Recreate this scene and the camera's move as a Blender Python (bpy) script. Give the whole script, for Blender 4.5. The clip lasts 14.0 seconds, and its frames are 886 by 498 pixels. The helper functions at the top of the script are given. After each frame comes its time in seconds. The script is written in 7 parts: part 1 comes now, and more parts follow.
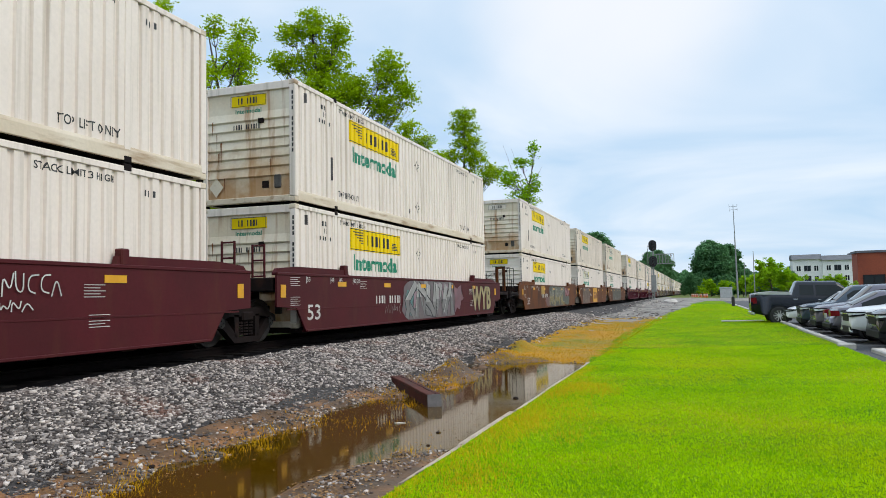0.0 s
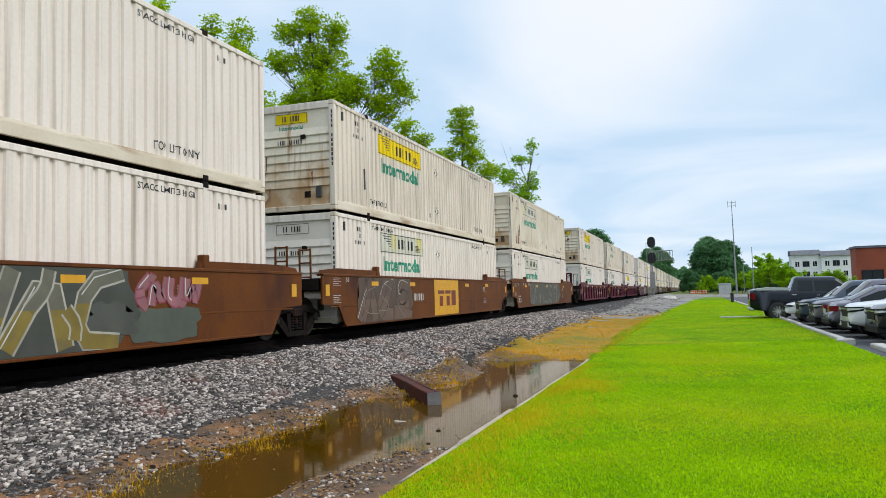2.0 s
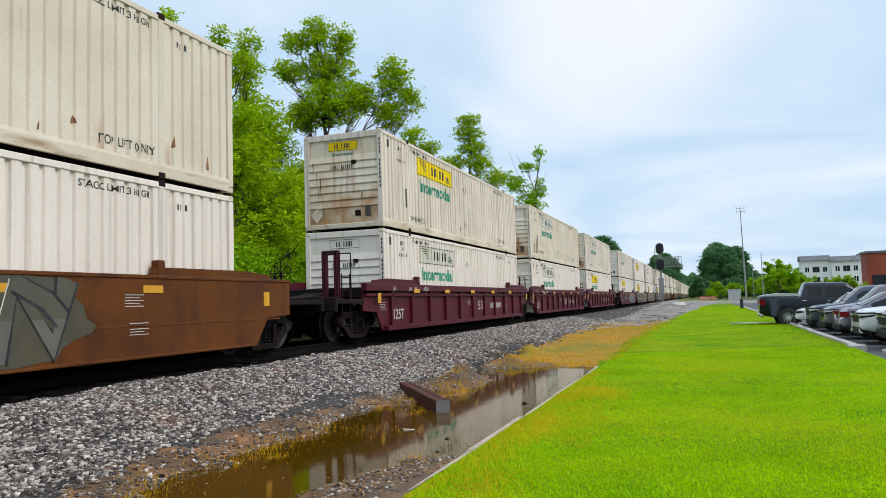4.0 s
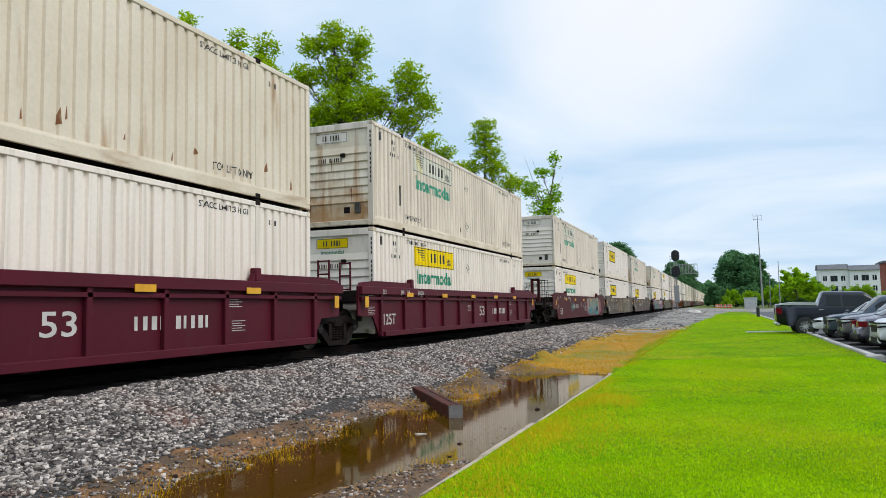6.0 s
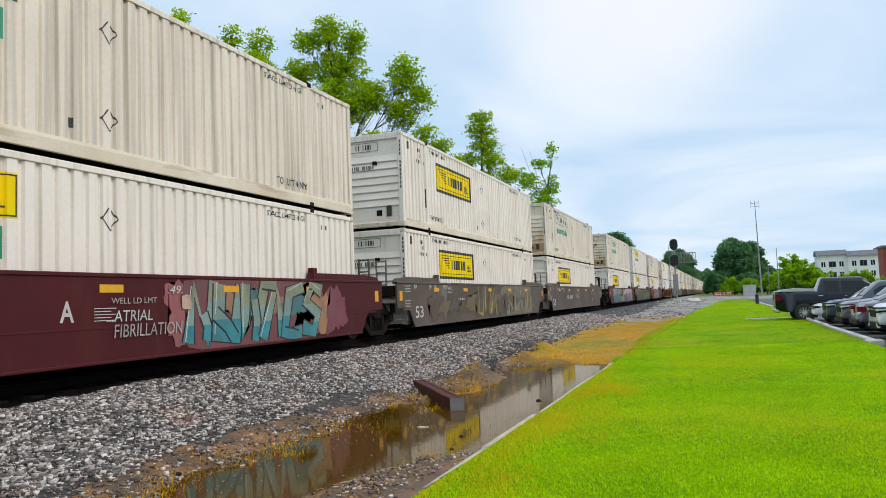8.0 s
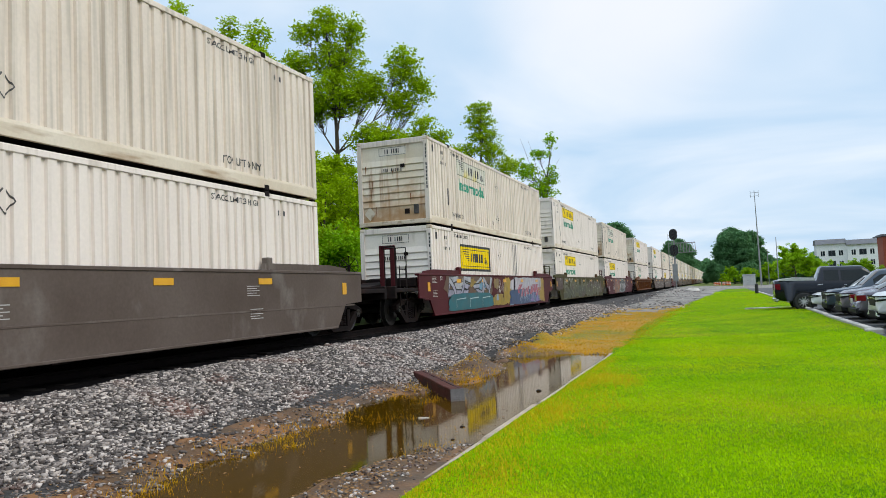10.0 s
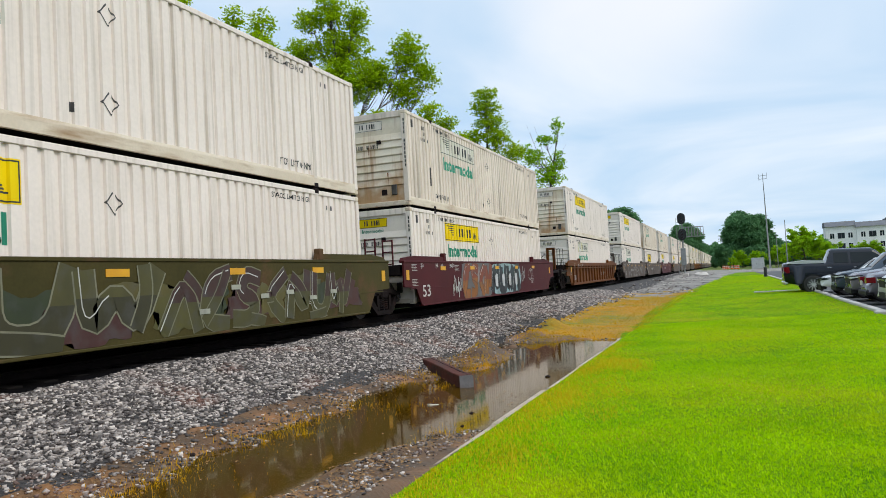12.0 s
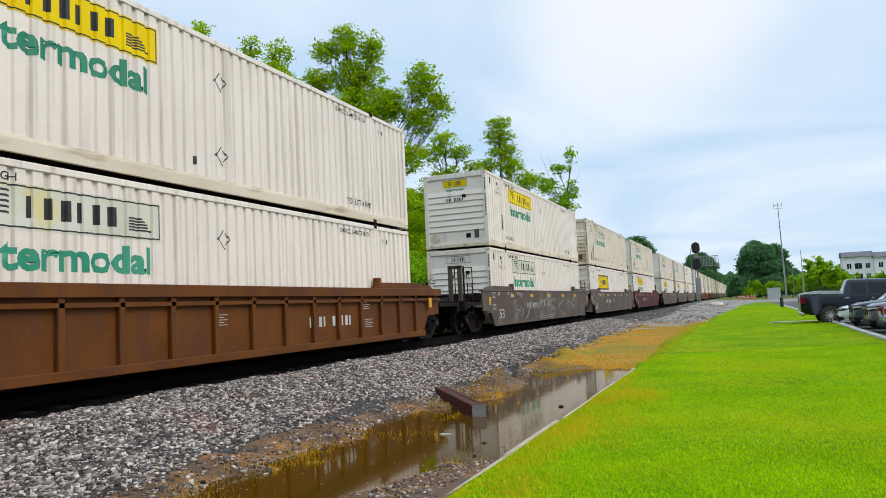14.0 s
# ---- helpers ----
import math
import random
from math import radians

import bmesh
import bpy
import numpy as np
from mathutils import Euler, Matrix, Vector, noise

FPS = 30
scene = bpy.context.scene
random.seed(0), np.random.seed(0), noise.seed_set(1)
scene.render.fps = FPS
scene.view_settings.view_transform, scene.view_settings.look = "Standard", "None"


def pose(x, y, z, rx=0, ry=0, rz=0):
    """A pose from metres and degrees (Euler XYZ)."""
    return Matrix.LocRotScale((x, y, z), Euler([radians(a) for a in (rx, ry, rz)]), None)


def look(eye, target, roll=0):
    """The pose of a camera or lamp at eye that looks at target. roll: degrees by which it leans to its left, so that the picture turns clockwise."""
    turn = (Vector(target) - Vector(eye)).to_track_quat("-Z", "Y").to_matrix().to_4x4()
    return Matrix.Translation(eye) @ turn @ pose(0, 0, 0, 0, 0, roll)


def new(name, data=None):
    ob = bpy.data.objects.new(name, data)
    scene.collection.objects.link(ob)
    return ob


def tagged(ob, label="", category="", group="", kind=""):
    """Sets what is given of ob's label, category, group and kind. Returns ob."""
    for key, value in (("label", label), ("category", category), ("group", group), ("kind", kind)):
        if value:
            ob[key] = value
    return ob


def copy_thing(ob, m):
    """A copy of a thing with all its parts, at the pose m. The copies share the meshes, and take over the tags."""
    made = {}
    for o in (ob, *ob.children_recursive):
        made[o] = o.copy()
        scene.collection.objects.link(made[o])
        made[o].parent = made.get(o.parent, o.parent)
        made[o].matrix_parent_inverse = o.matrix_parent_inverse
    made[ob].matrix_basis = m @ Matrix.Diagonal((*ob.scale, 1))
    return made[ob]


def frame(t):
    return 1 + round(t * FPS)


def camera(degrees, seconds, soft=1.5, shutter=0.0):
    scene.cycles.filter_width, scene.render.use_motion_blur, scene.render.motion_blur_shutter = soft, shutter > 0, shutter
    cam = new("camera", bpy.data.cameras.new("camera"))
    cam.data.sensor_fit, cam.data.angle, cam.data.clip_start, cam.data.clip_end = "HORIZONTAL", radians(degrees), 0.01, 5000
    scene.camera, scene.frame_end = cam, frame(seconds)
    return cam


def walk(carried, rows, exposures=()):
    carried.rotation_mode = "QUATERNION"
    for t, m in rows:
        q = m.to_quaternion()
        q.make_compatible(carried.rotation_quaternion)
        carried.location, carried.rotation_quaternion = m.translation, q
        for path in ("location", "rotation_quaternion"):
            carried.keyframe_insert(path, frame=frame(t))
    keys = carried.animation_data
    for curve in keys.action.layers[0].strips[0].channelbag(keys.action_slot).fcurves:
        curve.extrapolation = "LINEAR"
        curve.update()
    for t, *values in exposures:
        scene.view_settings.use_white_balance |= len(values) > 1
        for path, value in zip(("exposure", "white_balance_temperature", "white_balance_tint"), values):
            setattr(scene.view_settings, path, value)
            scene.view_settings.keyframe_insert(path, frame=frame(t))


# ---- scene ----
# ---- camera and its walk ----
cam = camera(61.83, 14.0, soft=0.6, shutter=0.0)
EYE = (10.035, 0.0, 0.920)
PATH = [
    (0, 93.732, 1.105, 18.953), (0.5, 93.675, 1.196, 18.825), (1, 93.633, 1.257, 18.852),
    (1.5, 93.612, 1.409, 18.918), (2, 93.590, 1.511, 18.887), (2.5, 93.658, 1.639, 18.910),
    (5, 94.528, 1.507, 20.031), (5.5, 94.588, 1.191, 20.243), (6, 94.578, 1.104, 20.577),
    (6.5, 94.435, 1.187, 20.956), (7, 94.302, 1.503, 21.091), (7.5, 94.209, 1.925, 20.938),
    (8, 94.045, 2.188, 20.539), (10.5, 93.102, 2.710, 20.585), (11, 92.780, 2.991, 20.699),
    (11.5, 92.511, 3.168, 20.847), (12, 92.410, 3.205, 21.134), (12.5, 92.612, 3.191, 21.397),
    (13, 93.088, 3.076, 21.607), (13.5, 93.814, 2.952, 21.884), (14, 94.625, 2.811, 22.134)]
walk(cam, [(t, pose(*EYE, a, b, c)) for t, a, b, c in PATH], exposures=[(0, 0.0, 7000, 10), (14, 0.0, 7000, 10)])

# ---- sky and sun ----
SUN_AZ, SUN_EL = 96.0, 45.0     # degrees clockwise from the line of the track, and above the horizon
sun_dir = Vector((math.sin(radians(SUN_AZ)) * math.cos(radians(SUN_EL)),
                  math.cos(radians(SUN_AZ)) * math.cos(radians(SUN_EL)), math.sin(radians(SUN_EL))))
sun = new("sun", bpy.data.lights.new("sun", "SUN"))
sun.data.energy, sun.data.angle, sun.data.color = 1.95, radians(38), (1.0, 0.96, 0.88)
sun.matrix_basis = look(sun_dir * 100, (0, 0, 0))


def make_world():
    w = bpy.data.worlds.new("overcast_sky")
    w.use_nodes = True
    scene.world = w
    nt = w.node_tree
    N, L = nt.nodes, nt.links
    N.clear()
    out = N.new("ShaderNodeOutputWorld")
    tc = N.new("ShaderNodeTexCoord")
    sky = N.new("ShaderNodeTexSky")
    sky.sky_type, sky.sun_disc = "NISHITA", False
    sky.sun_elevation, sky.sun_rotation = radians(SUN_EL), radians(SUN_AZ)
    bg_sky = N.new("ShaderNodeBackground")
    bg_sky.inputs[1].default_value = 0.12
    L.new(sky.outputs[0], bg_sky.inputs[0])
    # a cloud deck: the way is flattened on to a level sheet, so that clouds crowd towards the horizon
    sep = N.new("ShaderNodeSeparateXYZ")
    L.new(tc.outputs["Generated"], sep.inputs[0])
    lift = N.new("ShaderNodeMath")
    lift.operation, lift.inputs[1].default_value = "MAXIMUM", 0.0
    L.new(sep.outputs[2], lift.inputs[0])
    add = N.new("ShaderNodeMath")
    add.inputs[1].default_value = 0.16
    L.new(lift.outputs[0], add.inputs[0])
    comb = N.new("ShaderNodeCombineXYZ")
    for i in (0, 1):
        d = N.new("ShaderNodeMath")
        d.operation = "DIVIDE"
        L.new(sep.outputs[i], d.inputs[0])
        L.new(add.outputs[0], d.inputs[1])
        L.new(d.outputs[0], comb.inputs[i])
    noi = N.new("ShaderNodeTexNoise")
    noi.inputs["Scale"].default_value, noi.inputs["Detail"].default_value = 0.85, 5
    noi.inputs["Roughness"].default_value, noi.inputs["Distortion"].default_value = 0.5, 0.6
    L.new(comb.outputs[0], noi.inputs["Vector"])
    ramp = N.new("ShaderNodeValToRGB")
    e = ramp.color_ramp.elements
    e[0].position, e[0].color = 0.38, (0.54, 0.78, 1.08, 1)
    e[1].position, e[1].color = 0.66, (0.88, 1.01, 1.20, 1)
    L.new(noi.outputs["Fac"], ramp.inputs[0])
    # the veil is brightest round the hidden sun
    dot = N.new("ShaderNodeVectorMath")
    dot.operation = "DOT_PRODUCT"
    az, el = radians(-5), radians(23)
    dot.inputs[1].default_value = (math.sin(az) * math.cos(el), math.cos(az) * math.cos(el), math.sin(el))
    L.new(tc.outputs["Generated"], dot.inputs[0])
    mr = N.new("ShaderNodeMapRange")
    mr.interpolation_type = "SMOOTHSTEP"
    mr.inputs["From Min"].default_value, mr.inputs["From Max"].default_value = 0.978, 1.0
    mr.inputs["To Min"].default_value, mr.inputs["To Max"].default_value = 0.0, 0.7
    L.new(dot.outputs["Value"], mr.inputs[0])
    glow = N.new("ShaderNodeMix")
    glow.data_type = "RGBA"
    glow.inputs[7].default_value = (1.06, 1.10, 1.20, 1)
    L.new(mr.outputs[0], glow.inputs[0])
    L.new(ramp.outputs[0], glow.inputs[6])
    # an overcast sky is far brighter overhead than at the horizon
    zen = N.new("ShaderNodeMapRange")
    zen.interpolation_type = "SMOOTHSTEP"
    zen.inputs["From Min"].default_value, zen.inputs["From Max"].default_value = 0.36, 1.0
    zen.inputs["To Min"].default_value, zen.inputs["To Max"].default_value = 0.98, 1.75
    L.new(sep.outputs[2], zen.inputs[0])
    bg = N.new("ShaderNodeBackground")
    L.new(zen.outputs[0], bg.inputs[1])
    L.new(glow.outputs[2], bg.inputs[0])
    mix = N.new("ShaderNodeMixShader")
    mix.inputs[0].default_value = 0.9
    L.new(bg_sky.outputs[0], mix.inputs[1])
    L.new(bg.outputs[0], mix.inputs[2])
    L.new(mix.outputs[0], out.inputs[0])


make_world()

# ---- materials ----


def mat(name, c1, c2=None, scale=2.0, rough=0.6, metal=0.0, bump=0.15, bscale=40.0, stain=None, stain_at=(0.55, 0.75),
        stretch=(1, 1, 1), sscale=1.2, grain=0.12, spec=0.5, island=0.0, tint=0.0, spread=None, low=None):
    """Two colours blended by broad clouds, fine grain, and stains of a third colour stretched along an axis."""
    m = bpy.data.materials.new(name)
    m.use_nodes = True
    nt = m.node_tree
    N, L = nt.nodes, nt.links
    b = N["Principled BSDF"]
    b.inputs["Roughness"].default_value, b.inputs["Metallic"].default_value = rough, metal
    b.inputs["Specular IOR Level"].default_value = spec
    tc = N.new("ShaderNodeTexCoord")
    oi = N.new("ShaderNodeObjectInfo")
    off = N.new("ShaderNodeVectorMath")
    off.operation = "MULTIPLY_ADD"
    off.inputs[1].default_value = (37, 37, 37)
    L.new(oi.outputs["Random"], off.inputs[0])
    L.new(tc.outputs["Object"], off.inputs[2])

    def tex(sc, detail=4, vec=off.outputs[0]):
        n = N.new("ShaderNodeTexNoise")
        n.inputs["Scale"].default_value, n.inputs["Detail"].default_value = sc, detail
        L.new(vec, n.inputs["Vector"])
        return n.outputs["Fac"]

    def mixc(fac, a, bcol, mode="MIX"):
        x = N.new("ShaderNodeMix")
        x.data_type, x.blend_type = "RGBA", mode
        for sock, v in ((x.inputs[0], fac), (x.inputs[6], a), (x.inputs[7], bcol)):
            if isinstance(v, bpy.types.NodeSocket):
                L.new(v, sock)
            else:
                sock.default_value = (*v, 1) if isinstance(v, tuple) else v
        return x.outputs[2]

    def band(fac, lo, hi, to=1.0):
        r = N.new("ShaderNodeMapRange")
        r.inputs["From Min"].default_value, r.inputs["From Max"].default_value = lo, hi
        r.inputs["To Max"].default_value = to
        L.new(fac, r.inputs[0])
        return r.outputs[0]

    col = mixc(band(tex(scale), 0.3, 0.7), c1, c2 or c1)
    if stain:
        mp = N.new("ShaderNodeMapping")
        mp.inputs["Scale"].default_value = stretch
        L.new(off.outputs[0], mp.inputs[0])
        col = mixc(band(tex(sscale, 6, mp.outputs[0]), *stain_at), col, stain)
    if low:                                              # rust creeping up in patches from the lower edge
        xyz = N.new("ShaderNodeSeparateXYZ")
        L.new(tc.outputs["Object"], xyz.inputs[0])
        up = band(xyz.outputs[2], 1.9, 0.1, 0.55)
        ad = N.new("ShaderNodeMath")
        L.new(up, ad.inputs[0])
        L.new(tex(2.2, 6), ad.inputs[1])
        col = mixc(band(ad.outputs[0], 0.66, 1.02, 0.8), col, low)
    if grain:
        g = band(tex(bscale * 1.7, 3), 0.25, 0.75)
        dark = tuple(max(0.0, 1 - 1.6 * grain) for _ in range(3))
        col = mixc(1.0, col, mixc(g, dark, (1.0, 1.0, 1.0)), "MULTIPLY")
    if island:
        ge = N.new("ShaderNodeNewGeometry")
        col = mixc(band(ge.outputs["Random Per Island"], 0, 1, island), col, tuple(min(1, c * 2.4) for c in (c2 or c1)))
    if spread:
        ge = N.new("ShaderNodeNewGeometry")
        pw = N.new("ShaderNodeMath")
        pw.operation, pw.inputs[1].default_value = "POWER", 2.5
        L.new(ge.outputs["Random Per Island"], pw.inputs[0])
        col = mixc(pw.outputs[0], col, spread)
    if tint:
        col = mixc(band(oi.outputs["Random"], 0, 1, tint), col, c2 or c1)
    L.new(col, b.inputs["Base Color"])
    if bump:
        bp = N.new("ShaderNodeBump")
        bp.inputs["Strength"].default_value, bp.inputs["Distance"].default_value = bump, 0.02
        L.new(tex(bscale, 5), bp.inputs["Height"])
        L.new(bp.outputs[0], b.inputs["Normal"])
    return m


RUST = (0.23, 0.095, 0.035)
M = {}
M["cream"] = mat("container_cream", (0.81, 0.70, 0.60), (0.70, 0.595, 0.50), 0.5, 0.55, bump=0.06, bscale=9, stain=(0.40, 0.34, 0.27),
                 stain_at=(0.47, 0.78), stretch=(7, 7, 0.22), sscale=1.0, grain=0.06)
M["white"] = mat("container_white", (0.84, 0.745, 0.675), (0.77, 0.675, 0.605), 0.5, 0.5, bump=0.05, bscale=9, stain=(0.46, 0.385, 0.31),
                 stain_at=(0.52, 0.84), stretch=(7, 7, 0.2), sscale=1.0, grain=0.05)
M["rusty"] = mat("container_rusty", (0.76, 0.67, 0.56), (0.66, 0.56, 0.44), 0.6, 0.6, bump=0.08, bscale=9, stain=(0.42, 0.24, 0.11),
                 stain_at=(0.60, 0.78), stretch=(2.2, 2.2, 0.4), sscale=1.2, grain=0.06)
M["frame_paint"] = mat("container_frame_paint", (0.74, 0.65, 0.53), (0.60, 0.49, 0.36), 0.9, 0.55, bump=0.08, bscale=14, stain=(0.34, 0.21, 0.11),
                       stain_at=(0.54, 0.74), stretch=(3, 0.5, 3), sscale=1.6, grain=0.06)
M["end_white"] = mat("container_end_white", (0.86, 0.78, 0.70), (0.78, 0.69, 0.60), 0.7, 0.55, bump=0.05, bscale=9, stain=(0.42, 0.34, 0.24),
                     stain_at=(0.60, 0.85), stretch=(1.6, 1, 0.6), sscale=1.4, grain=0.05)
M["end_rusty"] = mat("container_end_rusty", (0.80, 0.72, 0.60), (0.70, 0.57, 0.41), 0.9, 0.6, bump=0.08, bscale=9, stain=(0.40, 0.20, 0.08),
                     stain_at=(0.54, 0.74), stretch=(5.0, 1, 0.35), sscale=1.1, grain=0.06, low=(0.42, 0.20, 0.06))
M["yellow"] = mat("sign_yellow", (0.88, 0.64, 0.004), (0.80, 0.55, 0.006), 1.5, 0.6, bump=0, grain=0.05, spec=0.15)
M["faded"] = mat("sign_faded", (0.68, 0.66, 0.58), (0.58, 0.55, 0.44), 0.9, 0.55, bump=0, stain=(0.72, 0.60, 0.14), stain_at=(0.56, 0.70), sscale=0.7, grain=0.06)
M["ink"] = mat("black_lettering", (0.018, 0.018, 0.018), (0.03, 0.03, 0.03), 3, 0.5, bump=0, grain=0)
M["green"] = mat("green_lettering", (0.0, 0.19, 0.105), (0.006, 0.23, 0.135), 2, 0.5, bump=0, grain=0.04)
M["green_pale"] = mat("pale_green_lettering", (0.0, 0.235, 0.14), (0.04, 0.30, 0.19), 1.2, 0.55, bump=0, grain=0.05)
M["maroon"] = mat("maroon_car_paint", (0.080, 0.0085, 0.012), (0.060, 0.008, 0.010), 0.8, 0.6, spec=0.2, bump=0.06, bscale=12, stain=(0.085, 0.022, 0.014),
                  stain_at=(0.55, 0.85), stretch=(2, 2, 0.5), sscale=1.2, grain=0.1)
M["plum"] = mat("plum_car_paint", (0.090, 0.006, 0.017), (0.070, 0.006, 0.014), 0.8, 0.55, spec=0.2, bump=0.05, bscale=12, stain=(0.07, 0.025, 0.025),
                stain_at=(0.6, 0.9), stretch=(2, 2, 0.5), sscale=1.2, grain=0.08)
M["brown"] = mat("brown_car_paint", (0.155, 0.045, 0.005), (0.100, 0.028, 0.005), 0.8, 0.6, spec=0.2, bump=0.06, bscale=12, stain=(0.055, 0.016, 0.008),
                 stain_at=(0.5, 0.75), stretch=(1.4, 1.4, 0.6), sscale=1.1, grain=0.12)
M["ochre"] = mat("rusted_ochre_car_paint", (0.165, 0.052, 0.007), (0.10, 0.030, 0.006), 0.8, 0.65, spec=0.2, bump=0.07, bscale=12, stain=(0.10, 0.035, 0.016),
                 stain_at=(0.48, 0.70), stretch=(2, 2, 0.5), sscale=1.3, grain=0.12)
M["greybrown"] = mat("grey_brown_car_paint", (0.085, 0.060, 0.048), (0.125, 0.095, 0.080), 0.7, 0.65, spec=0.2, bump=0.06, bscale=12, stain=(0.22, 0.19, 0.17),
                     stain_at=(0.56, 0.75), stretch=(1.2, 1.2, 0.7), sscale=0.9, grain=0.12)
M["olive"] = mat("olive_car_paint", (0.048, 0.040, 0.009), (0.070, 0.054, 0.013), 0.8, 0.65, spec=0.2, bump=0.06, bscale=12, stain=(0.13, 0.055, 0.03),
                 stain_at=(0.56, 0.75), sscale=0.9, grain=0.12)
M["grime"] = mat("black_grime_steel", (0.010, 0.007, 0.007), (0.018, 0.011, 0.010), 3, 0.8, 0.0, 0.2, 25, stain=(0.040, 0.016, 0.011), stain_at=(0.56, 0.8), sscale=3, spec=0.12)
M["wheel_steel"] = mat("worn_wheel_steel", (0.14, 0.13, 0.125), (0.07, 0.06, 0.055), 4, 0.42, 0.7, 0.08, 25)
M["wheel_dark"] = mat("oily_wheel_steel", (0.040, 0.034, 0.032), (0.018, 0.015, 0.014), 4, 0.5, 0.4, 0.08, 25)
# rust tone taken near black, the train's shade put into the colour
M["rail_steel"] = mat("rusted_rail", (0.012, 0.007, 0.006), (0.007, 0.005, 0.005), 4, 0.8, 0.0, 0.2, 40, spec=0.1)
M["reflector"] = mat("yellow_reflective_tape", (0.72, 0.36, 0.01), (0.60, 0.28, 0.01), 4, 0.4, bump=0, grain=0.05)
M["letter"] = mat("white_stencil", (0.58, 0.56, 0.54), (0.42, 0.39, 0.37), 3, 0.6, bump=0, grain=0.06)
M["stone"] = mat("ballast_stone", (0.075, 0.060, 0.055), (0.028, 0.022, 0.021), 2.5, 0.8, bump=0.3, bscale=60, stain=(0.17, 0.075, 0.050), stain_at=(0.55, 0.72), sscale=0.9, spread=(0.60, 0.52, 0.47))
M["ballast"] = mat("ballast_bed", (0.045, 0.037, 0.034), (0.018, 0.015, 0.015), 14, 0.85, bump=1.0, bscale=22, stain=(0.30, 0.26, 0.24), stain_at=(0.58, 0.70), sscale=17, grain=0.3)
M["mud"] = mat("wet_mud", (0.16, 0.070, 0.020), (0.060, 0.036, 0.018), 1.6, 0.6, bump=0.5, bscale=20, stain=(0.30, 0.125, 0.035), stain_at=(0.46, 0.66), sscale=1.5, grain=0.25)
M["dead_grass"] = mat("dead_grass_ground", (0.52, 0.25, 0.006), (0.34, 0.19, 0.008), 1.1, 0.9, bump=0.8, bscale=24, stain=(0.17, 0.20, 0.015), stain_at=(0.50, 0.68), sscale=0.5, grain=0.3)
M["lawn"] = mat("lawn_grass_ground", (0.075, 0.22, 0.002), (0.21, 0.37, 0.003), 1.1, 0.9, bump=0.9, bscale=34, stain=(0.36, 0.36, 0.010), stain_at=(0.48, 0.74), sscale=0.42, grain=0.34, spec=0.05)
M["far_grass"] = mat("rough_far_grass", (0.10, 0.15, 0.03), (0.15, 0.17, 0.05), 0.05, 0.95, bump=0.3, bscale=3, grain=0.2, spec=0.1)
M["asphalt"] = mat("asphalt", (0.062, 0.062, 0.066), (0.085, 0.085, 0.09), 0.6, 0.85, bump=0.4, bscale=60, grain=0.2)
M["gravel"] = mat("pale_gravel", (0.36, 0.325, 0.29), (0.20, 0.185, 0.17), 0.5, 0.9, bump=0.6, bscale=30, stain=(0.115, 0.105, 0.09), stain_at=(0.52, 0.62), sscale=0.6, grain=0.25)
M["forest_floor"] = mat("forest_floor", (0.09, 0.16, 0.012), (0.06, 0.09, 0.02), 0.6, 0.95, bump=0.6, bscale=10, grain=0.3)
M["edging"] = mat("stained_concrete_edging", (0.50, 0.40, 0.32), (0.36, 0.28, 0.21), 1.8, 0.9, bump=0.4, bscale=40, stain=(0.13, 0.10, 0.07), stain_at=(0.52, 0.72), sscale=2.5)
# ballast painted near black to stand for the shade under the train
M["track_bed"] = mat("shade_dark_track_ballast", (0.006, 0.005, 0.0055), (0.003, 0.0025, 0.003), 9, 0.95, bump=1.0, bscale=22, grain=0.3, spec=0.05)
M["litter"] = mat("dead_leaf_litter", (0.26, 0.12, 0.03), (0.15, 0.085, 0.035), 2, 0.85, bump=0, island=0.6)
M["rust"] = mat("rust_stain", (0.30, 0.13, 0.05), (0.20, 0.075, 0.03), 3, 0.8, bump=0.1, bscale=20, stain=(0.45, 0.30, 0.18), stain_at=(0.55, 0.7), sscale=4)
M["concrete"] = mat("concrete_kerb", (0.60, 0.56, 0.52), (0.48, 0.44, 0.40), 1.5, 0.85, bump=0.3, bscale=40, stain=(0.25, 0.20, 0.15), stain_at=(0.58, 0.8), sscale=1.5)
M["timber"] = mat("red_brown_timber", (0.110, 0.030, 0.022), (0.07, 0.022, 0.017), 3, 0.8, spec=0.2, bump=0.5, bscale=25, stain=(0.06, 0.035, 0.03), stain_at=(0.5, 0.7), stretch=(6, 0.6, 6), sscale=2)
M["timber_end"] = mat("grey_sawn_timber_end", (0.17, 0.16, 0.16), (0.11, 0.105, 0.105), 6, 0.8, bump=0.4, bscale=40)
# creosote tone deepened with the same shade under the train
M["tie"] = mat("creosoted_tie", (0.007, 0.006, 0.006), (0.011, 0.009, 0.008), 2, 0.9, bump=0.5, bscale=25, spec=0.1)
M["bark"] = mat("bark", (0.10, 0.075, 0.055), (0.065, 0.05, 0.038), 2, 0.9, bump=0.8, bscale=14)


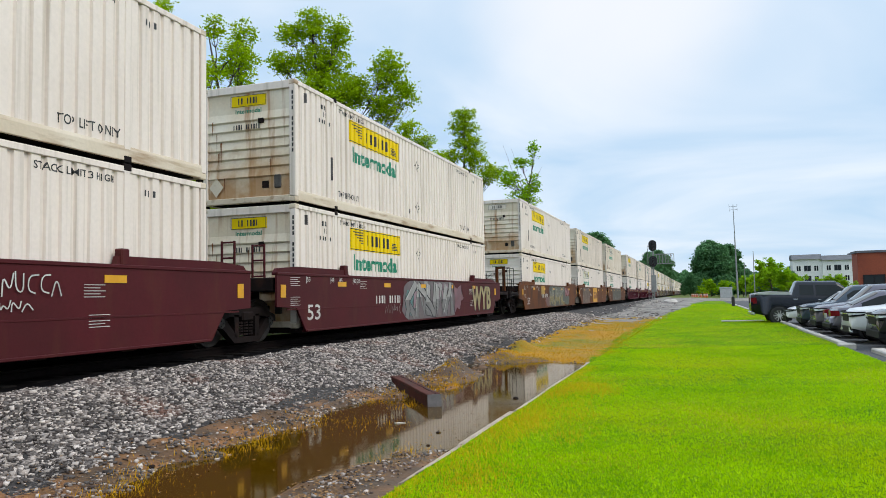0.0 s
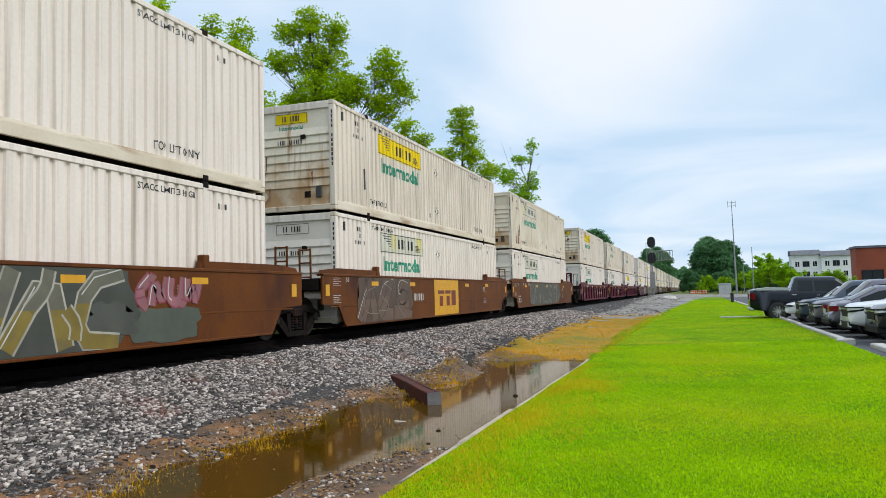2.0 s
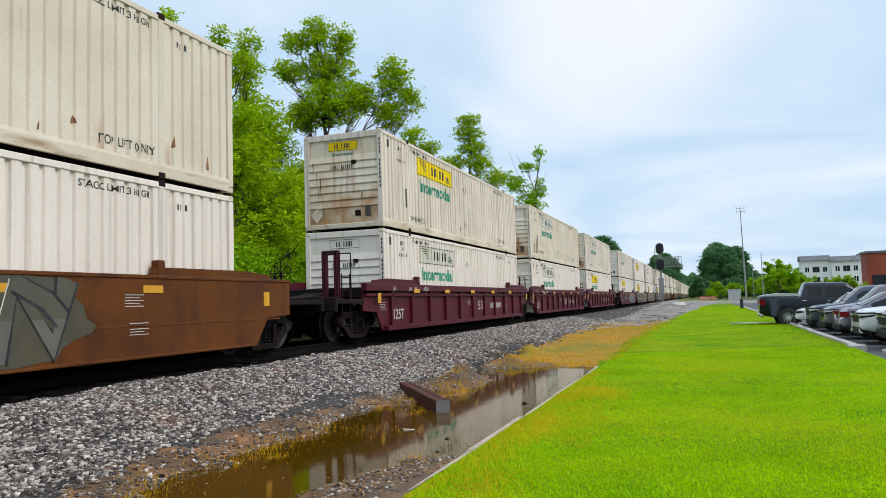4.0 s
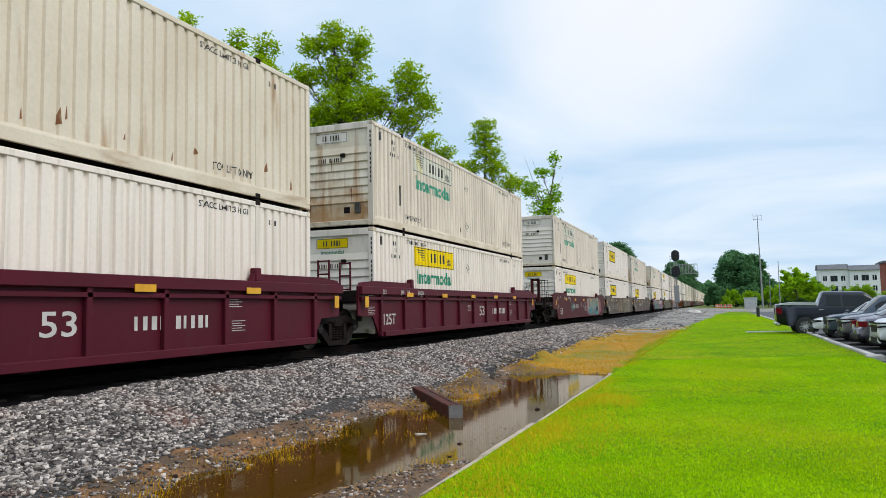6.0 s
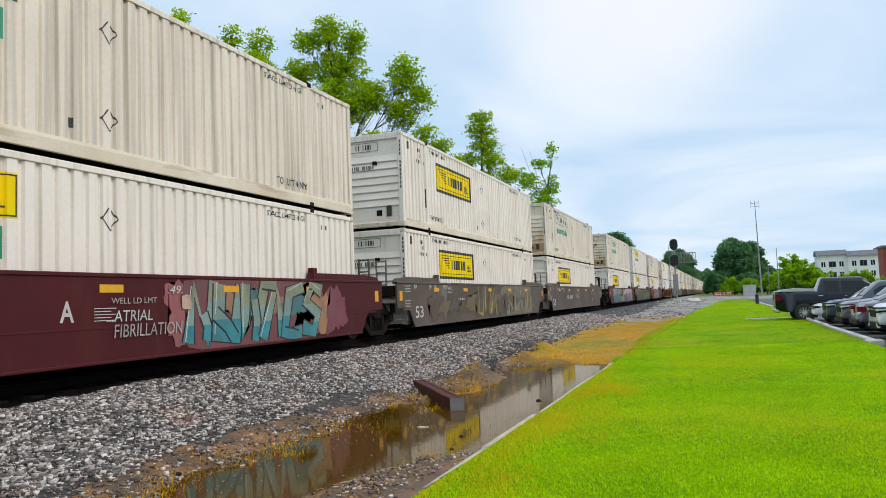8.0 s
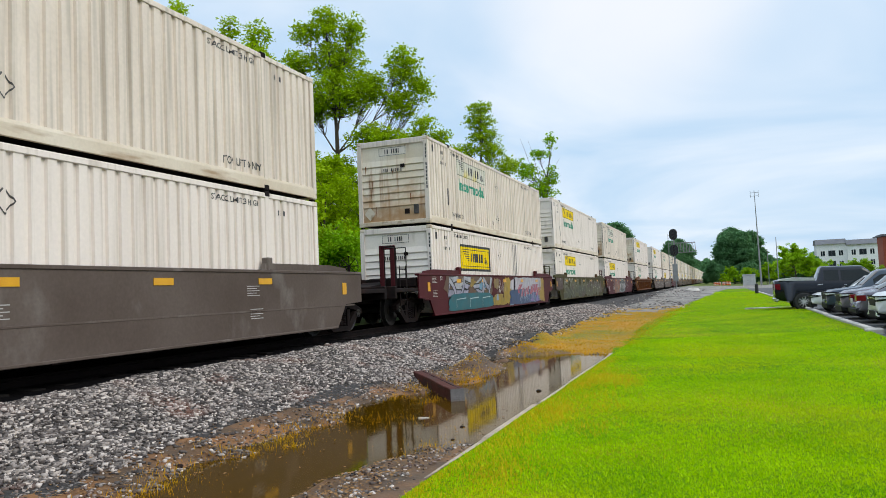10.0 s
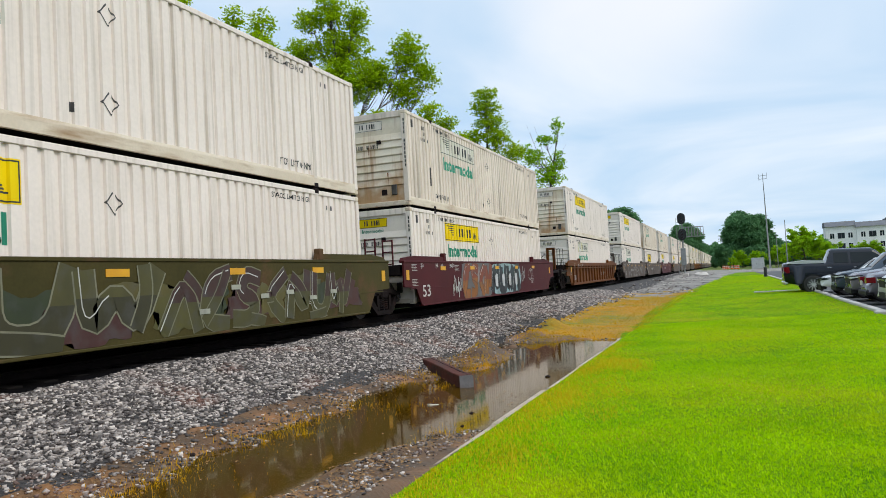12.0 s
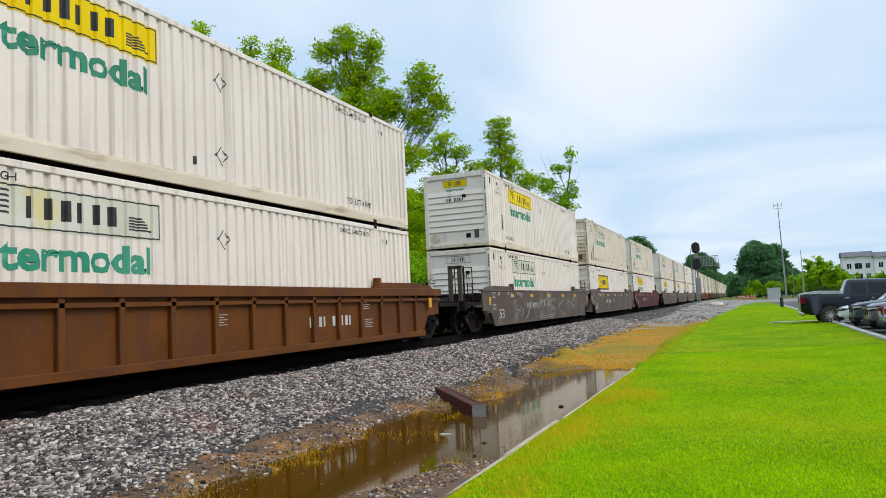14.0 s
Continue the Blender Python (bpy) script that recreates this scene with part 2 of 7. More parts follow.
def leaf_mat(name, c1, c2, trans=0.35, broad=0.25, island=0.30, **more):
    m = mat(name, c1, c2, broad, 0.55, bump=0, grain=0.0, island=island, spec=0.12, **more)
    nt = m.node_tree
    b = nt.nodes["Principled BSDF"]
    col = b.inputs["Base Color"].links[0].from_socket
    t = nt.nodes.new("ShaderNodeBsdfTranslucent")
    mx = nt.nodes.new("ShaderNodeMixShader")
    mx.inputs[0].default_value = trans
    nt.links.new(col, t.inputs[0])
    nt.links.new(b.outputs[0], mx.inputs[1])
    nt.links.new(t.outputs[0], mx.inputs[2])
    nt.links.new(mx.outputs[0], nt.nodes["Material Output"].inputs[0])
    return m


M["leaf"] = leaf_mat("spring_leaves", (0.20, 0.33, 0.005), (0.30, 0.43, 0.007), 0.42, island=0.34)
M["leaf_mid"] = leaf_mat("summer_leaves", (0.15, 0.31, 0.008), (0.24, 0.42, 0.010), 0.45, island=0.34)
# lightened and blued a little: distance haze is in this leaf colour
M["leaf_dark"] = leaf_mat("hazed_dark_leaves", (0.065, 0.165, 0.070), (0.10, 0.225, 0.090), 0.3)
M["leaf_lime"] = leaf_mat("lime_leaves", (0.20, 0.36, 0.010), (0.25, 0.42, 0.012), 0.45)
M["blade"] = leaf_mat("grass_blades", (0.10, 0.34, 0.002), (0.33, 0.58, 0.003), 0.42, broad=0.8, island=0.55, stain=(0.54, 0.52, 0.006), stain_at=(0.50, 0.76), sscale=0.42)
M["yellow_blade"] = leaf_mat("yellowed_grass_blades", (0.62, 0.50, 0.012), (0.58, 0.36, 0.015), 0.35, broad=1.6)
M["straw"] = leaf_mat("straw_blades", (0.64, 0.28, 0.008), (0.46, 0.28, 0.010), 0.25, broad=0.9, stain=(0.24, 0.30, 0.012), stain_at=(0.52, 0.72), sscale=0.5)

# ---- building helpers ----


def box(bm, x0, x1, y0, y1, z0, z1, bev=0.0):
    r = bmesh.ops.create_cube(bm, size=1.0)
    vs = r["verts"]
    for v in vs:
        v.co = Vector(((x0 + x1) / 2 + v.co.x * (x1 - x0), (y0 + y1) / 2 + v.co.y * (y1 - y0), (z0 + z1) / 2 + v.co.z * (z1 - z0)))
    if bev:
        es = list({e for v in vs for e in v.link_edges})
        bmesh.ops.bevel(bm, geom=es, offset=bev, segments=1, affect="EDGES")
    return vs


def rod(bm, a, b, r, r2=None, n=8):
    a, b = Vector(a), Vector(b)
    d = b - a
    m = Matrix.Translation((a + b) / 2) @ d.to_track_quat("Z", "Y").to_matrix().to_4x4()
    return bmesh.ops.create_cone(bm, cap_ends=True, segments=n, radius1=r, radius2=r if r2 is None else r2, depth=d.length, matrix=m)["verts"]


def prism(bm, pts, axis, lo, hi):
    """A polygon drawn on the plane across an axis (0: y, z; 1: x, z; 2: x, y), drawn out from lo to hi."""
    def at(p, w):
        return (w, p[0], p[1]) if axis == 0 else (p[0], w, p[1]) if axis == 1 else (p[0], p[1], w)
    a = [bm.verts.new(at(p, lo)) for p in pts]
    b = [bm.verts.new(at(p, hi)) for p in pts]
    bm.faces.new(a)
    bm.faces.new(list(reversed(b)))
    for i in range(len(pts)):
        j = (i + 1) % len(pts)
        bm.faces.new((a[j], a[i], b[i], b[j]))
    return a + b


def mesh_of(name, bm, material, smooth=False):
    bmesh.ops.recalc_face_normals(bm, faces=bm.faces)
    me = bpy.data.meshes.new(name)
    bm.to_mesh(me)
    bm.free()
    me.materials.append(material)
    if smooth:
        for p in me.polygons:
            p.use_smooth = True
    return me


def part(name, bm, material, parent=None, label="", smooth=False):
    me = bm if isinstance(bm, bpy.types.Mesh) else mesh_of(name, bm, material, smooth)
    ob = new(name, me)
    if isinstance(bm, bpy.types.Mesh) and material and me.materials[0] != material:
        ob.material_slots[0].link = "OBJECT"
        ob.material_slots[0].material = material
    if parent:
        ob.parent = parent
    return tagged(ob, label)


def raw_mesh(name, verts, faces, material):
    """A mesh of triangles or quads from whole arrays."""
    verts, faces = np.asarray(verts, np.float32), np.asarray(faces, np.int32)
    me = bpy.data.meshes.new(name)
    n, k = faces.shape
    me.vertices.add(len(verts))
    me.vertices.foreach_set("co", verts.ravel())
    me.loops.add(n * k)
    me.loops.foreach_set("vertex_index", faces.ravel())
    me.polygons.add(n)
    me.polygons.foreach_set("loop_start", np.arange(0, n * k, k, dtype=np.int32))
    me.polygons.foreach_set("loop_total", np.full(n, k, np.int32))
    me.update(calc_edges=True)
    me.materials.append(material)
    return me


def text_mesh(word, height, width, slant=0.0, bold=0.0):
    """The word's flat outline as a bmesh: x along the word from 0, y up from 0."""
    cu = bpy.data.curves.new("lettering", "FONT")
    cu.body, cu.size, cu.shear, cu.offset = word, 1.0, slant, bold
    cu.resolution_u = 3
    ob = new("lettering", cu)
    bpy.context.view_layer.update()
    me = bpy.data.meshes.new_from_object(ob.evaluated_get(bpy.context.evaluated_depsgraph_get()))
    bpy.data.objects.remove(ob)
    bm = bmesh.new()
    bm.from_mesh(me)
    bpy.data.meshes.remove(me)
    xs, ys = [v.co.x for v in bm.verts], [v.co.y for v in bm.verts]
    for v in bm.verts:
        v.co.x = (v.co.x - min(xs)) / (max(xs) - min(xs)) * width
        v.co.y = (v.co.y - min(ys)) / (max(ys) - min(ys)) * height
        v.co.z = 0
    return bm


# ---- ground ----
WATER_Z = -0.80


def smooth01(a, b, v):
    t = min(1.0, max(0.0, (v - a) / (b - a)))
    return t * t * (3 - 2 * t)


def wob(x, y, s, seed=0.0):
    return noise.noise(Vector((x * s, y * s, seed)))


def ground_z(x, y):
    far = smooth01(21, 34, y)
    # track bed: level shoulder, then the ballast slope on either side
    if x < 0:
        z = -0.16 - 0.75 * smooth01(1.9, 5.0, -x)
        return z + 0.05 * wob(x, y, 0.3, 4)
    if x < 7.55:
        reach = 5.35 - 0.5 * smooth01(12, 18, y)
        bed = -0.16 - 0.70 * smooth01(1.8, reach, x) + 0.05 * wob(x, y, 0.9, 2) + 0.022 * wob(x, y, 2.9, 6)
        ditch = -0.935 + 0.06 * wob(x, y, 0.8, 7) + 0.03 * wob(x, y, 2.6, 3)
        shore = smooth01(7.9, 3.6, y) * 0.16 * smooth01(5.2, 6.6, x)          # silted bank by the kerb
        isle = 0.30 * math.exp(-((x - 5.05 - 0.12 * (15 - y)) / 0.55) ** 2 - ((y - 15.0) / 1.3) ** 2)
        end = 0.20 * smooth01(18.0, 19.6, y + 0.6 * wob(x, y, 0.7, 5))
        near = 0.25 * smooth01(4.2, 2.2, y)
        edge = 0.20 * smooth01(11.0, 6.0, y) * smooth01(6.1, 7.2, x + 0.55 * wob(x, y, 1.3, 8) + 0.25 * wob(x, y, 3.4, 3))
        shoal = 0.30 * max(0.0, wob(x, y, 1.5, 12) - 0.02) * smooth01(6.3, 5.0, x) + 0.075 * smooth01(5.7, 4.6, x + 0.5 * wob(x, y, 1.9, 15))
        z = max(bed, ditch + shore + isle + end + edge + near + shoal)
        flat = -0.16 - 0.45 * smooth01(1.8, 5.5, x)
        return z * (1 - far) + max(flat, -0.62) * far + 0.40 * smooth01(62, 90, y) * smooth01(1.8, 4.0, x) * smooth01(14, 6, x)
    if x < 13.6:
        z = -0.69 + 0.16 * (x - 7.55) / 6.05 + 0.02 * wob(x, y, 0.4, 9)
        return z + 0.10 * smooth01(20, 60, y) + 0.40 * smooth01(62, 90, y) * smooth01(14, 6, x)
    return -0.60 + 0.12 * smooth01(60, 110, y)


def lawn_edge(y):
    return 7.3 if y < 39 else 7.3 + 0.039 * (y - 39) if y < 61 else 8.16 + 0.054 * (y - 61)


def zone(x, y):
    w = 0.5 * wob(x, y, 0.6, 1) + 0.25 * wob(x, y, 2.2, 2)
    if x < -5.5 + w:
        return "forest_floor"
    if y > 118 + 6 * w and x < 30:
        return "gravel" if y < 175 + 10 * w else "far_grass"
    # strip along the track gets the ballast with the train's shade painted in
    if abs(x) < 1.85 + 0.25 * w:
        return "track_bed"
    if x < 0:
        return "ballast"
    toe = 4.15 + 0.30 * smooth01(8, 18, y) - 0.5 * smooth01(20, 40, y) + 0.6 * w
    if x < 7.55 and y < 19.2 + 2.6 * w - 0.6 * (x - 6) + 0.9 * math.sin(2.3 * x + 1.0):
        return "ballast" if x < toe else "mud"
    if x < 13.6:
        if x < toe + 0.2:
            return "ballast"
        if x < lawn_edge(y) + (0.5 if y < 45 else 0.8) * w + 0.25 * wob(x, y, 3.7, 5):
            return "dead_grass" if y < 42 + 34 * w else "gravel"
        return "lawn"
    return "asphalt" if y < 120 and x < 60 else "far_grass"


def make_ground():
    def steps(*spans):
        out = []
        for a, b, d in spans:
            out += list(np.arange(a, b - 1e-6, d))
        return out + [spans[-1][1]]
    xs = steps((-2400, -400, 500), (-400, -60, 60), (-60, -12, 6), (-12, -5, 1), (-5, 1.5, 0.6), (1.5, 7.5, 0.15))
    xs = xs[:-1] + [7.5, 7.56] + steps((7.7, 13.5, 0.14))[:-1] + [13.5, 13.62, 14.2] + steps((16, 40, 4), (40, 100, 12), (100, 400, 60), (400, 2400, 500))
    ys = steps((-2400, -400, 500), (-400, -40, 60), (-40, 0, 4), (0, 4, 0.5), (4, 22, 0.16), (22, 46, 0.4), (46, 124, 0.6), (124, 200, 8), (200, 600, 50), (600, 4200, 600))
    pieces = {}
    zs = [[ground_z(x, y) for y in ys] for x in xs]
    labels = {"track_bed": ("track_bed", "ballast coloured near black as shade under the train"), "ballast": ("ballast", "grey crushed stone ballast bed sloping from the track"), "mud": ("ditch", "brown wet mud in the drainage ditch"),
              "dead_grass": ("dead_grass_strip", "strip of orange yellow dead grass beside the ballast"), "lawn": ("lawn", "bright green mown lawn with yellow patches"),
              "asphalt": ("parking_lot", "dark grey asphalt parking lot"), "gravel": ("gravel_yard", "pale grey gravel ground by the crossing"),
              "far_grass": ("ground", "distant green ground reaching the horizon"), "forest_floor": ("forest_ground", "shaded leafy ground under the trees")}
    for i in range(len(xs) - 1):
        for j in range(len(ys) - 1):
            k = zone((xs[i] + xs[i + 1]) / 2, (ys[j] + ys[j + 1]) / 2)
            vs, ids, fs = pieces.setdefault(k, ([], {}, []))
            f = []
            for a, b in ((i, j), (i + 1, j), (i + 1, j + 1), (i, j + 1)):
                if (a, b) not in ids:
                    ids[(a, b)] = len(vs)
                    vs.append((xs[a], ys[b], zs[a][b]))
                f.append(ids[(a, b)])
            fs.append(f)
    for k, (vs, ids, fs) in pieces.items():
        name, label = labels[k]
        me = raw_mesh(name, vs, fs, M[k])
        for p in me.polygons:
            p.use_smooth = True
        tagged(new(name, me), label, "ground", kind="structure")


make_ground()


def make_water():
    m = bpy.data.materials.new("muddy_water")
    m.use_nodes = True
    nt = m.node_tree
    b = nt.nodes["Principled BSDF"]
    b.inputs["Base Color"].default_value = (0.064, 0.031, 0.001, 1)
    b.inputs["Roughness"].default_value = 0.06
    b.inputs["IOR"].default_value = 1.33
    tcn, nz, bp = nt.nodes.new("ShaderNodeTexCoord"), nt.nodes.new("ShaderNodeTexNoise"), nt.nodes.new("ShaderNodeBump")
    nz.inputs["Scale"].default_value = 3.0
    bp.inputs["Strength"].default_value, bp.inputs["Distance"].default_value = 0.03, 0.02
    nt.links.new(tcn.outputs["Object"], nz.inputs["Vector"])
    nt.links.new(nz.outputs["Fac"], bp.inputs["Height"])
    nt.links.new(bp.outputs[0], b.inputs["Normal"])
    xs, ys = np.linspace(3.5, 7.5, 9), np.linspace(2.0, 21.0, 20)
    vs = [(x, y, WATER_Z) for x in xs for y in ys]
    fs = [(i * 20 + j, (i + 1) * 20 + j, (i + 1) * 20 + j + 1, i * 20 + j + 1) for i in range(8) for j in range(19)]
    tagged(new("puddle", raw_mesh("puddle", vs, fs, m)), "still brown rainwater puddle in the ditch reflecting the train", "puddle", kind="structure")


make_water()


def make_kerbs():
    bm = bmesh.new()
    y = 3.0
    rnd = random.Random(5)
    while y < 18.0:                                # thin worn concrete edging in lengths
        ln = 2.4
        box(bm, 7.490 + rnd.uniform(-.012, .012), 7.56 + rnd.uniform(-.012, .012), y, min(18.0, y + ln - 0.02), -1.1, -0.692 + rnd.uniform(-.012, .012), 0.015)
        y += ln
    tagged(new("lawn_edging", mesh_of("lawn_edging", bm, M["edging"])), "worn pale concrete edging along the puddle", "kerb", kind="structure")
    bm = bmesh.new()
    y = 21.6
    while y < 86:
        box(bm, 13.50, 13.68, y, y + 2.98, -0.9, ground_z(13.5, y + 1.5) + 0.075, 0.02)
        y += 3.0
    box(bm, 13.40, 13.80, 21.2, 21.6, -0.9, -0.455, 0.03)
    tagged(new("parking_kerb", mesh_of("parking_kerb", bm, M["concrete"])), "pale concrete kerb between lawn and parking lot", "kerb", kind="structure")
    bm = bmesh.new()
    box(bm, 13.95, 14.25, 12.0, 20.4, -0.9, -0.50, 0.03)
    tagged(new("island_kerb", mesh_of("island_kerb", bm, M["concrete"])), "low concrete kerb of a parking island", "kerb", kind="structure")


make_kerbs()

# ---- track ----


def make_track():
    prof = [(-0.075, -0.172), (0.075, -0.172), (0.075, -0.158), (0.012, -0.135), (0.012, -0.05), (0.036, -0.036), (0.036, -0.004), (0.03, 0.0),
            (-0.03, 0.0), (-0.036, -0.004), (-0.036, -0.036), (-0.012, -0.05), (-0.012, -0.135), (-0.075, -0.158)]
    track = tagged(new("track"), "rusty steel rails on dark timber sleepers", "railway track", kind="structure")
    for side in (-1, 1):
        bm = bmesh.new()
        prism(bm, [(side * 0.7535 + p[0], p[1]) for p in prof], 1, -120, 900)
        part("rail", bm, M["rail_steel"], track)
    bm = bmesh.new()
    box(bm, -1.3, 1.3, -0.115, 0.115, -0.33, -0.150, 0.012)
    me = mesh_of("sleeper", bm, M["tie"])
    for i in range(90):
        s = part("sleeper", me, None, track)
        s.location = (0.03 * wob(i, 0, 1.7), -4 + i * 0.55, 0)
    bm = bmesh.new()
    for i in range(90, 700):
        bmesh.ops.create_cube(bm, size=1, matrix=pose(0, -4 + i * 0.55, -0.23) @ Matrix.Diagonal((2.6, 0.23, 0.16, 1)))
    tagged(part("far_sleepers", bm, M["tie"], track), kind="stuff")


make_track()

# ---- containers ----
LEN, HALF, HIGH = 16.154, 1.295, 2.896
POSTS = (2.05, 14.10)
PITCH, DEPTH = 0.272, 0.042


def rib(y):
    """How far the side sheet lies behind its outer face at y."""
    u = (y - 0.02) % PITCH
    a, b, c, d = 0.160, 0.182, 0.250, 0.272
    return 0.0 if u < a else DEPTH * (u - a) / (b - a) if u < b else DEPTH if u < c else DEPTH * (d - u) / (d - c)


def rib_breaks(y0, y1):
    out, k = [], math.floor(y0 / PITCH) - 1
    while k * PITCH < y1 + PITCH:
        out += [v for v in (k * PITCH + 0.02 + s for s in (0.0, 0.160, 0.182, 0.250)) if y0 < v < y1]
        k += 1
    return out


FACE = HALF - 0.022      # outer face of the side sheet


def side_mesh(material):
    bm = bmesh.new()
    for a, b in ((0.14, POSTS[0] - 0.07), (POSTS[0] + 0.07, POSTS[1] - 0.07), (POSTS[1] + 0.07, LEN - 0.14)):
        ys = [a] + rib_breaks(a, b) + [b]
        lo = [bm.verts.new((FACE - rib(y), y, 0.26)) for y in ys]
        hi = [bm.verts.new((FACE - rib(y), y, HIGH - 0.11)) for y in ys]
        for i in range(len(ys) - 1):
            bm.faces.new((lo[i], lo[i + 1], hi[i + 1], hi[i]))
    return mesh_of("side_panel", bm, material)


def wrap(bm, gap=0.004):
    """Lays a flat drawing (x along the container, y up) on the ribbed side sheet."""
    y0, y1 = min(v.co.x for v in bm.verts), max(v.co.x for v in bm.verts)
    for b in rib_breaks(y0, y1):
        bmesh.ops.bisect_plane(bm, geom=bm.verts[:] + bm.edges[:] + bm.faces[:], plane_co=(b, 0, 0), plane_no=(1, 0, 0), dist=1e-5)
    for v in bm.verts:
        v.co = Vector((FACE - rib(v.co.x) + gap, v.co.x, v.co.y))
    return bm


def rects(*rs):
    bm = bmesh.new()
    for x0, x1, y0, y1 in rs:
        vs = [bm.verts.new((x, y, 0)) for x, y in ((x0, y0), (x1, y0), (x1, y1), (x0, y1))]
        bm.faces.new(vs)
    return bm


def poly(*pts):
    bm = bmesh.new()
    bm.faces.new([bm.verts.new((x, y, 0)) for x, y in pts])
    return bm


def shifted(bm, dx, dy):
    for v in bm.verts:
        v.co.x += dx
        v.co.y += dy
    return bm


def joined(*bms):
    out = bms[0]
    for b in bms[1:]:
        me = bpy.data.meshes.new("join")
        b.to_mesh(me)
        b.free()
        out.from_mesh(me)
        bpy.data.meshes.remove(me)
    return out


def blocks(y0, y1, z0, z1, n, gaps=()):
    """A row of plain bars where lettering stands, one to a character."""
    w = (y1 - y0) / n
    return rects(*[(y0 + (i + 0.14) * w, y0 + (i + 0.64 + 0.14 * ((i * 7) % 3 - 1)) * w, z0, z1) for i in range(n) if i not in gaps])


def outline(y0, y1, z0, z1, t):
    return rects((y0, y1, z0, z0 + t), (y0, y1, z1 - t, z1), (y0, y0 + t, z0 + t, z1 - t), (y1 - t, y1, z0 + t, z1 - t))


def sign_marks(y0, y1, z0, z1):
    """Bold dark strokes and a wing at either end, standing for the trade sign."""
    w, h = y1 - y0, z1 - z0
    a, b = y0 + 0.30 * w, y0 + 0.76 * w
    bars = blocks(a, b, z0 + 0.27 * h, z0 + 0.76 * h, 6)
    wings = []
    for i in range(5):
        s = i * 0.075 * h
        wings.append((y0 + 0.05 * w + 0.035 * w * i, y0 + 0.25 * w, z0 + 0.80 * h - s * 1.6, z0 + 0.80 * h - s * 1.6 + 0.05 * h))
        wings.append((b + 0.05 * w, b + (0.19 - 0.015 * i) * w, z0 + 0.22 * h + s, z0 + 0.22 * h + s + 0.045 * h))
    return joined(bars, rects(*wings), outline(y0 + 0.02, y1 - 0.02, z0 + 0.02, z1 - 0.02, 0.022))


def end_mesh(material):
    """The nose: a panel with level ribs like louvres, set in the end frame."""
    bm = bmesh.new()
    prof = [(0.050, 0.16), (0.050, 0.62)]
    z = 0.62
    for i in range(7):
        prof += [(0.012, z + 0.035), (0.050, z + 0.225)]
        z += 0.228
    prof += [(0.050, HIGH - 0.20), (0.075, HIGH - 0.20), (0.075, 0.16)]
    prism(bm, [(p[0], p[1]) for p in prof], 0, -HALF + 0.155, HALF - 0.155)
    return mesh_of("end_wall", bm, material)


M["marker"] = mat("red_marker_tape", (0.55, 0.06, 0.02), (0.45, 0.05, 0.02), 3, 0.5, bump=0)
SHARED = {}
TRAIN = []       # (thing, y at the start, z)


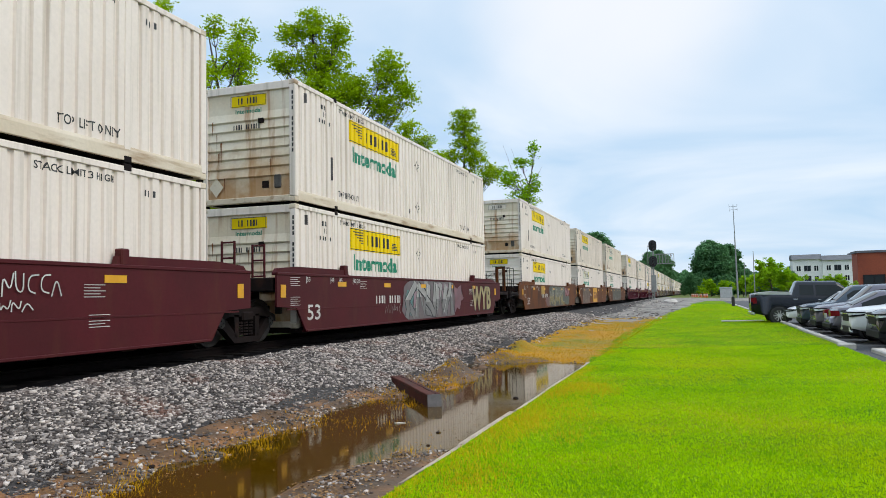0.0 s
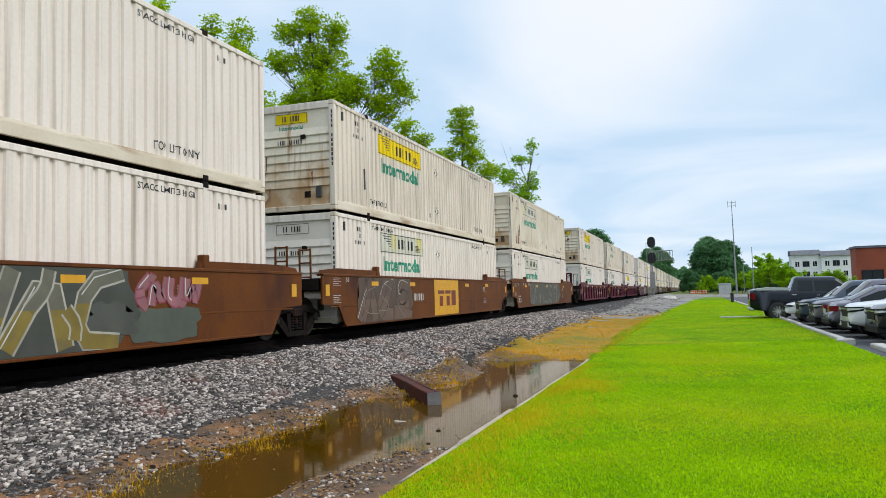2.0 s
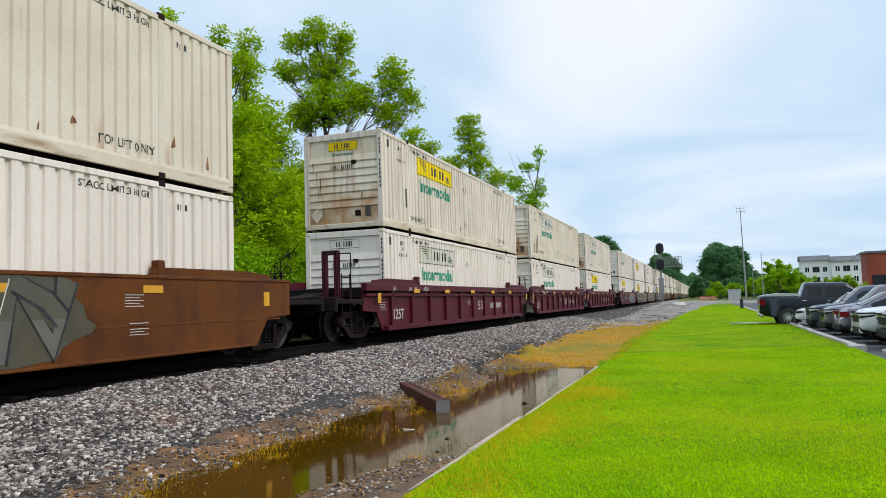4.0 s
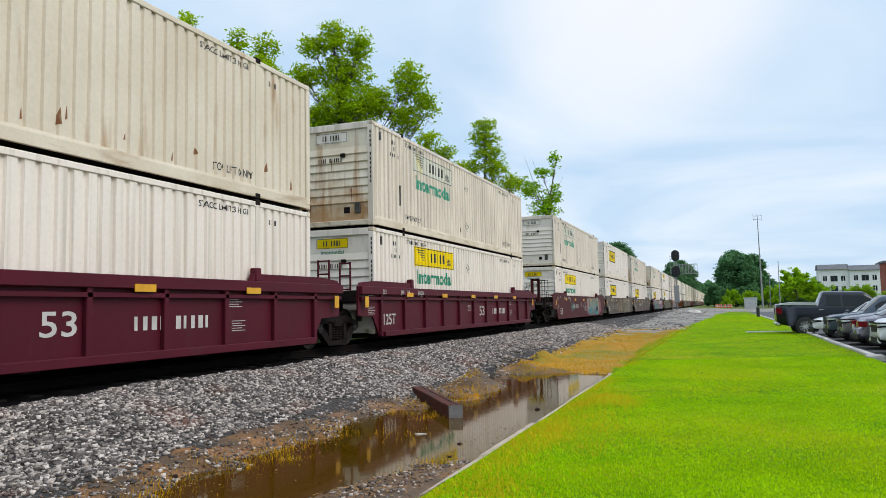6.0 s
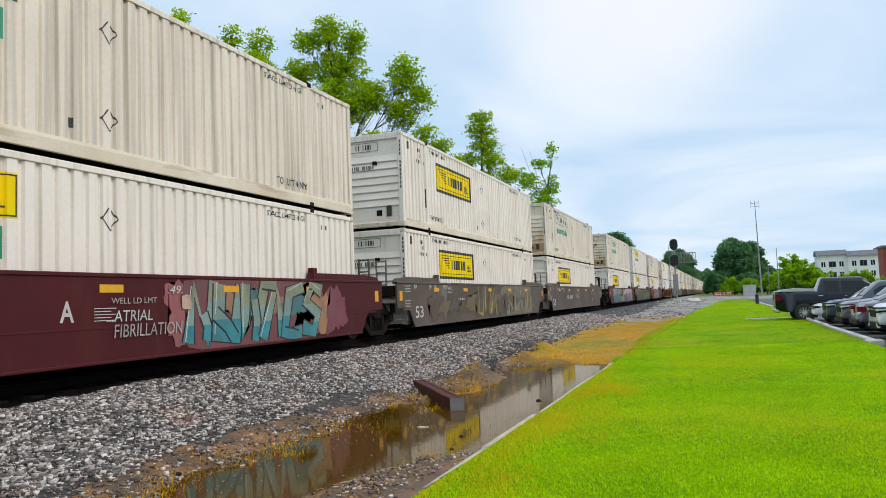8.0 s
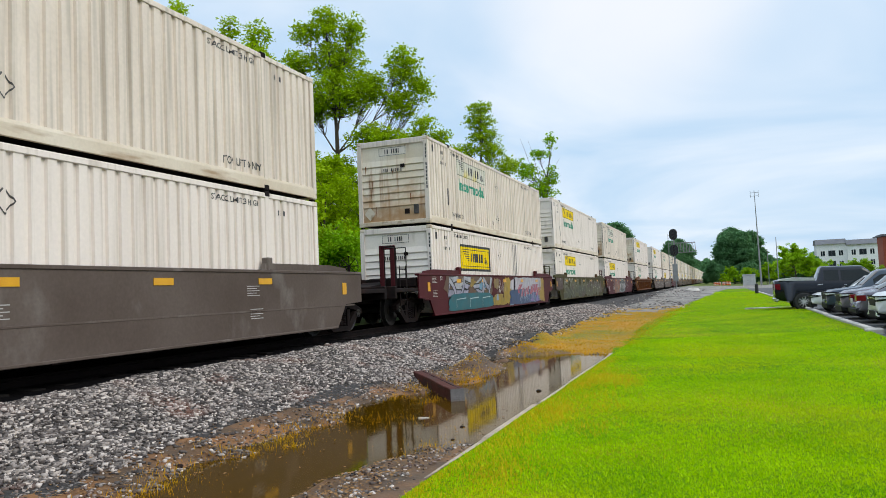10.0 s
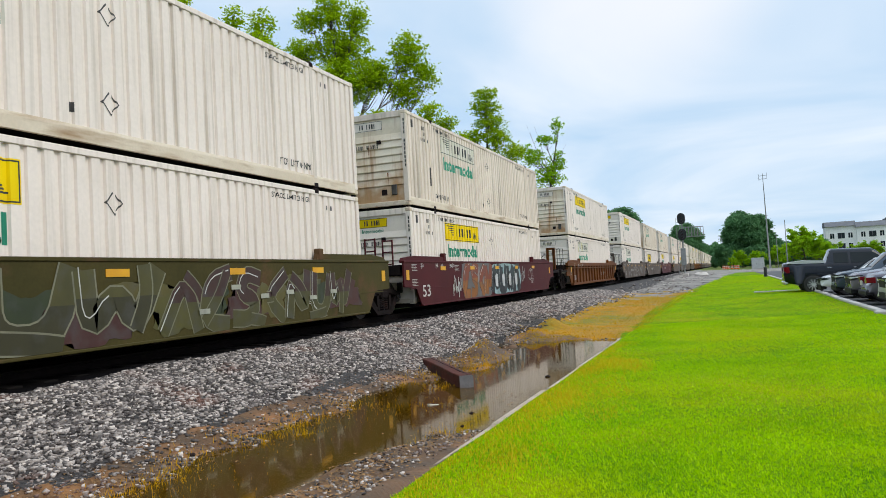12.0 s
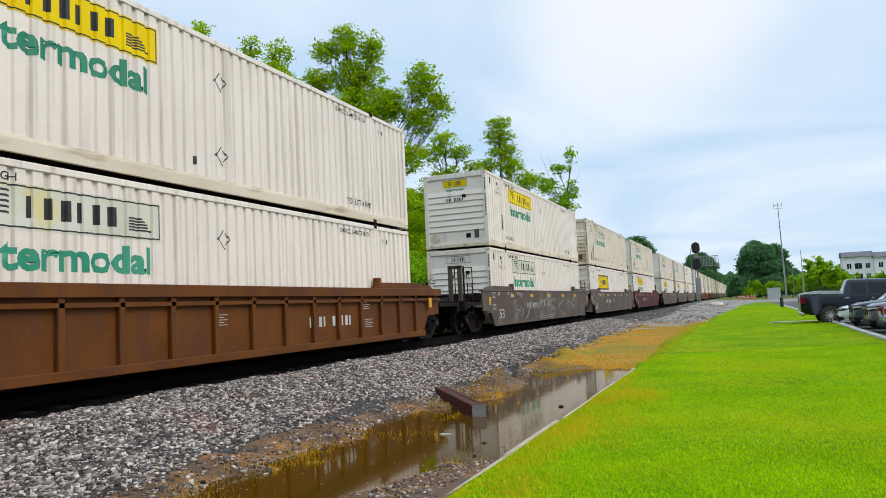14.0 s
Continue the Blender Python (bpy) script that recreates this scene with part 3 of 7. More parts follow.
def container_shared():
    bm = bmesh.new()
    for s in (0,):
        box(bm, -0.08, 0.08, 0.0, 0.15, 0.12, HIGH - 0.12, 0.012)
    SHARED["corner_post"] = mesh_of("corner_post", bm, M["frame_paint"])
    bm = bmesh.new()
    box(bm, -0.05, 0.0, -0.07, 0.07, 0.05, HIGH - 0.04, 0.01)
    SHARED["side_post"] = mesh_of("side_post", bm, M["frame_paint"])
    bm = bmesh.new()
    box(bm, -0.05, 0.0, 0.14, LEN - 0.14, HIGH - 0.115, HIGH - 0.01, 0.01)
    SHARED["top_rail"] = mesh_of("top_rail", bm, M["frame_paint"])
    bm = bmesh.new()
    prism(bm, [(-0.07, 0.03), (0.0, 0.03), (0.0, 0.21), (-0.012, 0.265), (-0.07, 0.265)], 1, 0.14, LEN - 0.14)
    SHARED["bottom_rail"] = mesh_of("bottom_rail", bm, M["frame_paint"])
    bm = bmesh.new()
    box(bm, -0.09, 0.09, -0.002, 0.178, 0, 0.118, 0.018)
    SHARED["corner_casting"] = mesh_of("corner_casting", bm, M["frame_paint"])
    bm = bmesh.new()
    box(bm, -0.05, 0.05, -0.06, 0.06, -0.062, 0.03, 0.01)
    SHARED["twist_lock"] = mesh_of("twist_lock", bm, M["grime"])
    bm = bmesh.new()
    box(bm, -0.085, 0.006, -0.09, 0.09, 0, 0.12, 0.015)
    SHARED["lift_casting"] = mesh_of("lift_casting", bm, M["grime"])
    bm = bmesh.new()
    box(bm, -HALF + 0.155, HALF - 0.155, 0.0, 0.10, HIGH - 0.20, HIGH - 0.012, 0.012)
    SHARED["end_header"] = mesh_of("end_header", bm, M["frame_paint"])
    bm = bmesh.new()
    box(bm, -HALF + 0.155, HALF - 0.155, 0.0, 0.12, 0.02, 0.16, 0.012)
    SHARED["end_sill"] = mesh_of("end_sill", bm, M["frame_paint"])
    bm = bmesh.new()
    box(bm, -HALF + 0.04, HALF - 0.04, 0.1, LEN - 0.05, HIGH - 0.03, HIGH - 0.004)
    SHARED["roof"] = mesh_of("roof", bm, M["frame_paint"])
    bm = bmesh.new()
    box(bm, -HALF + 0.06, HALF - 0.06, 0.1, LEN - 0.1, 0.05, 0.16)
    SHARED["floor"] = mesh_of("floor", bm, M["grime"])
    bm = bmesh.new()
    box(bm, 0.01, HALF - 0.16, LEN - 0.06, LEN - 0.015, 0.16, HIGH - 0.16, 0.01)
    for x in (0.35, 0.85):
        rod(bm, (x, LEN - 0.0, 0.2), (x, LEN - 0.0, HIGH - 0.2), 0.02)
    SHARED["door"] = mesh_of("door", bm, M["end_white"])
    for k in ("cream", "white", "rusty"):
        SHARED["side_" + k] = side_mesh(M[k])
    for k in ("end_white", "end_rusty"):
        SHARED[k] = end_mesh(M[k])
    # side markings
    s = (2.88, 6.44, 1.97, 2.58)
    SHARED["sign_panel"] = mesh_of("sign_panel", wrap(rects(s)), M["yellow"])
    SHARED["sign_mark"] = mesh_of("sign_mark", wrap(sign_marks(*s), 0.006), M["ink"])
    SHARED["word"] = mesh_of("word", wrap(shifted(text_mesh("Intermodal", 0.44, 3.14, bold=0.034), 3.1, 1.42)), M["green"])
    b = (2.95, 6.55, 1.46, 2.34)
    SHARED["box_panel"] = mesh_of("sign_panel", wrap(rects(b)), M["yellow"])
    SHARED["box_mark"] = mesh_of("sign_mark", wrap(joined(sign_marks(b[0] + .1, b[1] - .1, b[2] + .1, b[3] - .1), outline(b[0] - .05, b[1] + .05, b[2] - .05, b[3] + .05, 0.09)), 0.006), M["ink"])
    SHARED["small_word"] = mesh_of("word", wrap(shifted(text_mesh("Intermodal", 0.26, 1.9, bold=0.02), 3.9, 0.98)), M["green"])
    SHARED["lift_note"] = mesh_of("lift_note", wrap(shifted(text_mesh("TOP LIFT ONLY", 0.155, 1.25, bold=0.01), 2.22, 0.37)), M["ink"])
    SHARED["lift_note_rear"] = mesh_of("lift_note", wrap(shifted(text_mesh("TOP LIFT ONLY", 0.155, 1.25, bold=0.01), 12.7, 0.37)), M["ink"])
    for i, st in enumerate((blocks(1.35, 1.65, 2.48, 2.60, 3), blocks(1.42, 1.60, 2.30, 2.42, 2), blocks(1.0, 1.9, 2.12, 2.22, 10, (1, 7)),
                            shifted(text_mesh("STACK LIMIT 3 HIGH", 0.115, 1.55, bold=0.012), 2.30, 2.60), shifted(text_mesh("STACK LIMIT 3 HIGH", 0.115, 1.55, bold=0.012), 12.30, 2.58), blocks(14.5, 14.8, 2.45, 2.56, 3))):
        SHARED["stencil%d" % i] = mesh_of("stencil", wrap(st), M["ink"])
    for i, z in enumerate((2.12, 0.72)):
        SHARED["placard%d" % i] = mesh_of("placard_holder", wrap(joined(poly((8.05 - .17, z), (8.05, z - .20), (8.05, z - .17), (8.05 - .145, z)), poly((8.05, z - .20), (8.05 + .17, z), (8.05 + .145, z), (8.05, z - .17)),
                                                                         poly((8.05 + .17, z), (8.05 + .04, z + .17), (8.05 + .02, z + .15), (8.05 + .145, z)), poly((8.05 - .17, z), (8.05 - .145, z), (8.05 - .02, z + .15), (8.05 - .04, z + .17)))), M["wheel_steel"])
    for i, q in enumerate(((8.02, 8.07, 2.35, 2.72), (0.52, 0.60, 2.44, 2.68), (1.86, 1.93, 0.75, 1.35), (9.6, 9.66, .45, .62), (7.3, 7.36, .45, .6))):
        SHARED["scuff%d" % i] = mesh_of("scuff", wrap(rects(q)), M["marker"] if i == 0 else M["wheel_steel"])

    # nose markings: drawn in x (across) and z, set on the end
    def nose(bm, y):
        for v in bm.verts:
            v.co = Vector((v.co.x, y, v.co.y))
        return bm
    # rust: runs down the nose and the lower edge of the side
    rr = random.Random(77)
    for j in range(3):
        runs = []
        for i in range(7):
            x, z, l = rr.uniform(-1.05, 1.05), rr.uniform(0.5, 2.1), rr.uniform(0.25, 0.8)
            w = rr.uniform(0.008, 0.030)
            runs.append(poly((x - w, z), (x + w * 0.8, z + 0.04), (x + w * 0.5, z - l * 0.5), (x + w * 0.1, z - l), (x - w * 0.3, z - l * 0.6)))
        SHARED["nose_rust%d" % j] = mesh_of("rust_stain", nose(joined(*runs), 0.009), M["rust"])
        runs = []
        for i in range(26):
            front = i < 9
            y = rr.uniform(0.2, 1.9) if front else rr.uniform(3.0, 15.5)
            z0 = 0.3 if front else rr.uniform(0.3, 0.62)
            l, w = (rr.uniform(0.4, 1.3) if front else rr.uniform(0.06, 0.28)), rr.uniform(0.015, 0.045)
            runs.append(poly((y - w, z0), (y + w, z0 + 0.02), (y + w * 0.6, z0 + l * 0.6), (y + w * 0.1, z0 + l), (y - w * 0.7, z0 + l * 0.5)))
        SHARED["side_rust%d" % j] = mesh_of("rust_stain", wrap(joined(*runs), 0.004), M["rust"])
    SHARED["nose_word"] = mesh_of("nose_word", nose(shifted(text_mesh("Intermodal", 0.11, 0.72, bold=0.02), -0.36, 2.20), 0.046), M["green"])
    SHARED["nose_panel"] = mesh_of("nose_sign", nose(rects((-0.47, 0.50, 2.36, 2.63)), 0.046), M["end_white"])
    SHARED["nose_mark"] = mesh_of("nose_mark", nose(joined(blocks(-0.27, 0.30, 2.42, 2.57, 7, (2,)), outline(-0.47, 0.50, 2.36, 2.63, 0.012),
                                     blocks(-0.40, 0.36, 1.80, 1.92, 11, (4,))), 0.006), M["ink"])
    bm = bmesh.new()
    for i, (z0, z1) in enumerate([(2.62 - 0.125 * i, 2.53 - 0.125 * i) for i in range(12) if i != 4]):
        box(bm, HALF - 0.085, HALF - 0.045, -0.004, 0.0, z1, z0)
    SHARED["nose_number"] = mesh_of("nose_number", bm, M["ink"])
    bm = bmesh.new()
    box(bm, 0.72, 0.90, 0.0, 0.06, 0.34, 0.66, 0.02)
    SHARED["document_box"] = mesh_of("document_box", bm, M["wheel_steel"])
    bm = bmesh.new()
    box(bm, 0.38, 0.56, 0.040, 0.055, 0.36, 0.53)
    SHARED["plaque"] = mesh_of("plaque", bm, M["grime"])
    SHARED["nose_diamond"] = mesh_of("nose_diamond", nose(poly((-1.08, .44), (-0.88, .2), (-0.68, .44), (-0.88, .68)), 0.008), M["frame_paint"])
    bm = bmesh.new()
    box(bm, 0.30, 0.44, -0.002, 0.04, 1.93, 2.04)
    SHARED["handle_slot"] = mesh_of("handle_slot", bm, M["grime"])


container_shared()

LABELS = {"yellow": "white ribbed container with yellow sign and green lettering", "faded": "weathered cream container with faded sign and green lettering",
          "box": "white ribbed container with black-bordered yellow sign", "plain": "plain white ribbed container with black stencils"}


def make_container(body, sign, nose_kind, far=False, yellow_nose=False):
    c = tagged(new("container"), LABELS[sign] + (", rust-streaked" if body == "rusty" or nose_kind == "end_rusty" else ""), "container", "containers on the train")
    S = SHARED

    def add(name, key, x=0.0, y=0.0, z=0.0, flip=False, material=None, label=""):
        ob = part(name, S[key], material, c, label)
        ob.matrix_basis = pose(x, y, z, 0, 0, 180 if flip else 0)
        return ob
    paint = M[body]
    add("side_panel", "side_" + body)
    add("side_panel", "side_" + body, 0, LEN, 0, True)
    add("end_wall", nose_kind)
    add("roof", "roof", material=paint)
    add("door", "door")
    d = add("door", "door", 0, 0, 0)
    d.matrix_basis = pose(-HALF + 0.15, 0, 0)
    for x in (1, -1):
        for y, f in ((0, False), (LEN, True)):
            add("corner_post", "corner_post", x * (HALF - 0.08), y, 0, f, paint if not far else None)
        for y in POSTS:
            add("side_post", "side_post", x * (HALF - 0.004), y, 0, x < 0, paint)
        add("top_rail", "top_rail", x * HALF - 0.002 * x, LEN if x < 0 else 0, 0, x < 0, paint)
        add("bottom_rail", "bottom_rail", x * HALF - 0.002 * x, LEN if x < 0 else 0, 0, x < 0)
    add("end_header", "end_header", material=paint)
    add("end_sill", "end_sill")
    add("end_sill", "end_sill", 0, LEN, 0, True)
    for x in (1, -1):
        for y in (0.09, LEN - 0.09):
            add("twist_lock", "twist_lock", x * (HALF - 0.09), y)
    if not far:
        add("floor", "floor")
        for z in (0, HIGH - 0.118):
            for x in (1, -1):
                for y, f in ((0, False), (LEN, True)):
                    add("corner_casting", "corner_casting", x * (HALF - 0.089), y, z, f)
            for y in POSTS:
                add("lift_casting", "lift_casting", HALF + 0.001, y, z + (0.03 if z else -0.012))
        add("lift_note", "lift_note", label="black stencilled words TOP LIFT ONLY")
        add("lift_note", "lift_note_rear", label="black stencilled words TOP LIFT ONLY")
        for i in range(6):
            add("stencil", "stencil%d" % i)
        for i in range(2):
            add("placard_holder", "placard%d" % i)
        for i in range(5):
            if (len(TRAIN) + i) % 3:
                add("scuff", "scuff%d" % i)
        add("document_box", "document_box")
        add("plaque", "plaque")
        add("nose_diamond", "nose_diamond")
        add("handle_slot", "handle_slot")
        add("nose_number", "nose_number", label="black bars of numbering down the corner post")
    add("nose_sign", "nose_panel", material=M["yellow"] if yellow_nose else None)
    add("nose_mark", "nose_mark")
    if yellow_nose and not far:
        add("nose_word", "nose_word", label="small green word Intermodal")
    if not far and nose_kind == "end_rusty":
        add("rust_stain", "nose_rust%d" % (len(TRAIN) % 3), label="brown rust running down the nose")
    if not far and body == "rusty":
        add("rust_stain", "side_rust%d" % (len(TRAIN) % 3), label="orange-brown rust runs on the side")
    if sign in ("yellow", "faded"):
        add("sign_panel", "sign_panel", material=M["yellow"] if sign == "yellow" else M["faded"], label="yellow sign panel" if sign == "yellow" else "faded sign panel")
        add("sign_mark", "sign_mark")
        add("word", "word", material=M["green"] if sign == "yellow" else M["green_pale"], label="green painted word Intermodal")
    elif sign == "box":
        add("sign_panel", "box_panel", label="black-bordered yellow sign panel")
        add("sign_mark", "box_mark")
        if body != "white":
            add("word", "small_word", label="green painted word Intermodal")
    return c


# ---- well cars ----
ART, CPL = 19.45, 23.43
WHEEL_R = 0.4826
TOP = 1.52


def wheelset_mesh():
    bm = bmesh.new()
    for s in (-1, 1):
        prof = [(0.0, 0.0), (0.10, 0.0), (0.10, 0.09), (0.075, 0.10), (0.05, 0.16), (0.05, 0.36), (0.085, 0.42), (0.10, 0.455), (0.10, WHEEL_R - 0.012),
                (-0.01, WHEEL_R), (-0.02, WHEEL_R + 0.025), (-0.045, WHEEL_R + 0.022), (-0.045, 0.43), (0.0, 0.38)]
        n = 28
        rings = [[bm.verts.new((s * (0.70 + w), r * math.cos(2 * math.pi * i / n), r * math.sin(2 * math.pi * i / n))) for i in range(n)] for w, r in prof[1:]]
        for a, b in zip(rings, rings[1:] + rings[:1]):
            for i in range(n):
                bm.faces.new((a[i], a[(i + 1) % n], b[(i + 1) % n], b[i]))
    rod(bm, (-1.0, 0, 0), (1.0, 0, 0), 0.085, n=12)
    for s in (-1, 1):
        rod(bm, (s * 0.98, 0, 0), (s * 1.10, 0, 0), 0.11, n=6)
        for a in range(3):
            t = a * 2.094
            rod(bm, (s * 1.10, 0.06 * math.cos(t), 0.06 * math.sin(t)), (s * 1.12, 0.06 * math.cos(t), 0.06 * math.sin(t)), 0.02, n=6)
    return mesh_of("wheelset", bm, M["wheel_dark"])


def side_frame_mesh():
    """Cast truck side frame: an arched truss with a window for the springs."""
    bm = bmesh.new()
    zc = WHEEL_R
    for pts in ([(-1.1, zc + .12), (-.55, zc + .30), (.55, zc + .30), (1.1, zc + .12), (1.1, zc - .02), (.62, zc + .12), (-.62, zc + .12), (-1.1, zc - .02)],
                [(-1.0, zc + .02), (-.72, zc + .06), (-.34, zc - .30), (.34, zc - .30), (.72, zc + .06), (1.0, zc + .02), (.44, zc - .42), (-.44, zc - .42)],
                [(-.42, zc - .30), (-.30, zc - .30), (-.30, zc + .16), (-.46, zc + .16)],
                [(.42, zc - .30), (.30, zc - .30), (.30, zc + .16), (.46, zc + .16)]):
        prism(bm, pts, 0, 0.93, 1.08)
    for y in (-.18, 0, .18):
        for i in range(5):
            bmesh.ops.create_cone(bm, cap_ends=True, segments=10, radius1=0.085, radius2=0.085, depth=0.035, matrix=pose(1.0, y, zc - .25 + i * 0.06))
    return mesh_of("side_frame", bm, M["grime"])


def bolster_mesh():
    bm = bmesh.new()
    box(bm, -1.12, 1.12, -0.2, 0.2, WHEEL_R + 0.02, WHEEL_R + 0.22, 0.03)
    rod(bm, (0, 0, WHEEL_R + 0.2), (0, 0, WHEEL_R + 0.34), 0.25, n=16)
    for s in (-1, 1):
        box(bm, -0.75, 0.75, s * 0.42 - 0.05, s * 0.42 + 0.05, WHEEL_R - 0.12, WHEEL_R + 0.0, 0.01)
    return mesh_of("bolster", bm, M["grime"])


SHARED["wheelset"], SHARED["side_frame"], SHARED["bolster"] = wheelset_mesh(), side_frame_mesh(), bolster_mesh()


def car_shared(front, rear):
    """Side, floor and end meshes for a unit whose ends are shared on a truck (True) or coupled (False)."""
    ya, yb = (-1.15 if front else -1.70), LEN + (1.15 if rear else 1.70)
    key = (front, rear)
    # smooth side plate with its cut lower corners
    for ribbed in (False, True):
        bm = bmesh.new()
        out = [(ya, 0.78), (ya + 0.85, 0.74), (ya + 1.25, 0.20), (yb - 1.25, 0.20), (yb - 0.85, 0.74), (yb, 0.78), (yb, TOP), (ya, TOP)]
        x = 1.50 if not ribbed else 1.40
        prism(bm, out, 0, x - 0.05, x)
        chords = ((1.40, 1.52, ya, yb, TOP - 0.20, TOP + 0.004), (1.40, 1.54, ya + 1.35, yb - 1.35, 0.19, 0.33), (1.40, 1.49, ya + 0.05, yb - 0.05, TOP - 0.34, TOP - 0.27)) if ribbed else (
            (1.36, 1.52, ya, yb, TOP - 0.05, TOP + 0.012), (1.36, 1.515, ya + 1.28, yb - 1.28, 0.185, 0.235), (1.49, 1.506, ya + 0.4, yb - 0.4, 0.70, 0.73))
        for i, c in enumerate(chords):
            cb = bmesh.new()
            box(cb, *c, 0.010 if i < 2 else 0.002)
            SHARED[("chord%d" % i, ribbed) + key] = mesh_of("chord", cb, M["maroon"])
        SHARED[("side", ribbed) + key] = mesh_of("side_sill", bm, M["maroon"])
    bm = bmesh.new()
    box(bm, -1.36, 1.36, 0.15, 0.6, 0.16, 0.29)
    for i in range(1, 9):
        box(bm, -1.44, 1.44, i * 1.75 - 0.15, i * 1.75 + 0.15, 0.16, 0.29)
    box(bm, -1.36, 1.36, LEN - 0.6, LEN - 0.15, 0.16, 0.29)
    SHARED[("floor",) + key] = mesh_of("well_floor", bm, M["grime"])


for f_ in (True, False):
    for r_ in (True, False):
        car_shared(f_, r_)


def end_shared():
    # raised guide sill beside the container's end
    bm = bmesh.new()
    prism(bm, [(-1.1, TOP), (2.45, TOP), (2.40, TOP + 0.15), (-0.2, TOP + 0.16), (-1.0, TOP + 0.10)], 0, 1.34, 1.44)
    box(bm, 1.31, 1.47, 2.18, 2.36, TOP, TOP + 0.27, 0.02)
    SHARED["guide"] = mesh_of("guide_sill", bm, M["maroon"])
    # coupled end: platform, end sill, draft gear
    bm = bmesh.new()
    box(bm, -1.45, 1.45, -3.25, -1.70, 0.98, 1.10, 0.015)
    prism(bm, [(-3.25, 0.70), (-1.2, 0.62), (-0.25, 0.62), (-0.25, 1.45), (-1.2, 1.45), (-2.0, 1.25), (-3.25, 1.15)], 0, -0.38, 0.38)
    box(bm, -1.45, 1.45, -3.35, -3.22, 0.80, 1.16, 0.02)
    box(bm, -1.40, 1.40, -1.70, -0.10, 1.15, 1.42, 0.02)
    SHARED["platform"] = mesh_of("end_platform", bm, M["grime"])
    bm = bmesh.new()
    box(bm, -0.14, 0.14, -3.72, -3.2, 0.74, 0.96, 0.03)
    box(bm, -0.20, 0.16, -3.86, -3.62, 0.70, 1.0, 0.05)
    SHARED["coupler"] = mesh_of("coupler", bm, M["grime"])
    # articulated end: half of the shared connector
    bm = bmesh.new()
    prism(bm, [(-1.66, 0.62), (-0.15, 0.55), (-0.15, 1.30), (-1.0, 1.30), (-1.66, 1.05)], 0, -0.42, 0.42)
    box(bm, -1.38, 1.38, -1.14, -0.12, 1.12, 1.42, 0.02)
    SHARED["connector"] = mesh_of("connector", bm, M["grime"])
    bm = bmesh.new()
    for x in (0.42, 0.78):
        box(bm, x - 0.075, x + 0.075, -2.02, -1.90, 1.1, 2.42, 0.012)
    box(bm, 0.42, 0.78, -2.02, -1.90, 2.30, 2.42)
    SHARED["stanchion"] = mesh_of("stanchion", bm, M["grime"])
    bm = bmesh.new()
    pts = [(-1.05, 1.1), (-1.05, 2.30), (-1.38, 2.30), (-1.38, 1.1)]
    for y in (-3.15, -2.35):
        for a, b in zip(pts, pts[1:]):
            rod(bm, (-a[0], y, a[1]), (-b[0], y, b[1]), 0.016, n=6)
    rod(bm, (1.05, -3.15, 2.3), (1.05, -2.35, 2.3), 0.016, n=6)
    for z in (0.45, 0.75, 1.35, 1.65):
        rod(bm, (1.40, -2.9, z), (1.40, -2.45, z), 0.016, n=6)
    for y in (-2.9, -2.45):
        rod(bm, (1.40, y, 0.42), (1.40, y, 1.75), 0.016, n=6)
    SHARED["grab_rails"] = mesh_of("grab_rail", bm, M["grime"])
    bm = bmesh.new()
    bmesh.ops.create_cone(bm, cap_ends=False, segments=20, radius1=0.28, radius2=0.28, depth=0.04, matrix=pose(-0.55, -2.9, 1.75, 90))
    for a in range(4):
        t = a * math.pi / 4
        rod(bm, (-0.55 - .28 * math.cos(t), -2.9, 1.75 - .28 * math.sin(t)), (-0.55 + .28 * math.cos(t), -2.9, 1.75 + .28 * math.sin(t)), 0.012, n=6)
    rod(bm, (-0.55, -2.9, 1.1), (-0.55, -2.9, 1.75), 0.03)
    SHARED["brake_wheel"] = mesh_of("brake_wheel", bm, M["grime"])
    bm = bmesh.new()
    for x in (0.85, 1.15):
        rod(bm, (x, 0, 1.1), (x, 0, 2.15), 0.026, n=6)
    for z in (1.45, 1.80, 2.12):
        rod(bm, (0.85, 0, z), (1.15, 0, z), 0.020, n=6)
    SHARED["ladder"] = mesh_of("ladder", bm, M["grime"])
    bm = bmesh.new()
    box(bm, 1.500, 1.512, 0, 0.46, 1.24, 1.36)
    SHARED["tape"] = mesh_of("reflector", bm, M["reflector"])
    bm = bmesh.new()
    box(bm, 1.500, 1.510, 0, 0.20, 0.98, 1.26)
    SHARED["tape_tall"] = mesh_of("reflector", bm, M["reflector"])
    bm = bmesh.new()
    box(bm, 1.40, 1.49, -0.055, 0.055, 0.20, TOP - 0.02, 0.012)
    SHARED["rib"] = mesh_of("rib", bm, M["maroon"])

    def flat(bm, x):
        for v in bm.verts:
            v.co = Vector((x, v.co.x, v.co.y))
        return bm
    SHARED["fifty_three"] = mesh_of("number", flat(text_mesh("53", 0.36, 0.62, bold=0.01), 0), M["letter"])
    SHARED["capacity"] = mesh_of("number", flat(text_mesh("125T", 0.30, 0.78, bold=0.01), 0), M["letter"])
    SHARED["letter_a"] = mesh_of("number", flat(text_mesh("A", 0.30, 0.24, bold=0.02), 0), M["letter"])
    SHARED["car_mark"] = mesh_of("car_mark", flat(blocks(0, 1.75, 0, 0.20, 10, (4,)), 0), M["letter"])
    SHARED["big_mark"] = mesh_of("car_mark", flat(blocks(0, 1.9, 0, 0.22, 10, (4,)), 0), M["letter"])
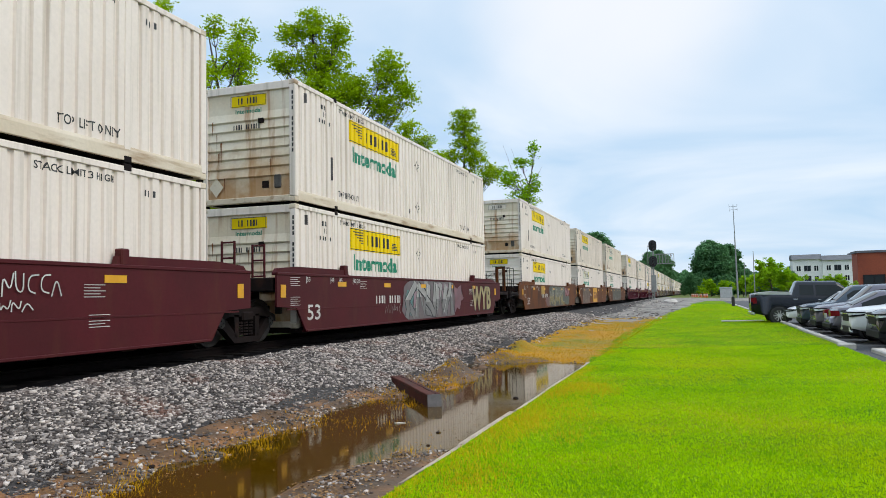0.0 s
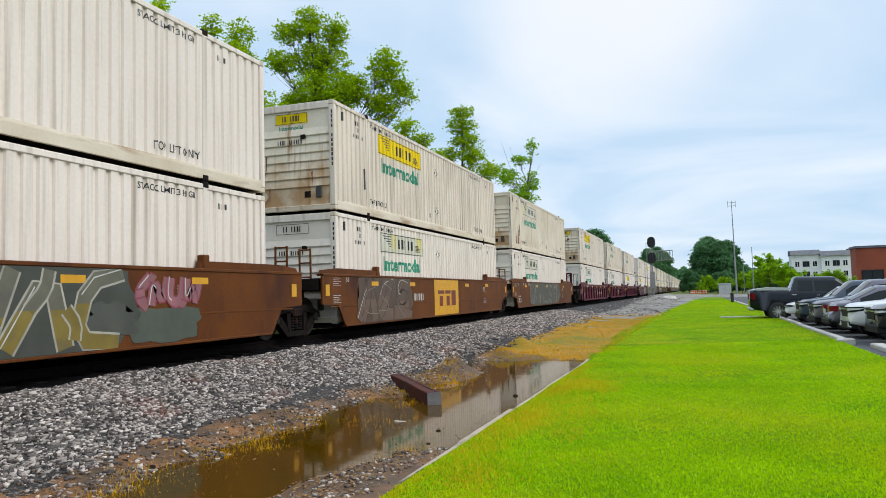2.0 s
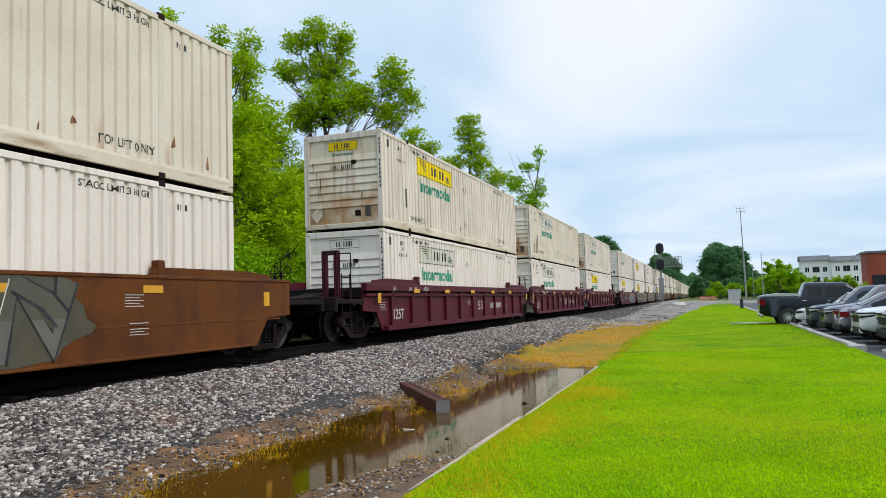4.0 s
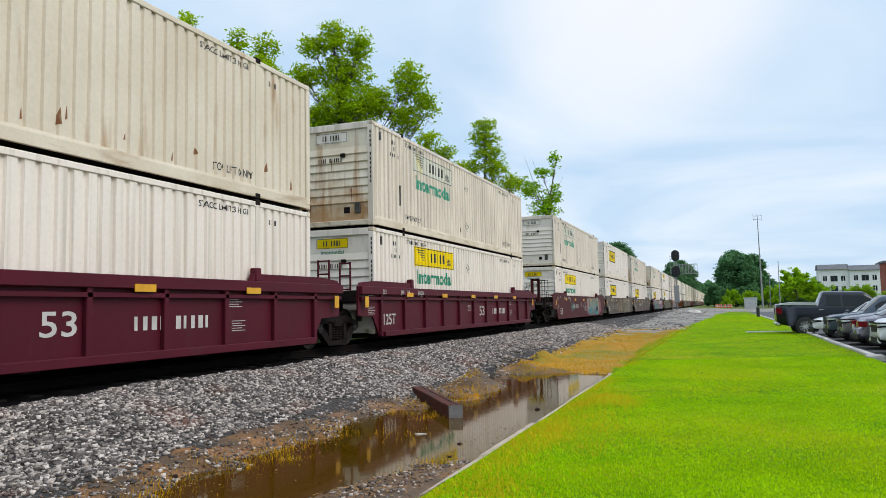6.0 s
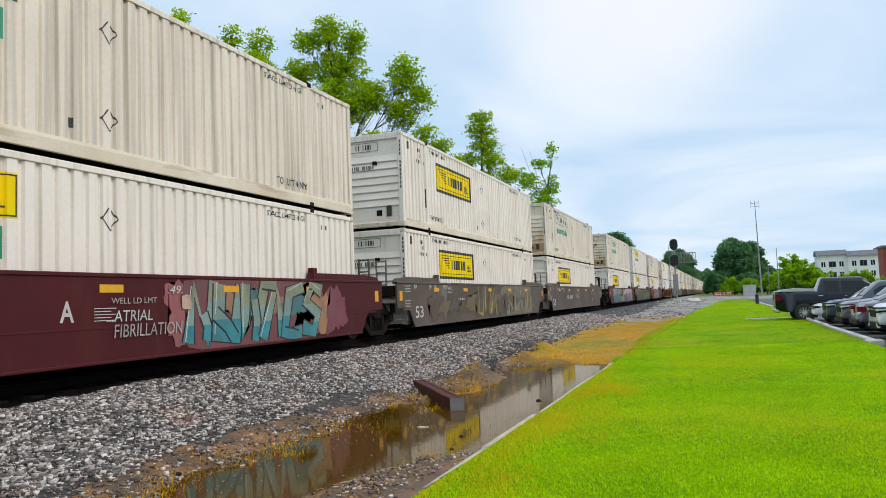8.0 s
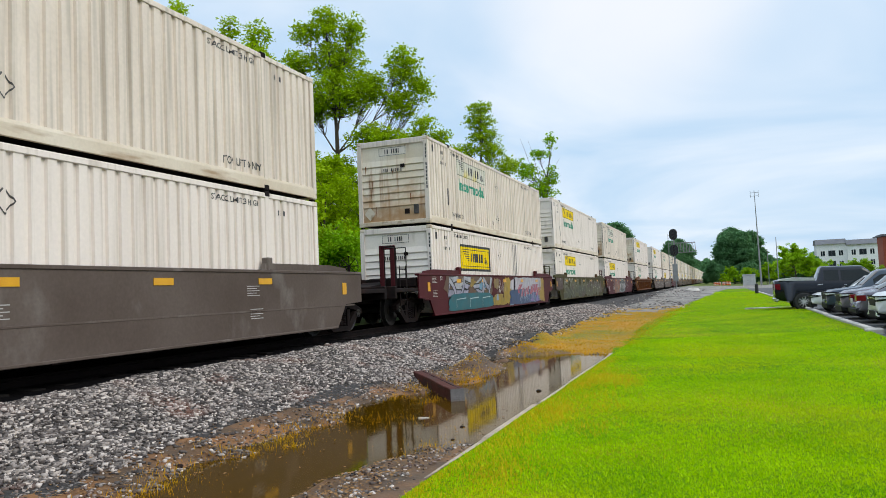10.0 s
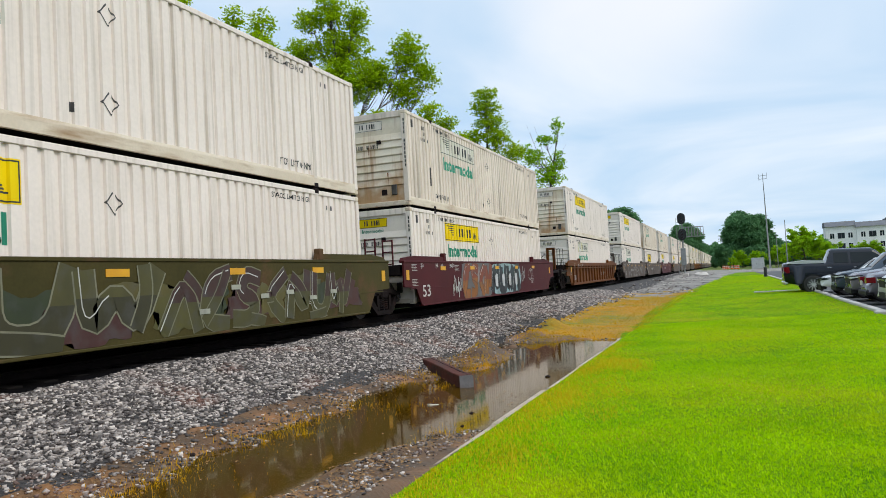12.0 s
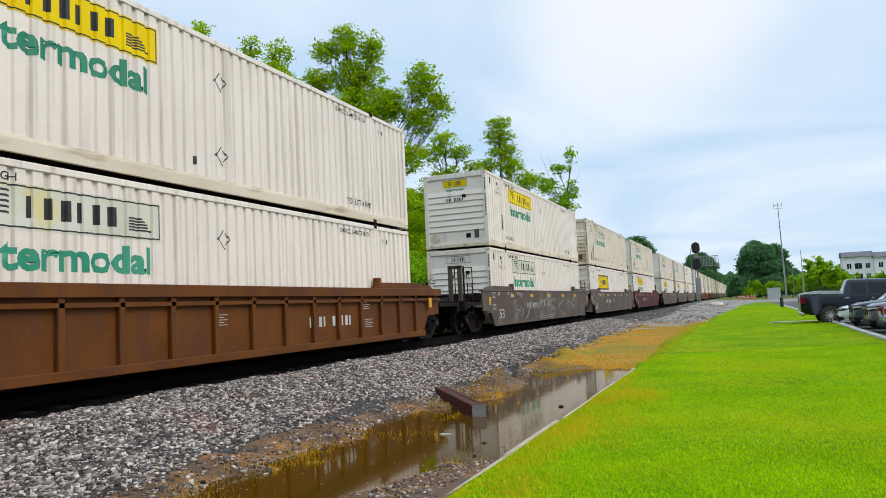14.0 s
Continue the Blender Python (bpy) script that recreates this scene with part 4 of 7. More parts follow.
    lines = [(0, 0.42 - 0.1 * (i % 2), -i * 0.045, -i * 0.045 + 0.012) for i in range(5)]
    SHARED["fine_print"] = mesh_of("fine_print", flat(rects(*lines), 0), M["letter"])
    SHARED["size_marks"] = mesh_of("size_marks", flat(joined(*[joined(rects((y, y + 0.02, 1.30, 1.46)), shifted(text_mesh(w, 0.11, 0.16, bold=0.01), y + 0.03, 1.34))
                                   for y, w in ((0.1, "53"), (1.3, "48"), (1.75, "45"), (2.55, "40"), (2.78, "20"))]), 0), M["letter"])


end_shared()


LETTERS = (     # wild forms in a unit cell: crooked bars and hooks
    ((0.05, 1), (0.2, 0.1), (0.5, 0.75), (0.75, 0.05), (1.0, 1.0)), ((0.1, 0.0), (0.15, 0.95), (0.75, 0.1), (0.9, 1.05)),
    ((0.95, 0.85), (0.4, 1.0), (0.15, 0.65), (0.8, 0.4), (0.65, 0.05), (0.0, 0.1)), ((0.0, 0.0), (0.5, 1.0), (0.95, 0.0)),
    ((0.1, 1), (0.15, 0.15), (0.8, 0.05), (0.95, 1.0)), ((0.95, 1.05), (0.2, 0.45), (1.0, -0.05)), ((0.9, 1), (0.2, 0.85), (0.1, 0.1), (0.95, 0.0)))


def rounded(pts, times=2):
    """Cuts the corners of a line of points."""
    for _ in range(times):
        out = [pts[0]]
        for a, b in zip(pts, pts[1:]):
            out += [(a[0] * .75 + b[0] * .25, a[1] * .75 + b[1] * .25), (a[0] * .25 + b[0] * .75, a[1] * .25 + b[1] * .75)]
        pts = out + [pts[-1]]
    return pts


def band_of(pts, width):
    """A flat stroke of even width along a line of points, with blunt ends."""
    bm = bmesh.new()
    rows = []
    for i, p in enumerate(pts):
        q, r = pts[max(0, i - 1)], pts[min(len(pts) - 1, i + 1)]
        d = Vector((r[0] - q[0], r[1] - q[1])).normalized()
        rows.append([bm.verts.new((p[0] - s * d.y * width / 2, p[1] + s * d.x * width / 2, 0)) for s in (1, -1)])
    for (a, b), (c, d) in zip(rows, rows[1:]):
        bm.faces.new((a, b, d, c))
    return bm


def lay_paint(car, bm, gap, c, name="graffiti", z0=0.24, z1=1.465, label="spray-painted graffiti"):
    for v in bm.verts:
        v.co = Vector((1.500 + gap, v.co.x, min(z1, max(z0, v.co.y))))
    bmesh.ops.triangulate(bm, faces=bm.faces[:])
    part(name, bm, spray(c), car, label)


def cloud(car, y0, y1, z0, z1, c, gap, rnd, rough=0.16):
    """A patch of sprayed ground with a wavering edge."""
    pts, ph = [], rnd.uniform(0, 6.28)
    for j in range(44):
        a = 2 * math.pi * j / 44
        r = 1 + rough * (math.sin(3 * a + ph) + 0.7 * math.sin(7 * a + 2 * ph) + 0.5 * math.sin(13 * a + 3 * ph))
        ca, sa = math.cos(a), math.sin(a)
        k = 1 / max(abs(ca), abs(sa)) ** 0.75
        pts.append(((y0 + y1) / 2 + ca * k * r * (y1 - y0) / 2, (z0 + z1) / 2 + sa * k * r * (z1 - z0) / 2))
    lay_paint(car, poly(*pts), gap, c)


def graffiti(car, y0, y1, z0, z1, cols, seed, n=5, thick=0.24, soft=0, hollow=False, edge=0.05, lean=0.12, cover=True):
    """Wild lettering. cols: edge colour, ground colours, then '|' and the fills, upper and lower."""
    rnd = random.Random(seed)
    cut_at = cols.index("|")
    rim, grounds, fills = cols[0], cols[1:cut_at], cols[cut_at + 1:]
    w, h = (y1 - y0) / n, z1 - z0
    g = 0.008
    if cover and grounds:
        cloud(car, y0 - 0.15, y1 + 0.15, z0 - 0.1, z1 + 0.1, grounds[0], g, rnd, 0.035)
    for i, c in enumerate(grounds[1:] * 2):
        g += 0.0004
        a = rnd.uniform(y0, y1 - 0.8 * w)
        b = rnd.uniform(z0, z1 - 0.45 * h)
        cloud(car, a, a + w * rnd.uniform(0.5, 1.2), b, b + h * rnd.uniform(0.3, 0.6), c, g, rnd)
    for i in range(n):
        form = LETTERS[(i * 3 + seed) % len(LETTERS)]
        lines = [[(y0 + (i + 0.02 + p[0] * 0.98 + rnd.uniform(-.05, .05)) * w + lean * (p[1] - 0.5) * h, z0 + h * (0.05 + 0.9 * p[1] + rnd.uniform(-.04, .04))) for p in form]]
        a, b = rnd.choice(lines[0][1:-1]), (y0 + (i + rnd.uniform(-.15, 1.15)) * w, z0 + h * rnd.choice((0.02, 0.5, 0.98)))
        lines.append([a, ((a[0] + b[0]) / 2 + 0.1 * w, (a[1] + b[1]) / 2), b])
        th = thick * min(w * 1.2, h) * rnd.uniform(0.85, 1.15)
        for k, ln in enumerate(lines):
            ln = rounded(ln, soft) if soft else ln
            t = th * (1.0 if k == 0 else 0.7)
            g += 0.0004
            if hollow:
                for s in (1, -1):
                    lay_paint(car, band_of([(p[0] + s * t / 2, p[1] + s * t * 0.15) for p in ln], edge), g + 0.0002 * s, rim, "graffiti_line")
                continue
            lay_paint(car, band_of(ln, t + 2 * edge), g, rim, "graffiti_outline")
            for j, c in enumerate(fills):                # the fill changes colour with height
                bm = band_of(ln, t)
                lo, hi = z0 + h * j / len(fills) + 0.08 * h * math.sin(i * 2.1), z0 + h * (j + 1) / len(fills) + 0.08 * h * math.sin(i * 2.1)
                for z, sgn, use in ((lo, -1, j > 0), (hi, 1, j < len(fills) - 1)):
                    if use:
                        bmesh.ops.bisect_plane(bm, geom=bm.verts[:] + bm.edges[:] + bm.faces[:], plane_co=(0, z, 0), plane_no=(0, sgn, 0), clear_outer=True)
                if bm.faces:
                    lay_paint(car, bm, g + 0.0002, c, "graffiti_fill")
                else:
                    bm.free()
            if k == 0 and not hollow:
                lay_paint(car, band_of([(p[0] - 0.25 * t, p[1] + 0.12 * t) for p in ln[: max(2, len(ln) // 2)]], 0.02), g + 0.0003, (0.62, 0.62, 0.58), "graffiti_line")


def scrawl(car, y0, y1, z0, z1, c, seed, n=5, wide=0.028):
    """A thin quick tag: loops and hooks drawn in one go."""
    rnd = random.Random(seed)
    w = (y1 - y0) / n
    for i in range(n):
        form = LETTERS[rnd.randrange(len(LETTERS))]
        pts = rounded([(y0 + (i + p[0] * rnd.uniform(0.7, 1.1)) * w, z0 + (z1 - z0) * (p[1] + rnd.uniform(-.12, .12))) for p in form])
        lay_paint(car, band_of(pts, wide), 0.030 + 0.0003 * i, c, "tag_line", label="thin sprayed tag")


def written(car, words, y, z, height, width, c, slant=0.0, bold=0.0, gap=0.034, name="painted_words", label=""):
    bm = shifted(text_mesh(words, height, width, slant, bold), y, z)
    lay_paint(car, bm, gap, c, name, 0, 3, label or "painted words " + words)


SPRAY = {}


def spray(c):
    if c not in SPRAY:
        SPRAY[c] = mat("spray_paint", c, tuple(v * 0.7 for v in c), 2.5, 0.5, bump=0, grain=0.08, stain=tuple(v * 0.5 + 0.03 for v in c), stain_at=(0.5, 0.7), sscale=3)
    return SPRAY[c]


WHEELS = []      # (wheelset, place) to be turned as the train rolls


def make_car(paint, ribbed, front, rear, far=False, marks="std", label=""):
    """One well of a double-stack car. front, rear: True where that end shares its truck with the next well."""
    car = tagged(new("well_car"), label, "rail car", "cars of the train")
    S, key = SHARED, (front, rear)
    mp = M[paint]

    def add(name, k, y=0.0, z=0.0, flip=False, x=0.0, material=None, lab=""):
        ob = part(name, S[k], material, car, lab)
        ob.matrix_basis = pose(x, y, z, 0, 0, 180 if flip else 0)
        return ob

    def truck(yc, turn):
        for dy in (-0.89, 0.89):
            ws = add("wheelset", "wheelset", yc + dy, WHEEL_R)
            if turn:
                WHEELS.append((ws, yc + dy))
        add("side_frame", "side_frame", yc)
        add("side_frame", "side_frame", yc, 0, True)
        add("bolster", "bolster", yc)

    add("side_sill", ("side", ribbed) + key, material=mp)
    add("side_sill", ("side", ribbed, rear, front), LEN, 0, True, material=mp)
    for i, nm in enumerate(("top_chord", "bottom_chord", "seam_strap")):
        add(nm, ("chord%d" % i, ribbed) + key, material=mp)
    add("well_floor", ("floor",) + key)
    for y, f, shared in ((0, False, front), (LEN, True, rear)):
        for x in ((1, -1) if not far else (1,)):
            g = add("guide_sill", "guide", material=mp)
            g.matrix_basis = pose(0, y, 0, 0, 0, 180 if f else 0) @ Matrix.Diagonal((x if not f else -x, 1, 1, 1))
        if shared:
            add("connector", "connector", y, 0, f)
        else:
            add("end_platform", "platform", y, 0, f, material=M["grime"] if not far else None)
            add("coupler", "coupler", y, 0, f)
            if not f:
                add("stanchion", "stanchion", y, material=mp)
            if not far:
                add("grab_rail", "grab_rails", y, 0, f)
                add("brake_wheel", "brake_wheel", y, 0, f)
    truck(-1.64 if front else -1.40, not far)
    if front:
        for dy in (-0.55, 0.55):
            add("ladder", "ladder", -1.64 + dy, material=mp)
    if not rear:
        truck(LEN + 1.40, not far)
    if ribbed:
        n = 16 if paint == "ochre" else 11
        for i in range(n):
            add("rib", "rib", 0.1 + i * (LEN - 0.2) / (n - 1), material=mp)
    xo = 0.0 if not ribbed else 0.022
    for y in (1.7, 4.6, 7.6, 10.5, 13.4) if paint != "ochre" else ():
        add("reflector", "tape", y, 0.03 if ribbed else 0, x=xo)
    for y in (-1.0, LEN + 0.7):
        add("reflector", "tape_tall", y, x=xo if ribbed else 0)
    if not far:
        lx = 1.506 if not ribbed else 1.407
        mk = "big_mark"
        if marks != "none":
            add("number", "fifty_three", 0.15 if marks != "rib" else 8.9, 0.45 if marks != "rib" else 0.62, x=lx, lab="painted number 53")
        if ribbed:
            add("number", "capacity", -0.05 + 0.4, 0.5, x=lx, lab="painted figures 125T")
            add("car_mark", mk, 10.6, 0.66, x=lx)
        else:
            add("car_mark", mk, 4.0, 0.78, x=lx)
            add("number", "letter_a", 6.9, 0.82, x=lx)
        add("size_marks", "size_marks", 0.0, 0, x=1.508 if not ribbed else 1.525)
        for y, z in ((-0.6, 1.42), (-0.6, 0.98), (3.0, 1.38), (7.5, 1.0), (13.0, 1.2), (13.1, 0.75)):
            add("fine_print", "fine_print", y, z, x=lx)
    return car


# ---- the train ----
SPEED = 20.34
# how far the train has rolled by each time
TRAVEL = [(0, 0.27), (0.5, 9.76), (1, 20.06), (1.5, 30.15), (2, 41.06), (2.5, 51.26), (5, 101.6), (5.5, 111.69), (6, 121.94), (6.5, 132.59), (7, 142.93),
          (7.5, 152.3), (8, 162.58), (10.5, 213.29), (11, 223.51), (11.5, 234.22), (12, 244.42), (12.5, 254.02), (13, 264.13), (13.5, 274.33), (14, 285.06)]
# gap ahead, paint, ribbed, ends shared (front, rear), upper (body, sign, nose), lower (body, sign, nose)
Y_, F_, B_, P_ = "yellow", "faded", "box", "plain"
EW, ER = "end_white", "end_rusty"
CONSIST = [
    (0.00, "maroon", 0, (1, 1), ("white", P_, EW), ("white", P_, EW)),
    (ART, "maroon", 0, (1, 0), ("white", Y_, ER), ("white", Y_, ER)),
    (CPL, "brown", 0, (0, 1), ("white", Y_, ER), ("white", Y_, EW)),
    (ART, "brown", 0, (1, 1), ("cream", Y_, ER), ("white", F_, EW)),
    (ART, "brown", 0, (1, 0), ("rusty", F_, ER), ("white", F_, EW)),
    (CPL, "plum", 1, (0, 1), ("cream", Y_, ER), ("white", F_, EW)),
    (ART, "plum", 1, (1, 1), ("rusty", F_, ER), ("white", F_, EW)),
    (ART, "plum", 1, (1, 0), ("cream", F_, ER), ("white", Y_, EW)),
    (CPL, "maroon", 0, (0, 1), ("cream", F_, EW), ("white", Y_, EW)),
    (ART, "greybrown", 0, (1, 1), ("white", B_, EW), ("white", B_, EW)),
    (ART, "greybrown", 0, (1, 0), ("cream", F_, ER), ("white", B_, EW)),
    (CPL, "maroon", 0, (0, 1), ("cream", F_, ER), ("white", B_, EW)),
    (ART, "olive", 0, (1, 1), ("white", Y_, EW), ("white", Y_, EW)),
    (ART, "maroon", 0, (1, 0), ("cream", F_, ER), ("white", Y_, EW)),
    (CPL, "ochre", 1, (0, 0), ("white", Y_, ER), ("white", F_, EW)),
    (CPL, "greybrown", 0, (0, 1), ("white", Y_, EW), ("white", F_, EW)),
]
rnd_train = random.Random(11)
for i in range(20):
    CONSIST.append(((ART, ART, CPL)[i % 3], rnd_train.choice(["greybrown", "maroon", "brown", "greybrown"]), 0, ((1, 1), (1, 0), (0, 1))[i % 3],
                    (rnd_train.choice(["white", "cream", "rusty"]), rnd_train.choice([Y_, F_, B_, F_]), rnd_train.choice([EW, ER])),
                    ("white", rnd_train.choice([Y_, B_, F_, B_]), EW)))
PAINT_WORDS = {"maroon": "dull maroon", "plum": "dark plum-red", "brown": "weathered brown", "ochre": "rust-brown", "greybrown": "faded grey-brown", "olive": "olive-brown"}


def paint_art(k, car):
    """What has been sprayed on each car."""
    lo, hi = 0.27, 1.45
    rnd = random.Random(k)
    pale, straw, night = (0.60, 0.60, 0.57), (0.46, 0.43, 0.36), (0.012, 0.012, 0.016)
    if k == 0:
        scrawl(car, 11.6, 12.6, 1.06, 1.34, pale, 3, 5, 0.022)
        scrawl(car, 11.4, 12.1, 0.84, 0.98, pale, 4, 4, 0.02)
    elif k == 1:
        cloud(car, 10.4, 12.0, 0.45, 1.35, (0.20, 0.09, 0.11), 0.0068, rnd)
        graffiti(car, 6.2, 11.0, lo, hi, [night, (0.17, 0.13, 0.14), (0.30, 0.20, 0.23), (0.10, 0.22, 0.22), "|", (0.20, 0.19, 0.19), (0.36, 0.35, 0.34)], 5, 5, 0.30)
        written(car, "WYB", 13.3, 0.34, 1.02, 2.9, night, bold=0.06, gap=0.010, name="graffiti_outline")
        written(car, "WYB", 13.36, 0.38, 0.96, 2.8, (0.40, 0.32, 0.15), bold=0.03, gap=0.012, name="graffiti_fill", label="straw-coloured sprayed letters WYB")
        scrawl(car, 4.6, 5.8, 0.5, 0.72, (0.30, 0.24, 0.24), 9, 5, 0.018)
    elif k == 2:
        cloud(car, 5.2, 6.7, 0.25, 0.85, (0.16, 0.055, 0.05), 0.0068, rnd)
        graffiti(car, 6.4, 11.8, lo, hi, [straw, (0.060, 0.062, 0.048), (0.085, 0.085, 0.07), "|", (0.24, 0.17, 0.03), (0.15, 0.14, 0.10)], 8, 5, 0.22, edge=0.035, soft=1)
        cloud(car, 11.8, 13.6, 0.27, 0.85, (0.085, 0.10, 0.075), 0.0075, rnd, 0.06)
        graffiti(car, 11.9, 13.6, 0.85, 1.36, [(0.30, 0.05, 0.08), "|", (0.34, 0.13, 0.15)], 12, 4, 0.30, soft=2, edge=0.03)
        bm = rects((3.9, 4.9, 0.98, 1.46))
        lay_paint(car, bm, 0.0066, (0.50, 0.28, 0.03), "touch_up_patch", label="ochre repainted patch")
    elif k == 3:
        graffiti(car, 0.9, 4.6, lo, hi, [(0.045, 0.02, 0.012), (0.10, 0.055, 0.035), "|", (0.17, 0.10, 0.07), (0.12, 0.065, 0.045)], 3, 3, 0.34, soft=2, edge=0.03)
        scrawl(car, 1.0, 4.2, 0.4, 1.3, (0.30, 0.25, 0.22), 6, 3, 0.02)
    elif k == 4:
        graffiti(car, 3.0, 12.0, lo, hi, [night, (0.085, 0.07, 0.04), "|", (0.15, 0.14, 0.12), (0.10, 0.09, 0.06)], 4, 7, 0.26)
    elif k == 8:
        for i in range(9):                                # soft pink and peach glow round the letters
            y = 9.0 + 0.66 * i
            cloud(car, y, y + 0.9, rnd.uniform(0.3, 0.9), rnd.uniform(1.15, 1.4), ((0.34, 0.10, 0.10), (0.42, 0.20, 0.10), (0.22, 0.05, 0.07))[i % 3], 0.0062 + 0.0003 * i, rnd)
        graffiti(car, 9.5, 14.0, lo, hi, [night, (0.20, 0.055, 0.06), (0.06, 0.17, 0.18), (0.36, 0.17, 0.10), "|", (0.035, 0.24, 0.28), (0.22, 0.32, 0.28), (0.26, 0.27, 0.18)], 1, 6, 0.34, edge=0.04)
        cloud(car, 9.35, 9.6, 0.95, 1.2, (0.55, 0.38, 0.28), 0.024, rnd, 0.03)
        scrawl(car, 3.2, 4.5, 0.55, 1.15, (0.10, 0.40, 0.33), 5, 5)
        written(car, "...ATRIAL", 7.7, 0.80, 0.17, 0.95, pale, 0.1)
        written(car, "FIBRILLATION", 7.85, 0.56, 0.20, 1.5, (0.42, 0.38, 0.36), 0.1)
        written(car, "WELL LD LMT", 7.8, 1.07, 0.09, 0.95, straw)
        written(car, ".49.", 9.0, 1.22, 0.13, 0.36, pale, 0.2)
    elif k == 9:
        for i in range(14):
            y = 1.2 + 0.95 * i
            cloud(car, y, y + 1.4, rnd.uniform(0.25, 0.6), rnd.uniform(0.9, 1.42), ((0.10, 0.055, 0.035), (0.16, 0.11, 0.05), (0.085, 0.06, 0.05))[i % 3], 0.0064 + 0.0003 * i, rnd)
        graffiti(car, 6.2, 8.8, lo, hi, [(0.05, 0.03, 0.02), "|", (0.34, 0.22, 0.03), (0.22, 0.14, 0.04)], 4, 3, 0.18)
        graffiti(car, 9.4, 14.6, lo, hi, [(0.06, 0.045, 0.03), (0.19, 0.15, 0.09), "|", (0.26, 0.22, 0.14), (0.17, 0.13, 0.07)], 5, 5, 0.22, edge=0.03)
    elif k == 11:
        graffiti(car, 0.7, 5.9, 0.80, hi, [night, (0.13, 0.06, 0.03), (0.42, 0.42, 0.44), (0.32, 0.20, 0.03), (0.12, 0.26, 0.38), "|", (0.33, 0.31, 0.40), (0.40, 0.40, 0.44)], 6, 4, 0.34)
        cloud(car, 0.8, 6.0, 0.27, 0.86, (0.005, 0.115, 0.14), 0.0150, rnd, 0.03)
        for i in range(3):
            lay_paint(car, band_of([(1.6 + 1.5 * i, 0.35), (1.6 + 1.5 * i, 0.66), (2.6 + 1.5 * i, 0.69)], 0.03), 0.0156, (0.45, 0.55, 0.56), "graffiti_line")
        for i, (a, b, z0, z1, c) in enumerate(((6.0, 7.6, 0.3, 0.75, (0.32, 0.21, 0.02)), (6.2, 6.9, 1.0, 1.4, (0.24, 0.15, 0.04)), (7.6, 8.9, 0.3, 1.4, (0.36, 0.23, 0.02)), (6.5, 6.8, 0.5, 0.75, (0.22, 0.30, 0.42)))):
            cloud(car, a, b, z0, z1, c, 0.0070 + 0.0004 * i, rnd, 0.10)
        cloud(car, 8.7, 14.8, 0.85, 1.44, (0.46, 0.43, 0.47), 0.0090, rnd, 0.04)
        cloud(car, 8.5, 14.6, 0.26, 0.92, (0.035, 0.065, 0.15), 0.0096, rnd, 0.04)
        cloud(car, 12.2, 15.0, 0.30, 1.1, (0.22, 0.16, 0.34), 0.0102, rnd, 0.06)
        cloud(car, 13.9, 15.2, 0.28, 1.4, (0.36, 0.22, 0.03), 0.0106, rnd, 0.10)
        graffiti(car, 8.8, 14.4, lo, hi, [(0.36, 0.50, 0.54), "|", (0.055, 0.09, 0.20), (0.38, 0.07, 0.11), (0.44, 0.40, 0.46)], 2, 6, 0.22, edge=0.022, lean=0.7)
        scrawl(car, 6.6, 7.9, 0.8, 1.35, (0.55, 0.48, 0.44), 8, 3, 0.022)
    elif k == 12:
        lay_paint(car, rects((-1.1, 0.75, 0.80, 1.46)), 0.0066, (0.050, 0.010, 0.012), "end_panel", label="dark maroon end panel")
        written(car, "125 T", -0.25, 1.02, 0.20, 0.75, (0.20, 0.16, 0.16), gap=0.010)
        for i in range(15):                               # uneven olive, bottle-green and maroon ground
            y = 0.9 + 0.95 * i
            z = rnd.uniform(0.26, 0.7)
            cloud(car, y, y + rnd.uniform(0.9, 1.7), z, z + rnd.uniform(0.4, 0.7), ((0.085, 0.075, 0.012), (0.030, 0.040, 0.012), (0.065, 0.018, 0.014), (0.105, 0.085, 0.016))[i % 4], 0.0064 + 0.0002 * i, rnd)
        graffiti(car, 0.9, 8.6, lo, hi, [(0.21, 0.20, 0.13), "|", (0.040, 0.034, 0.010), (0.075, 0.066, 0.014)], 9, 5, 0.30, soft=2, edge=0.028)
        graffiti(car, 8.8, 15.0, lo, 1.3, [(0.19, 0.18, 0.11), "|", (0.070, 0.062, 0.014), (0.050, 0.018, 0.012)], 3, 7, 0.26, soft=2, edge=0.022)
        for i in range(6):
            y, z = 9.6 + 0.9 * i, 0.55 + 0.5 * rnd.random()
            lay_paint(car, rects((y, y + 0.28, z, z + 0.09)), 0.028, (0.42, 0.42, 0.34), "paint_dab")
        scrawl(car, 1.2, 1.8, 0.9, 1.3, pale, 2, 2)
    elif k == 13:
        scrawl(car, 2.7, 3.5, 0.35, 0.95, pale, 4, 3, 0.05)
        graffiti(car, 3.8, 7.0, lo, hi, [(0.10, 0.025, 0.012), (0.14, 0.13, 0.13), (0.28, 0.24, 0.22), "|", (0.30, 0.10, 0.012), (0.24, 0.045, 0.014)], 6, 4, 0.36, soft=1, edge=0.025)
        cloud(car, 7.0, 11.3, 0.26, 1.46, (0.30, 0.42, 0.44), 0.0066, rnd, 0.02)
        graffiti(car, 7.1, 11.1, lo, hi, [(0.02, 0.06, 0.07), "|", night, (0.02, 0.024, 0.030)], 1, 4, 0.42, soft=2, edge=0.03)
        for i in range(4):
            cloud(car, 7.5 + 0.95 * i, 7.85 + 0.95 * i, 0.55, 1.05, (0.62, 0.62, 0.63), 0.020, rnd, 0.05)
        scrawl(car, 11.3, 12.0, 0.6, 1.3, (0.45, 0.50, 0.50), 5, 2)
